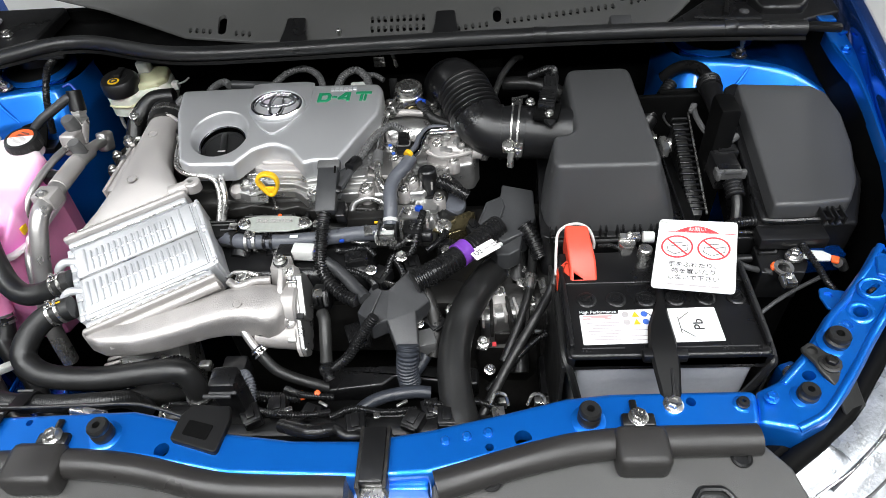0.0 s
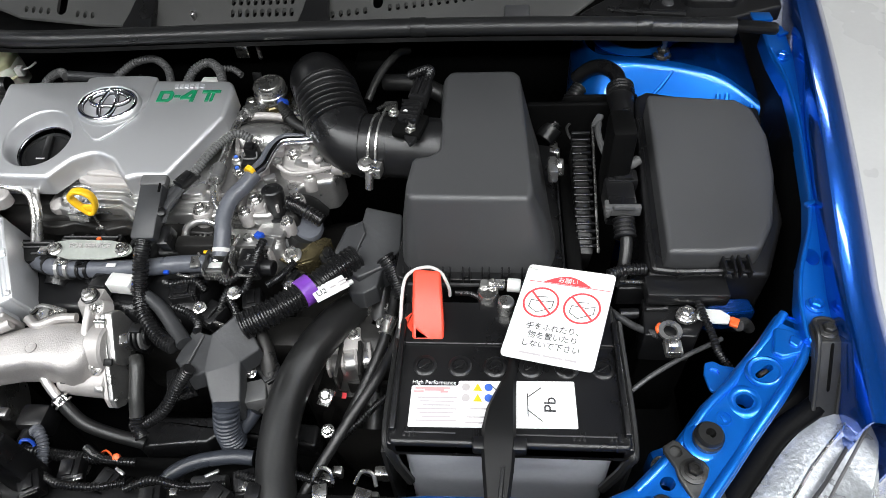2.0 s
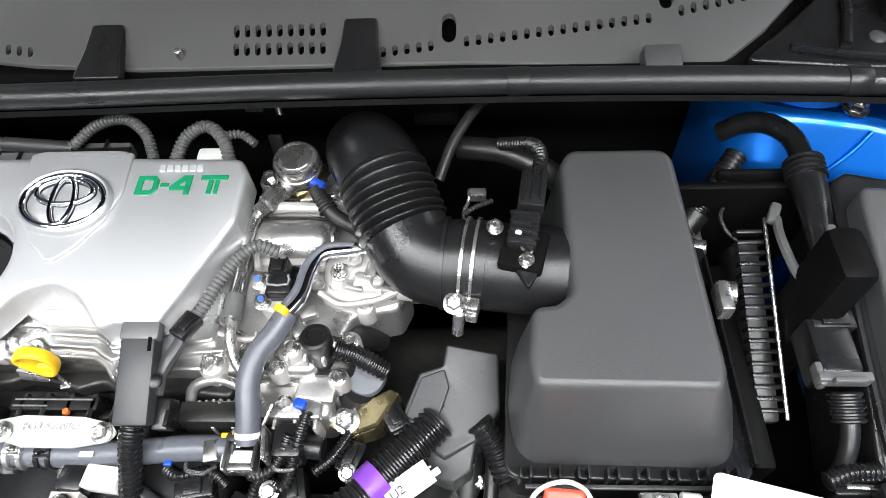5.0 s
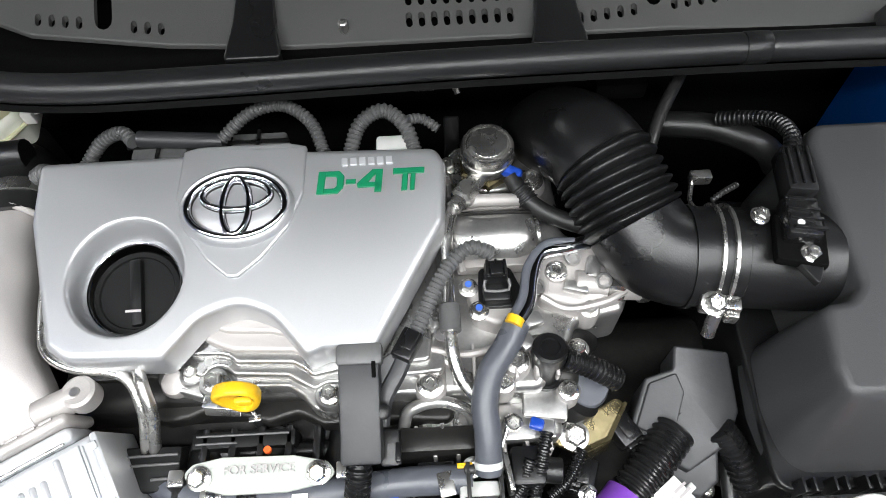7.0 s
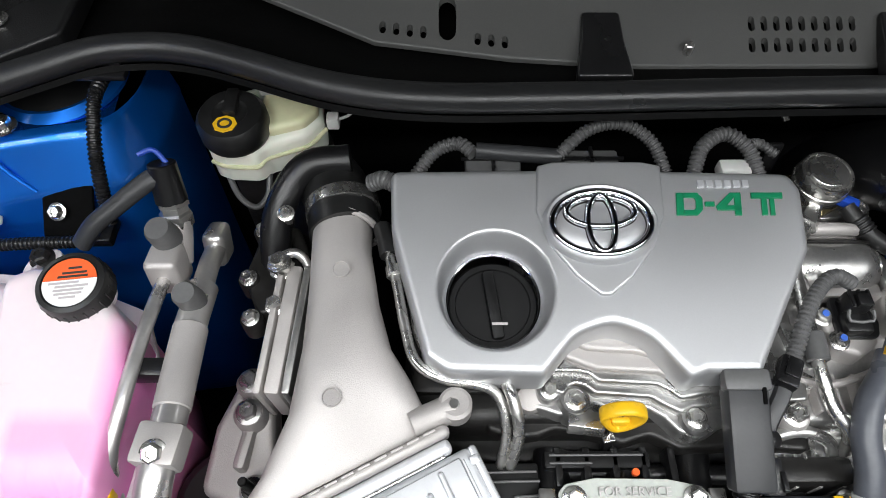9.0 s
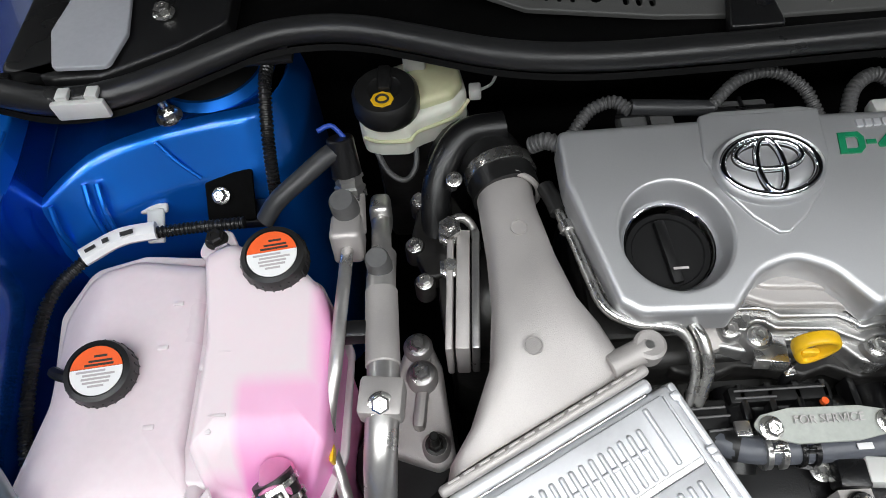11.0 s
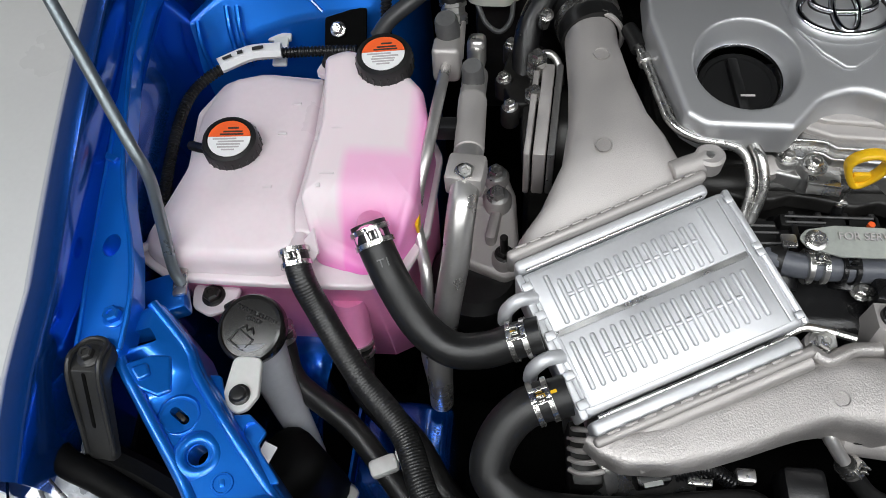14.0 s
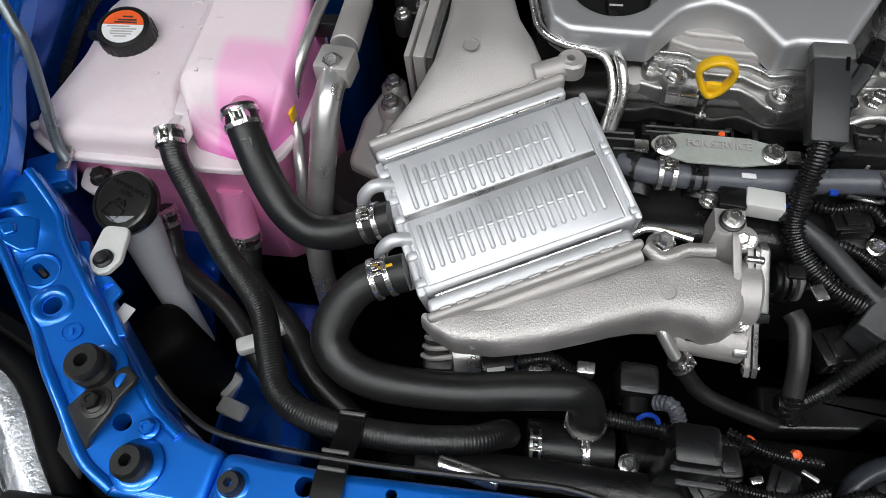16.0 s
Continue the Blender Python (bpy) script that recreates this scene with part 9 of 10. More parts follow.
part("hose_end", tube([(-0.25, 0.355, 0.765), (-0.215, 0.338, 0.776), (-0.160, 0.313, 0.790)], 0.0135, 14), RUBBER, hz)
part("spring_clamp", clampband((-0.138, 0.3085, 0.791), (1, 0, 0), 0.0136), STEEL, hz)
part("spring_clamp", clampband((-0.112, 0.307, 0.791), (1, 0, 0), 0.0115, 0.014), PLASTIC, hz)
part("white_mark", box((-0.072, 0.304, 0.803), (0.012, 0.005, 0.0016), 0.0005), WHITE, hz)
part("bracket", join(box((0.066, 0.315, 0.802), (0.030, 0.006, 0.030), 0.002), box((0.054, 0.305, 0.810), (0.003, 0.03, 0.014), 0.001), box((0.078, 0.305, 0.810), (0.003, 0.03, 0.014), 0.001)), BRACKETM, hz, "dark steel pipe bracket")
part("clip", box((0.062, 0.300, 0.800), (0.030, 0.016, 0.016), 0.003), NYLON, hz, "white clip")
part("clip_blue", box((-0.002, 0.300, 0.796), (0.007, 0.007, 0.004), 0.001), BLUEPLUG, hz)

# coil of wiring covers in the middle
ct = thing("taped_harness", (-0.02, 0.35, 0.70), "grey-black taped wiring harness drop over the engine", "wiring loom")
part("taped_channel", box((-0.0215, 0.352, 0.846), (0.030, 0.072, 0.018), 0.003, rx=22), TAPE, ct)
part("channel_top", box((-0.021, 0.389, 0.864), (0.034, 0.016, 0.012), 0.003, rx=12), GREYLOOM, ct)
part("tape_flap", slab(rounded([(-0.0075, 0.352), (-0.0070, 0.388), (0.0120, 0.398), (0.0130, 0.384), (0.0020, 0.362)], 0.002), lambda x, y: 0.848 + 0.40 * (y - 0.37), 0.003, 0.0008), TAPE, ct)
part("channel_slot", box((-0.0105, 0.377, 0.8655), (0.003, 0.012, 0.002), 0.0005, rx=22), INSUL, ct)
part("side_clip", join(box((-0.002, 0.332, 0.822), (0.014, 0.026, 0.020), 0.002, rx=15), box((0.004, 0.326, 0.828), (0.004, 0.014, 0.010), 0.001)), PLASTIC, ct)
part("side_button", lathe([(0.0058, 0), (0.0058, 0.004), (0.004, 0.005), (0, 0.005)], (-0.006, 0.351, 0.848), (0.3, -0.3, 1)), PLASTIC, ct)
part("loom", ribbed([(-0.0235, 0.322, 0.832), (-0.026, 0.308, 0.822), (-0.030, 0.290, 0.800), (-0.031, 0.270, 0.780), (-0.020, 0.248, 0.768), (0.002, 0.226, 0.762), (0.026, 0.212, 0.762)], 0.0098, 0.0052, 0.0018), LOOM, ct)
part("thin_loom", tube([(-0.052, 0.287, 0.790), (-0.030, 0.278, 0.780), (-0.005, 0.262, 0.772), (0.022, 0.234, 0.764), (0.036, 0.218, 0.762)], 0.0075, 10, r_end=0.010), TAPE, ct)
pw = thing("white_connector", (-0.06, 0.285, 0.77), "pale white electrical connector on a tower", "connector")
part("shell", box((-0.057, 0.287, 0.788), (0.032, 0.020, 0.018), 0.002, rz=-6), NYLON, pw)
part("collar", box((-0.083, 0.287, 0.786), (0.024, 0.022, 0.020), 0.003, rz=-6), PLASTIC, pw)
part("screw", hexhead((-0.0855, 0.2628, 0.7965), (0, -0.1, 1), r=0.0062), STEEL, pw)
part("sleeve", tube([(-0.042, 0.285, 0.787), (-0.034, 0.281, 0.784)], 0.0072, 10), BLUEPLUG, pw)

yp = thing("taped_junction", (0.08, 0.2, 0.66), "grey-black tape wrapped Y junction of the wiring harness", "wiring loom")
yz = lambda x, y: 0.770 + 0.30 * (y - 0.22) - 0.25 * max(0.0, 0.185 - y) - 0.35 * abs(x - 0.078)
part("tape_body", slab(rounded([(0.024, 0.203), (0.044, 0.236), (0.068, 0.227), (0.097, 0.259), (0.126, 0.219), (0.107, 0.200), (0.112, 0.152), (0.084, 0.146), (0.068, 0.183), (0.046, 0.180)], 0.003), yz, 0.026, 0.0022), TAPE, yp)
part("tape_fold", slab(rounded([(0.024, 0.203), (0.044, 0.236), (0.060, 0.228), (0.042, 0.186)], 0.002), lambda x, y: yz(x, y) + 0.006 - 0.20 * abs(x - 0.040), 0.02, 0.0015), TAPE, yp)
part("trunk", ribbed([(0.104, 0.236, 0.772), (0.128, 0.250, 0.775), (0.152, 0.270, 0.774), (0.176, 0.294, 0.772), (0.204, 0.322, 0.774), (0.226, 0.345, 0.774)], 0.0172, 0.0062, 0.0022, 18), LOOM, yp)
part("purple_band", lathe([(0.0178, -0.009), (0.0184, -0.009), (0.0184, 0.009), (0.0178, 0.009)], (0.1715, 0.2895, 0.774), (0.7, 0.72, 0.0), 26), PURPLE, yp, "purple tape band")
tg = part("marker_flag", box((0.2034, 0.2874, 0.782), (0.043, 0.022, 0.0012), 0.0004, rz=36), WHITE, yp, "white marker flag")
text_mesh("U2", 0.011, on_plane(V(0.1945, 0.2805, 0.7828), (0.81, 0.59, 0.0), (0, 0, 1)), INK, tg)
part("flag_print", bars([(0.004, 0, 0.008), (0.018, 0.002, 0.012), (0.018, -0.003, 0.012)], on_plane(V(0.2034, 0.2874, 0.7829), (0.81, 0.59, 0), (0, 0, 1)), 0.002), FAINT, tg)
part("flag_clip", box((0.224, 0.298, 0.779), (0.012, 0.006, 0.004), 0.001, rz=36), NYLON, yp)
part("branch", ribbed([(0.097, 0.156, 0.738), (0.096, 0.146, 0.726), (0.094, 0.138, 0.706), (0.096, 0.132, 0.68)], 0.0155, 0.005, 0.0016, 16), DARKHOSE, yp, "blue-grey ribbed branch")
part("branch", ribbed([(0.052, 0.185, 0.762), (0.038, 0.178, 0.745), (0.012, 0.158, 0.712), (-0.012, 0.145, 0.70), (-0.028, 0.143, 0.70)], 0.0078), LOOM, yp)
part("branch", tube([(0.118, 0.165, 0.70), (0.106, 0.150, 0.69), (0.090, 0.138, 0.68)], 0.009, 10), DARKHOSE, yp)
part("white_plug", box((0.118, 0.182, 0.702), (0.028, 0.03, 0.035), 0.004, rz=15), GREYLOOM, yp, "grey plug")

y2 = thing("taped_cover", (0.23, 0.37, 0.70), "grey-black tape wrapped harness cover beside the air cleaner", "wiring loom")
kz = lambda x, y: 0.790 + 0.30 * (y - 0.37) - 0.30 * abs(x - 0.245)
part("tape_body", slab(rounded([(0.192, 0.352), (0.208, 0.388), (0.230, 0.392), (0.233, 0.410), (0.281, 0.405), (0.282, 0.358), (0.268, 0.333), (0.232, 0.314), (0.214, 0.326)], 0.003), kz, 0.040, 0.0022), TAPE, y2)
part("tape_fold", slab(rounded([(0.196, 0.351), (0.210, 0.383), (0.232, 0.388), (0.236, 0.372), (0.222, 0.336)], 0.003), lambda x, y: kz(x, y) + 0.0022, 0.02, 0.0015), TAPE, y2)
part("tape_skirt", slab(rounded([(0.205, 0.338), (0.262, 0.340), (0.256, 0.306), (0.240, 0.296), (0.222, 0.300)], 0.004), lambda x, y: kz(x, y) - 0.006, 0.030, 0.002), TAPE, y2)
part("side_loom", ribbed([(0.262, 0.345, 0.775), (0.276, 0.330, 0.76), (0.288, 0.305, 0.74)], 0.013, 0.006, 0.002), LOOM, y2)
part("stay", box((0.235, 0.37, 0.70), (0.03, 0.04, 0.16), 0.008), SHROUD, y2)

th_ = thing("thermostat_outlet", (0.123, 0.38, 0.70), "black plastic coolant outlet with hose stubs", "coolant outlet")
part("tower", lathe([(0.0125, -0.065), (0.0125, -0.012), (0.0138, -0.009), (0.0138, 0.003), (0.0120, 0.005), (0.008, 0.005), (0.0072, 0.003), (0, 0.003)], (0.122, 0.394, 0.842), (0, 0.15, 1), 24), PLASTIC, th_)
part("tower_ring", lathe([(0.012, -0.003), (0.0150, -0.003), (0.0150, 0.003), (0.012, 0.003)], (0.122, 0.388, 0.805), (0, 0.15, 1), 24), PLASTIC, th_)
part("side_stub", ribbed([(0.135, 0.394, 0.824), (0.155, 0.390, 0.815), (0.182, 0.380, 0.802)], 0.0098, 0.0045, 0.0014), LOOM, th_)
part("rear_hose", tube([(0.130, 0.400, 0.812), (0.150, 0.415, 0.800), (0.165, 0.43, 0.77)], 0.013, 12), RUBBER, th_)
part("elbow", tube([(0.122, 0.384, 0.795), (0.126, 0.372, 0.775), (0.142, 0.368, 0.770), (0.152, 0.372, 0.785)], 0.0165, 16), RUBBER, th_)
part("blue_cap", lathe([(0.021, 0), (0.021, 0.006), (0.018, 0.010), (0, 0.010)], (0.156, 0.386, 0.782), (0.3, -0.3, 1)), GREYHOSE, th_)
part("base", box((0.13, 0.38, 0.72), (0.05, 0.05, 0.10), 0.01), DARKMETAL, th_)

bk_ = thing("passivated_bracket", (0.15, 0.35, 0.72), "yellow passivated steel bracket with a flanged nut", "bracket")
part("plate", slab(rounded([(0.118, 0.362), (0.150, 0.358), (0.182, 0.374), (0.190, 0.368), (0.170, 0.338), (0.148, 0.330), (0.122, 0.342)], 0.008), lambda x, y: 0.776 + 0.2 * (y - 0.35), 0.004, 0.0015), BRASS, bk_)
part("web", sheet([[V(0.150, 0.332, 0.776), V(0.152, 0.330, 0.75)], [V(0.172, 0.340, 0.777), V(0.174, 0.338, 0.75)], [V(0.190, 0.368, 0.782), V(0.192, 0.366, 0.75)]], 0.003), BRASS, bk_)
part("nut", hexhead((0.143, 0.345, 0.776), (0, -0.2, 1), 0.0085), STEEL, bk_)
part("stay", box((0.15, 0.35, 0.71), (0.03, 0.02, 0.12), 0.004), DARKMETAL, bk_)

lv = thing("loom_branch", (0.10, 0.32, 0.74), "black ribbed loom with a blue plug", "wiring loom")
part("loom", ribbed([(0.116, 0.340, 0.812), (0.112, 0.325, 0.808), (0.106, 0.305, 0.796), (0.096, 0.285, 0.780), (0.072, 0.292, 0.770), (0.060, 0.270, 0.755)], 0.0055, 0.0042, 0.0013), LOOM, lv)
part("plug", box((0.109, 0.346, 0.812), (0.011, 0.009, 0.008), 0.002, rz=-20), BLUEPLUG, lv, "blue plug")
part("sensor", join(box((0.100, 0.318, 0.790), (0.026, 0.030, 0.03), 0.004), rod((0.112, 0.318, 0.785), (0.128, 0.316, 0.785), 0.010)), PLASTIC, lv)
part("yellow_mark", box((0.052, 0.318, 0.813), (0.012, 0.004, 0.002), 0.0005), YELLOW, lv)

# dark inlet manifold and oddments ahead of the head
im = thing("inlet_manifold", (-0.08, 0.33, 0.66), "black plastic inlet manifold below the valve cover", "inlet manifold")
part("plenum", box((-0.08, 0.300, 0.735), (0.24, 0.085, 0.07), 0.015, seg=3), PLASTIC, im)
for k in range(5):
    part("rib", box((-0.150 + 0.022 * k, 0.345, 0.790), (0.006, 0.030, 0.02), 0.0015), PLASTIC, im)
for k in range(3):
    part("runner", tube([(-0.16 + 0.055 * k, 0.300, 0.765), (-0.155 + 0.055 * k, 0.330, 0.778), (-0.15 + 0.055 * k, 0.360, 0.776)], 0.016, 12), PLASTIC, im)
part("cover_box", box((-0.199, 0.332, 0.790), (0.066, 0.034, 0.022), 0.003, rx=8), GLOSSBLACK, im, "glossy black moulded cover")
# thin pale rods imitate highlights on the cover's rounded edges
for x0, x1, y0 in ((-0.230, -0.168, 0.3395), (-0.228, -0.166, 0.3325), (-0.186, -0.164, 0.3220)):
    part("cover_glint", rod((x0, y0, 0.8035), (x1, y0 + 0.001, 0.8035), 0.0011, n=8), GREYLOOM, im)
part("rail_box", box((-0.120, 0.3505, 0.790), (0.082, 0.014, 0.020), 0.0025), GLOSSBLACK, im, "glossy black moulded rail")
# pale rods again, as highlights along the rail
for x0, x1, y0 in ((-0.157, -0.084, 0.3535), (-0.157, -0.124, 0.3475)):
    part("rail_glint", rod((x0, y0, 0.8005), (x1, y0, 0.8005), 0.0010, n=8), GREYLOOM, im)
part("orange_dot", lathe([(0.0028, 0), (0.0028, 0.004), (0, 0.004)], (-0.096, 0.337, 0.812)), ORANGE, im)
part("injector_rail", rod((-0.20, 0.345, 0.780), (0.0, 0.343, 0.780), 0.008), PLASTIC, im)
part("arm", box((-0.08, 0.37, 0.73), (0.20, 0.08, 0.05), 0.01), DARKMETAL, im)
part("clip_screw", hexhead((-0.098, 0.293, 0.777), r=0.006), STEEL, im)

# radiator hose, rods and fan shroud at the front
rh = hose("radiator_hose", [(0.225, 0.325, 0.700), (0.206, 0.285, 0.722), (0.184, 0.240, 0.728), (0.166, 0.198, 0.722), (0.158, 0.150, 0.714), (0.160, 0.100, 0.706), (0.170, 0.055, 0.700), (0.180, 0.020, 0.690)], 0.0225, "thick black radiator hose dropping to the front", n=22)
part("clamp", lathe([(0.0226, -0.006), (0.0240, -0.006), (0.0240, 0.006), (0.0226, 0.006)], (0.174, 0.040, 0.697), (0.2, -0.85, -0.2), 26), STEEL, rh, "steel hose clamp")
part("clamp", lathe([(0.0226, -0.006), (0.0240, -0.006), (0.0240, 0.006), (0.0226, 0.006)], (0.2195, 0.313, 0.707), (-0.4, -0.85, 0.4), 26), STEEL, rh, "steel hose clamp")
part("stub", rod((0.236, 0.345, 0.690), (0.222, 0.318, 0.703), 0.021), CAST, rh, "aluminium pipe stub")
cb = thing("bonnet_cable", (0.22, 0.12, 0.62), "black sheathed rod running to the front rail", "cable")
part("sheath", tube([(0.300, 0.235, 0.790), (0.292, 0.215, 0.776), (0.268, 0.190, 0.740), (0.235, 0.145, 0.715), (0.205, 0.095, 0.695), (0.180, 0.050, 0.68)], 0.0065, 12), RUBBER, cb)
part("thin_loom", ribbed([(0.290, 0.200, 0.700), (0.265, 0.190, 0.685), (0.235, 0.165, 0.670), (0.20, 0.135, 0.655)], 0.005), LOOM, cb)
hose("dark_hose", [(0.255, 0.34, 0.72), (0.252, 0.30, 0.70), (0.250, 0.25, 0.67), (0.25, 0.18, 0.63)], 0.014, "narrow black hose beside the gearbox")
gs = thing("gearbox_casting", (0.22, 0.24, 0.50), "bright aluminium gearbox fittings deep in the bay", "gearbox")
part("boss", box((0.210, 0.262, 0.640), (0.04, 0.05, 0.04), 0.006, rz=8), CAST, gs)
part("boss", box((0.262, 0.300, 0.675), (0.05, 0.04, 0.03), 0.008, rz=-15), CAST, gs)
part("lever", box((0.275, 0.255, 0.665), (0.012, 0.06, 0.006), 0.002, rz=10), STEEL, gs)
part("nut", hexhead((0.210, 0.255, 0.662), r=0.011), STEEL, gs)
part("nut", hexhead((0.262, 0.296, 0.692), r=0.009), STEEL, gs)
part("clip", box((0.205, 0.100, 0.66), (0.022, 0.012, 0.02), 0.002), STEEL, gs)
part("clip", box((0.222, 0.108, 0.665), (0.012, 0.010, 0.016), 0.002), STEEL, gs)
part("clip", box((0.275, 0.110, 0.66), (0.020, 0.012, 0.02), 0.002), STEEL, gs)
part("clip", box((0.268, 0.075, 0.68), (0.016, 0.010, 0.012), 0.002), STEEL, gs)
part("red_letter", box((0.214, 0.205, 0.668), (0.006, 0.008, 0.001), 0.0002), REDINK, gs)
part("column", box((0.235, 0.26, 0.56), (0.10, 0.10, 0.18), 0.02), DARKMETAL, gs)
part("casing_rib", box((0.245, 0.225, 0.655), (0.06, 0.008, 0.03), 0.003), DARKMETAL, gs)

fs = thing("fan_shroud", (0, 0.07, 0.45), "black plastic radiator fan shroud behind the rail", "fan shroud")
part("shroud", box((0.03, 0.055, 0.545), (0.78, 0.05, 0.26), 0.015, seg=3), SHROUD, fs)
part("top_edge", box((0.03, 0.055, 0.690), (0.72, 0.03, 0.03), 0.008), PLASTIC, fs)
part("crossbar", slab(rounded([(-0.03, 0.128), (0.055, 0.138), (0.072, 0.152), (0.092, 0.148), (0.19, 0.136), (0.19, 0.165), (0.09, 0.172), (-0.03, 0.170)], 0.006), 0.668, 0.03, 0.004), PLASTIC, fs)
part("bracket_plate", slab(rounded([(-0.148, -0.020), (-0.092, -0.037), (-0.086, 0.004), (-0.090, 0.022), (-0.136, 0.026), (-0.145, 0.010)], 0.005), lambda x, y: 0.811 - 0.12 * max(0.0, y), 0.008, 0.002), GLOSSBLACK, fs)
part("bracket_slot", slab(rounded([(-0.136, -0.014), (-0.106, -0.022), (-0.102, -0.004), (-0.132, 0.004)], 0.003), 0.8118, 0.003, 0.001), INSUL, fs)
for k in range(4):
    part("bracket_step", box((-0.119, 0.046 + 0.012 * k, 0.790 - 0.012 * k), (0.034, 0.004, 0.004), 0.001), GREYPLASTIC, fs)
part("bracket_stem", box((-0.119, 0.074, 0.742), (0.034, 0.030, 0.10), 0.005), PLASTIC, fs)
part("corrugated_duct", ribbed([(-0.045, 0.086, 0.665), (0.0, 0.080, 0.660), (0.072, 0.082, 0.660)], 0.013, 0.0065, 0.002), LOOM, fs)
part("blue_hose", tube([(0.025, 0.066, 0.680), (0.034, 0.088, 0.688), (0.060, 0.104, 0.690), (0.100, 0.112, 0.690), (0.125, 0.113, 0.686)], 0.0088, 12), DARKHOSE, fs, "blue-grey hose")
part("grey_motor", rod((0.055, 0.085, 0.668), (0.095, 0.088, 0.668), 0.011), GREYPLASTIC, fs)
part("upright_loom", ribbed([(-0.132, 0.125, 0.715), (-0.120, 0.120, 0.725), (-0.112, 0.105, 0.715), (-0.108, 0.070, 0.700), (-0.098, 0.040, 0.69)], 0.0068), GREYHOSE, fs)
part("orange_clip", tube([(-0.058, 0.108, 0.690), (-0.050, 0.113, 0.694), (-0.043, 0.108, 0.690), (-0.050, 0.103, 0.690)], 0.0013, 6, 3, True), ORANGE, fs)
part("pale_clip", box((-0.085, 0.098, 0.68), (0.022, 0.012, 0.02), 0.002), STEEL, fs)
part("pale_clip", box((-0.09, 0.068, 0.67), (0.012, 0.010, 0.03), 0.002), NYLON, fs)
part("latch_cover", tube([(-0.035, 0.01, 0.785), (-0.010, -0.002, 0.795), (0.010, -0.006, 0.798), (0.03, 0.002, 0.79)], 0.008, 10), PLASTIC, fs, "black plastic cable cover")
part("side_pump", join(rod((-0.235, 0.085, 0.672), (-0.16, 0.088, 0.672), 0.024), rod((-0.15, 0.088, 0.672), (-0.115, 0.09, 0.672), 0.020)), PLASTIC, fs, "black coolant pump")
part("pump_band", lathe([(0.0245, -0.003), (0.026, -0.003), (0.026, 0.003), (0.0245, 0.003)], (-0.185, 0.087, 0.672), (1, 0.03, 0), 26), STEEL, fs)
part("pump_clip", clampband((-0.228, 0.080, 0.690), (1, 0.05, 0), 0.014, 0.010), STEEL, fs)
part("pump_screw", hexhead((-0.15, 0.075, 0.697), r=0.006), STEEL, fs)
part("side_pipe", rod((-0.30, 0.038, 0.778), (-0.255, 0.030, 0.778), 0.006), STEEL, fs)
part("rail_cable", tube([(-0.520, 0.066, 0.802), (-0.490, 0.045, 0.800), (-0.45, 0.030, 0.804), (-0.36, 0.025, 0.806), (-0.26, 0.027, 0.806), (-0.20, 0.027, 0.806), (-0.14, 0.010, 0.806)], 0.0022, 8), RUBBER, fs, "thin black cable")
for side_ in (-1, 1):
    part("leg", box((side_ * 0.30, 0.055, 0.39), (0.04, 0.04, 0.16), 0.005), SHROUD, fs)
al2 = thing("alternator", (-0.28, 0.2, 0.40), "bare aluminium alternator with black pulley below the cooler", "alternator")
part("case", rod((-0.325, 0.165, 0.66), (-0.23, 0.195, 0.66), 0.055, 0.055, 30, 0.01), CAST_GREY, al2)
for k in range(5):
    y0 = 0.182 - 0.0095 * k
    part("fin", tube([(-0.336, y0, 0.700 + 0.002 * k), (-0.330, y0 - 0.004, 0.712), (-0.320, y0 - 0.005, 0.717), (-0.308, y0 - 0.002, 0.718)], 0.0025, 8), CAST, al2)
part("rear_cover", box((-0.322, 0.160, 0.690), (0.030, 0.060, 0.040), 0.008, rz=4), DARKMETAL, al2)
part("connector", box((-0.268, 0.145, 0.708), (0.03, 0.02, 0.02), 0.003, rz=15), PLASTIC, al2)
part("connector_mark", box((-0.268, 0.135, 0.7185), (0.016, 0.004, 0.001), 0.0002, rz=15), NYLON, al2)
part("lead", ribbed([(-0.25, 0.145, 0.715), (-0.225, 0.150, 0.72), (-0.20, 0.145, 0.705)], 0.007), LOOM, al2)
part("clip", box((-0.19, 0.150, 0.705), (0.016, 0.012, 0.014), 0.002), STEEL, al2)
part("clip", box((-0.23, 0.140, 0.715), (0.02, 0.006, 0.006), 0.001), STEEL, al2)
part("mount", box((-0.28, 0.2, 0.48), (0.06, 0.08, 0.33), 0.01), DARKMETAL, al2)
so = thing("purge_valve", (-0.14, 0.14, 0.64), "black solenoid valve with blue clipped lead", "valve")
part("body", join(box((-0.145, 0.145, 0.70), (0.035, 0.03, 0.035), 0.006), rod((-0.145, 0.13, 0.70), (-0.145, 0.115, 0.70), 0.012)), PLASTIC, so)
part("blue_clip", tube([(-0.148, 0.108, 0.708), (-0.140, 0.113, 0.716), (-0.130, 0.112, 0.712), (-0.124, 0.100, 0.70)], 0.0022, 8), BLUEPLUG, so, "blue clip")
part("lead", ribbed([(-0.180, 0.112, 0.700), (-0.16, 0.108, 0.706), (-0.13, 0.106, 0.704), (-0.09, 0.103, 0.697), (-0.05, 0.105, 0.690)], 0.0075), LOOM, so)
part("stay", box((-0.145, 0.14, 0.60), (0.03, 0.03, 0.18), 0.005), SHROUD, so)
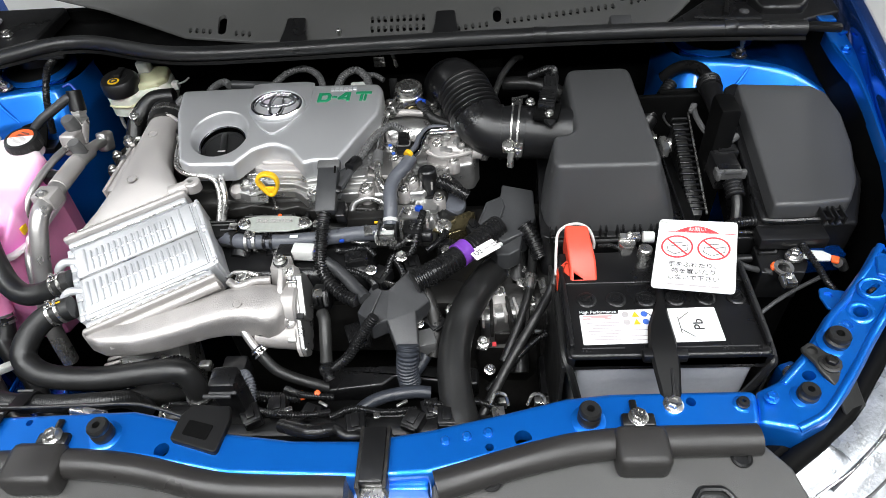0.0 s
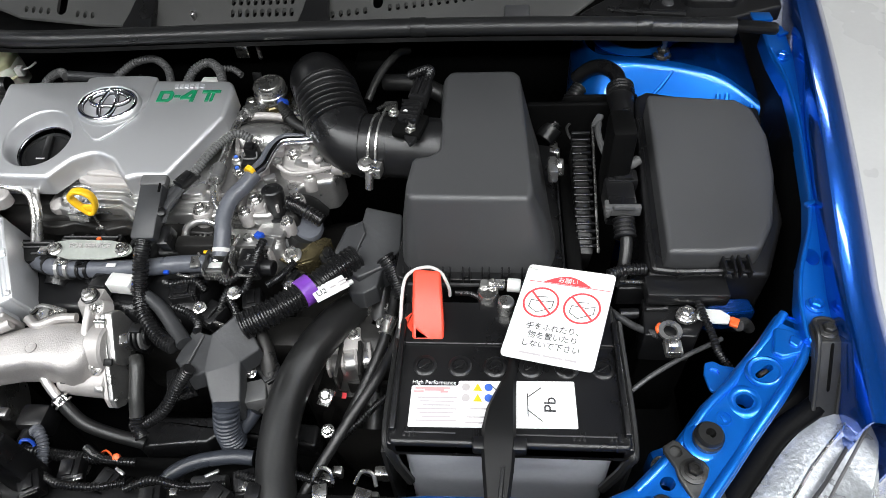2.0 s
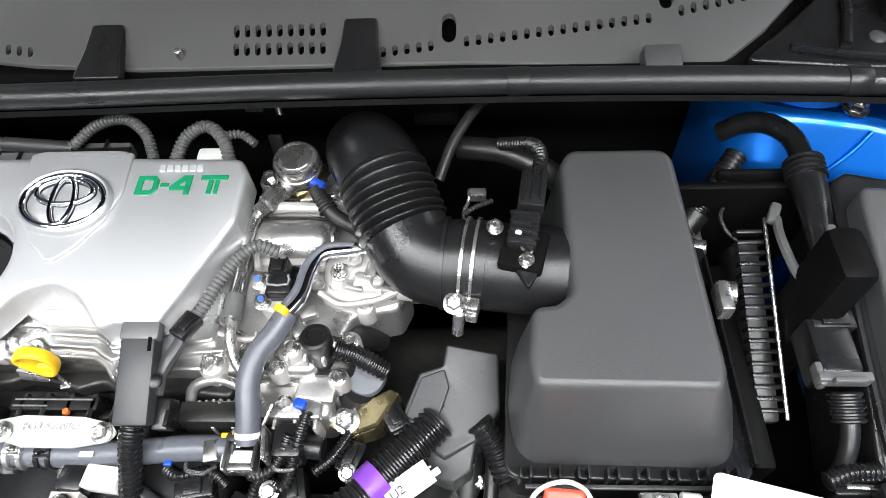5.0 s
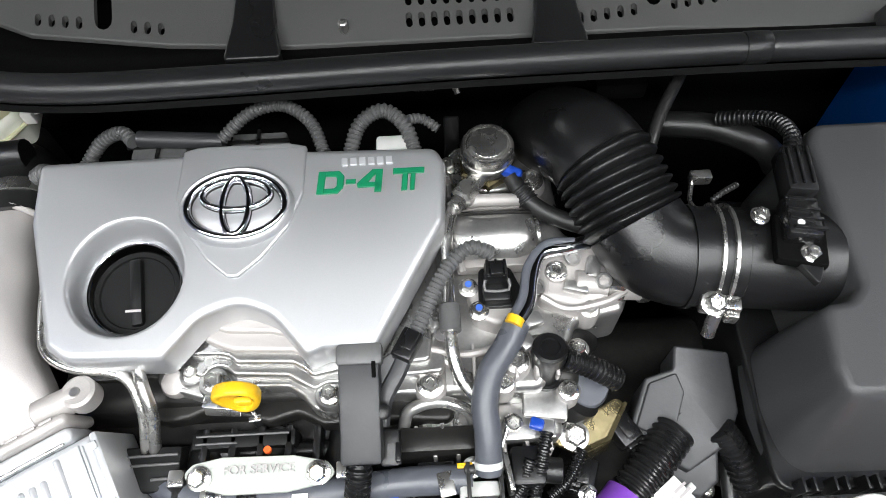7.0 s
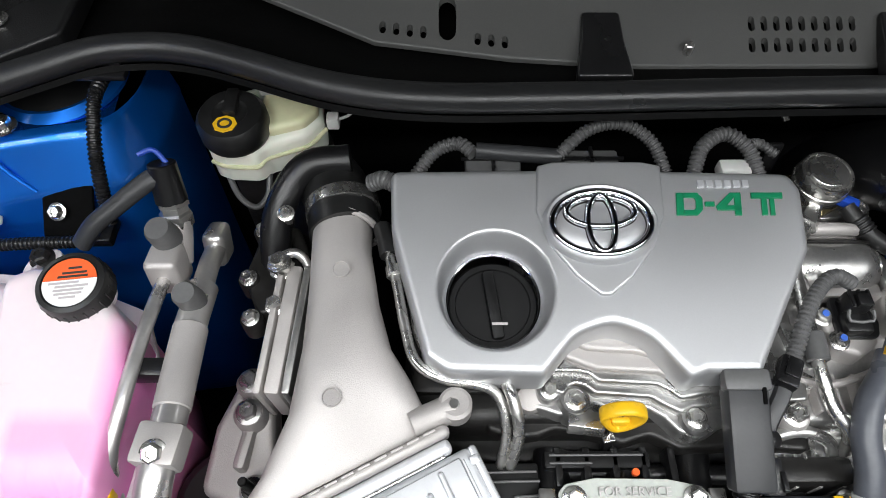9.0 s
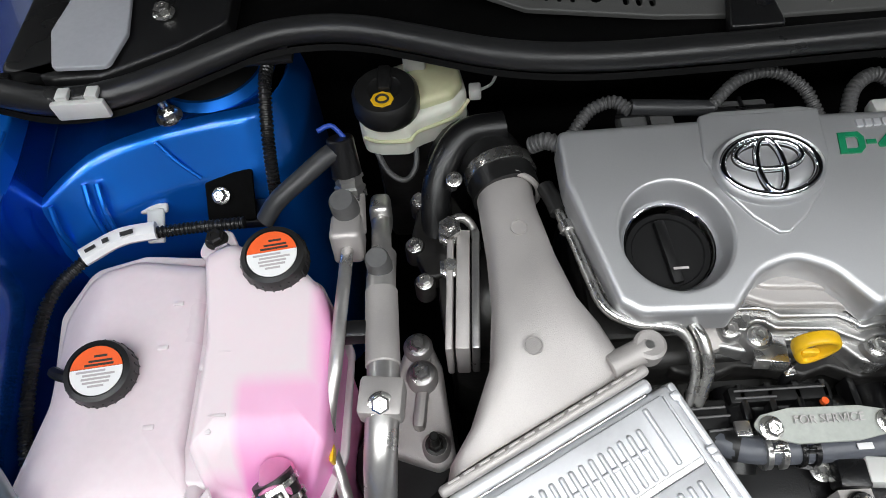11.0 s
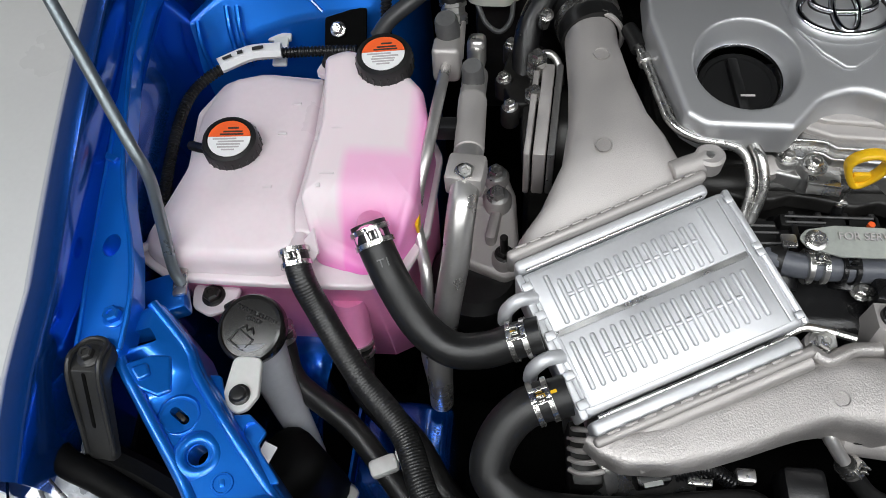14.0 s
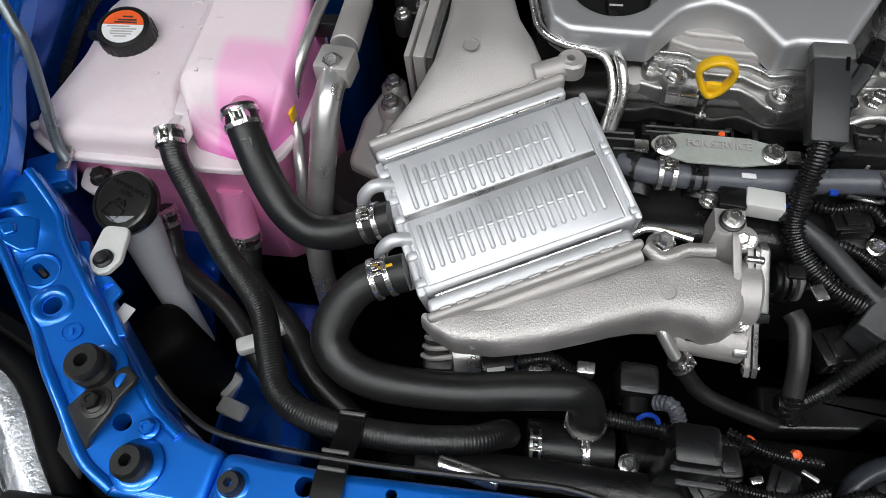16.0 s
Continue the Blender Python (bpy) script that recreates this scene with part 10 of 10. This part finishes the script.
# lines and hoses against the firewall
fw = thing("rear_hoses", (0.25, 0.6, 0.80), "dark hoses and lines behind the air hose", "hoses")
part("hose", tube([(0.225, 0.555, 0.862), (0.240, 0.590, 0.880), (0.262, 0.625, 0.89), (0.275, 0.65, 0.88)], 0.0055, 10), BRACKETM, fw)
part("hose", tube([(0.245, 0.600, 0.860), (0.29, 0.585, 0.868), (0.33, 0.565, 0.862), (0.35, 0.56, 0.84)], 0.012, 12), RUBBER, fw)
part("line", tube([(-0.02, 0.655, 0.915), (0.035, 0.655, 0.918), (0.055, 0.640, 0.91), (0.065, 0.62, 0.89)], 0.0032, 8), STEEL, fw)
part("bracket", box((0.035, 0.632, 0.895), (0.02, 0.006, 0.02), 0.002), STEEL, fw)
part("clip", join(box((0.262, 0.528, 0.872), (0.018, 0.010, 0.010), 0.002), tube([(0.255, 0.525, 0.87), (0.25, 0.505, 0.868), (0.262, 0.495, 0.866)], 0.002, 6)), STEEL, fw)
part("white_clip", box((0.372, 0.56, 0.88), (0.03, 0.004, 0.003), 0.001), NYLON, fw)
part("wall_stay", box((0.22, 0.72, 0.86), (0.05, 0.16, 0.02), 0.004), SHROUD, fw)
part("stud", rod((-0.03, 0.66, 0.90), (-0.03, 0.655, 0.945), 0.004), STEEL, fw)


# ---- small brackets, plugs, wires and bolts between the larger parts ----
def plug(name, c, rz, mat, parent, s=(0.022, 0.028, 0.018)):
    """An electric plug: shell, latch and strain relief in one moulding."""
    c = V(*c)
    d = V(math.sin(radians(-rz)), math.cos(radians(-rz)), 0)
    up = V(0, 0, s[2] / 2)
    b = join(box(c, s, 0.0025, rz=rz), box(c + up + V(0, 0, 0.001), (s[0] * 0.45, s[1] * 0.7, 0.004), 0.001, rz=rz), box(c + up * 0.5 - d * s[1] * 0.55, (s[0] * 0.8, 0.004, s[2] * 0.5), 0.001, rz=rz))
    return part(name, b, mat, parent)


el = thing("engine_wiring", (0.05, 0.26, 0.62), "black ribbed wires, plugs and clips on the engine front", "wiring loom")
part("backing", box((0.05, 0.275, 0.650), (0.26, 0.05, 0.12), 0.01), DARKMETAL, el, "dark oily carrier")
for c, rz, m_, s_ in (((0.018, 0.284, 0.770), 10, PLASTIC, (0.034, 0.020, 0.022)), ((0.052, 0.268, 0.748), -25, PLASTIC, (0.026, 0.032, 0.022)), ((-0.006, 0.262, 0.742), 35, PLASTIC, (0.022, 0.030, 0.018)), ((0.096, 0.292, 0.744), 15, PLASTIC, (0.024, 0.030, 0.024)),
                     ((0.030, 0.322, 0.772), 0, GREYPLASTIC, (0.030, 0.016, 0.018)), ((-0.030, 0.240, 0.735), -15, PLASTIC, (0.020, 0.030, 0.020)), ((0.128, 0.212, 0.712), 40, PLASTIC, (0.026, 0.034, 0.022)), ((0.148, 0.318, 0.756), -20, PLASTIC, (0.022, 0.026, 0.020)), ((0.02, 0.196, 0.706), 20, PLASTIC, (0.032, 0.034, 0.024)), ((0.185, 0.352, 0.764), 30, PLASTIC, (0.02, 0.03, 0.02))):
    plug("plug", c, rz, m_, el, s_)
for pts in ([(0.062, 0.300, 0.796), (0.074, 0.290, 0.790), (0.092, 0.300, 0.796), (0.102, 0.322, 0.806)], [(0.004, 0.268, 0.768), (0.026, 0.262, 0.764), (0.044, 0.246, 0.764), (0.050, 0.230, 0.770)], [(0.074, 0.282, 0.772), (0.086, 0.262, 0.760), (0.080, 0.240, 0.752)],
            [(-0.012, 0.300, 0.775), (0.004, 0.292, 0.782), (0.030, 0.296, 0.784), (0.046, 0.286, 0.776)], [(0.118, 0.300, 0.770), (0.134, 0.312, 0.774), (0.148, 0.334, 0.776)], [(0.130, 0.226, 0.735), (0.140, 0.205, 0.712), (0.136, 0.180, 0.690)]):
    part("ribbed_wire", ribbed(pts, 0.0052), LOOM, el)
for pts in ([(0.012, 0.300, 0.792), (0.018, 0.292, 0.800), (0.032, 0.290, 0.800), (0.038, 0.298, 0.792)], [(0.086, 0.300, 0.790), (0.094, 0.294, 0.798), (0.106, 0.296, 0.794), (0.108, 0.306, 0.784)], [(0.072, 0.320, 0.806), (0.080, 0.330, 0.812), (0.086, 0.344, 0.816)]):
    part("spring_clip", tube(pts, 0.0018, 8), STEEL, el)
for c, s_, rz in (((0.0375, 0.3065, 0.808), (0.012, 0.018, 0.003), 10), ((0.064, 0.2935, 0.800), (0.030, 0.006, 0.018), 0), ((0.084, 0.3115, 0.806), (0.004, 0.028, 0.024), 8), ((0.118, 0.268, 0.746), (0.014, 0.024, 0.003), 30), ((-0.022, 0.205, 0.790), (0.010, 0.014, 0.003), 20), ((0.066, 0.252, 0.752), (0.018, 0.004, 0.010), -20), ((0.154, 0.240, 0.704), (0.020, 0.010, 0.004), 15), ((0.198, 0.190, 0.690), (0.016, 0.022, 0.004), -15)):
    part("steel_bracket", box(c, s_, 0.001, rz=rz), STEEL, el, "bright steel bracket")
for c, r_ in (((0.040, 0.268, 0.766), 0.0055), ((0.084, 0.282, 0.778), 0.006), ((0.118, 0.268, 0.749), 0.005), ((0.010, 0.252, 0.754), 0.005), ((0.148, 0.300, 0.770), 0.0055), ((0.058, 0.318, 0.806), 0.0055), ((0.154, 0.240, 0.708), 0.006), ((0.198, 0.190, 0.694), 0.006), ((0.206, 0.150, 0.684), 0.0055), ((0.108, 0.205, 0.720), 0.005)):
    part("screw", hexhead(c, (0.1, -0.3, 1), r_), STEEL, el, "bright screw")
part("heat_pipe", tube([(0.112, 0.252, 0.748), (0.126, 0.225, 0.730), (0.132, 0.196, 0.710), (0.128, 0.168, 0.690)], 0.010, 14), DARKMETAL, el, "dark metal pipe")
part("white_label", box((0.048, 0.268, 0.7600), (0.012, 0.008, 0.0008), 0.0002, rz=-25), WHITE, el)

# machined edges, bolts and ribs on the cam end of the head
cd_ = thing("timing_case", (0.08, 0.37, 0.74), "ribbed cast aluminium case at the end of the head", "housing")
part("case", box((0.075, 0.365, 0.765), (0.115, 0.05, 0.06), 0.008, seg=3), CAST_GREY, cd_)
part("step", box((0.085, 0.352, 0.797), (0.080, 0.030, 0.012), 0.003), CAST_GREY, cd_)
part("step", box((0.120, 0.372, 0.800), (0.036, 0.040, 0.012), 0.003, rz=-8), CAST_GREY, cd_)
for k in range(6):
    part("rib", box((0.030 + 0.018 * k, 0.336, 0.778), (0.0035, 0.014, 0.040), 0.0012), CAST, cd_)
for bx, by, bz_ in ((0.092, 0.350, 0.802), (0.112, 0.384, 0.812), (0.138, 0.372, 0.810), (0.086, 0.376, 0.824), (0.148, 0.402, 0.822), (0.160, 0.432, 0.832)):
    part("lug", lathe([(0.0095, -0.02), (0.0095, -0.002), (0.008, 0), (0, 0)], (bx, by, bz_)), CAST, cd_)
    part("bolt", hexhead((bx, by, bz_), (0, -0.15, 1), 0.0056), STEEL, cd_)
for pts in ([(0.030, 0.404, 0.832), (0.058, 0.398, 0.832), (0.086, 0.404, 0.832), (0.108, 0.414, 0.834)], [(0.120, 0.438, 0.846), (0.140, 0.428, 0.842), (0.170, 0.432, 0.842), (0.190, 0.442, 0.840)], [(0.052, 0.500, 0.852), (0.056, 0.478, 0.850), (0.060, 0.462, 0.848)]):
    part("cast_ridge", tube(pts, 0.0032, 8), CAST, cd_)
for x0, y0, w_, d_, h_, rz_ in ((0.112, 0.420, 0.016, 0.012, 0.008, 20), (0.150, 0.446, 0.020, 0.010, 0.008, -15), (0.166, 0.462, 0.012, 0.020, 0.010, -15), (0.034, 0.430, 0.010, 0.030, 0.010, 8), (0.132, 0.480, 0.020, 0.012, 0.010, 0), (0.104, 0.405, 0.012, 0.018, 0.008, 30)):
    part("machined_boss", box((x0, y0, 0.842 + 0.1 * (y0 - 0.44)), (w_, d_, h_), 0.0025, rz=rz_), CAST_GREY, cd_)
for x0, y0 in ((0.118, 0.446), (0.172, 0.448), (0.040, 0.412), (0.150, 0.470), (0.112, 0.498)):
    part("bore", lathe([(0.0065, 0), (0.0065, 0.004), (0.0045, 0.004), (0.004, 0.0005), (0, 0.0005)], (x0, y0, 0.845 + 0.1 * (y0 - 0.44)), (0, -0.1, 1), 20), CAST_GREY, cd_)
part("front_post", box((0.075, 0.37, 0.68), (0.08, 0.03, 0.12), 0.006), DARKMETAL, cd_)

# gearbox end seen between the radiator hose and the battery
gx = thing("gearbox_bellhousing", (0.24, 0.27, 0.50), "ribbed aluminium gearbox housing deep beside the battery", "gearbox")
part("housing", box((0.228, 0.278, 0.668), (0.085, 0.10, 0.07), 0.012, rz=12, seg=3), CAST_GREY, gx)
part("pad", box((0.214, 0.262, 0.706), (0.040, 0.034, 0.010), 0.003, rz=8), CAST, gx)
part("pad", box((0.262, 0.298, 0.706), (0.034, 0.040, 0.008), 0.003, rz=-18), CAST, gx)
for k in range(5):
    part("rib", box((0.196 + 0.017 * k, 0.232 + 0.004 * k, 0.700), (0.004, 0.030, 0.020), 0.001, rz=12), CAST, gx)
for c, r_ in (((0.205, 0.256, 0.711), 0.0055), ((0.224, 0.268, 0.711), 0.0055), ((0.262, 0.310, 0.710), 0.006), ((0.258, 0.286, 0.710), 0.0055), ((0.272, 0.255, 0.704), 0.005)):
    part("bolt", hexhead(c, (0, -0.2, 1), r_), STEEL, gx, "bright bolt")
part("selector_cable", tube([(0.276, 0.325, 0.738), (0.272, 0.285, 0.728), (0.262, 0.245, 0.716), (0.246, 0.205, 0.700), (0.226, 0.165, 0.680)], 0.0068, 10), RUBBER, gx)
part("cable_end", rod((0.272, 0.285, 0.728), (0.266, 0.262, 0.722), 0.0095), STEEL, gx)
part("bracket", box((0.288, 0.262, 0.722), (0.012, 0.044, 0.003), 0.001, rz=8), STEEL, gx)
part("breather", tube([(0.218, 0.300, 0.712), (0.222, 0.315, 0.735), (0.240, 0.322, 0.748), (0.258, 0.315, 0.745)], 0.0045, 8), RUBBER, gx)
part("foot", box((0.23, 0.28, 0.57), (0.06, 0.06, 0.14), 0.01), DARKMETAL, gx)
# front clutter ahead of the fan shroud
fc_ = thing("front_wiring", (0.0, 0.09, 0.62), "black wires, plugs and clips behind the front rail", "wiring loom")
part("tray", box((0.02, 0.10, 0.640), (0.30, 0.05, 0.03), 0.006), SHROUD, fc_)
for c, rz in (((-0.075, 0.085, 0.700), 10), ((-0.030, 0.075, 0.695), -20), ((0.128, 0.080, 0.695), 15), ((0.165, 0.095, 0.690), -10), ((-0.10, 0.060, 0.720), 30), ((0.150, 0.060, 0.710), 0), ((0.035, 0.052, 0.710), 12), ((0.108, 0.055, 0.712), -25)):
    plug("plug", c, rz, PLASTIC, fc_, (0.024, 0.026, 0.020))
for pts in ([(-0.10, 0.075, 0.712), (-0.07, 0.062, 0.722), (-0.03, 0.060, 0.722), (0.0, 0.070, 0.712)], [(0.0, 0.062, 0.712), (0.03, 0.072, 0.716), (0.07, 0.066, 0.716), (0.11, 0.074, 0.708)], [(0.12, 0.085, 0.708), (0.15, 0.078, 0.712), (0.18, 0.088, 0.705), (0.22, 0.080, 0.698)], [(-0.07, 0.112, 0.702), (-0.04, 0.096, 0.712), (0.0, 0.094, 0.708)]):
    part("ribbed_wire", ribbed(pts, 0.0048), LOOM, fc_)
for c, s_, rz in (((-0.055, 0.072, 0.716), (0.010, 0.006, 0.004), 20), ((-0.012, 0.082, 0.712), (0.014, 0.004, 0.003), -30), ((0.062, 0.058, 0.722), (0.008, 0.008, 0.004), 10), ((0.090, 0.086, 0.704), (0.016, 0.004, 0.004), 30), ((0.136, 0.070, 0.712), (0.008, 0.010, 0.004), -12), ((0.176, 0.072, 0.708), (0.012, 0.005, 0.004), 25), ((0.215, 0.070, 0.704), (0.016, 0.016, 0.006), 8), ((0.262, 0.068, 0.704), (0.018, 0.014, 0.006), -14)):
    part("clip", box(c, s_, 0.001, rz=rz), STEEL, fc_, "bright steel clip")
for pts in ([(0.205, 0.082, 0.705), (0.212, 0.092, 0.714), (0.224, 0.090, 0.714), (0.228, 0.080, 0.705)], [(0.252, 0.080, 0.705), (0.260, 0.090, 0.714), (0.272, 0.088, 0.714), (0.276, 0.078, 0.705)]):
    part("spring_clip", tube(pts, 0.0022, 8), STEEL, fc_)
part("orange_end", lathe([(0.004, 0), (0.004, 0.004), (0.0025, 0.005), (0, 0.005)], (-0.022, 0.098, 0.712), (0.2, -0.4, 1), 12), ORANGE, fc_)
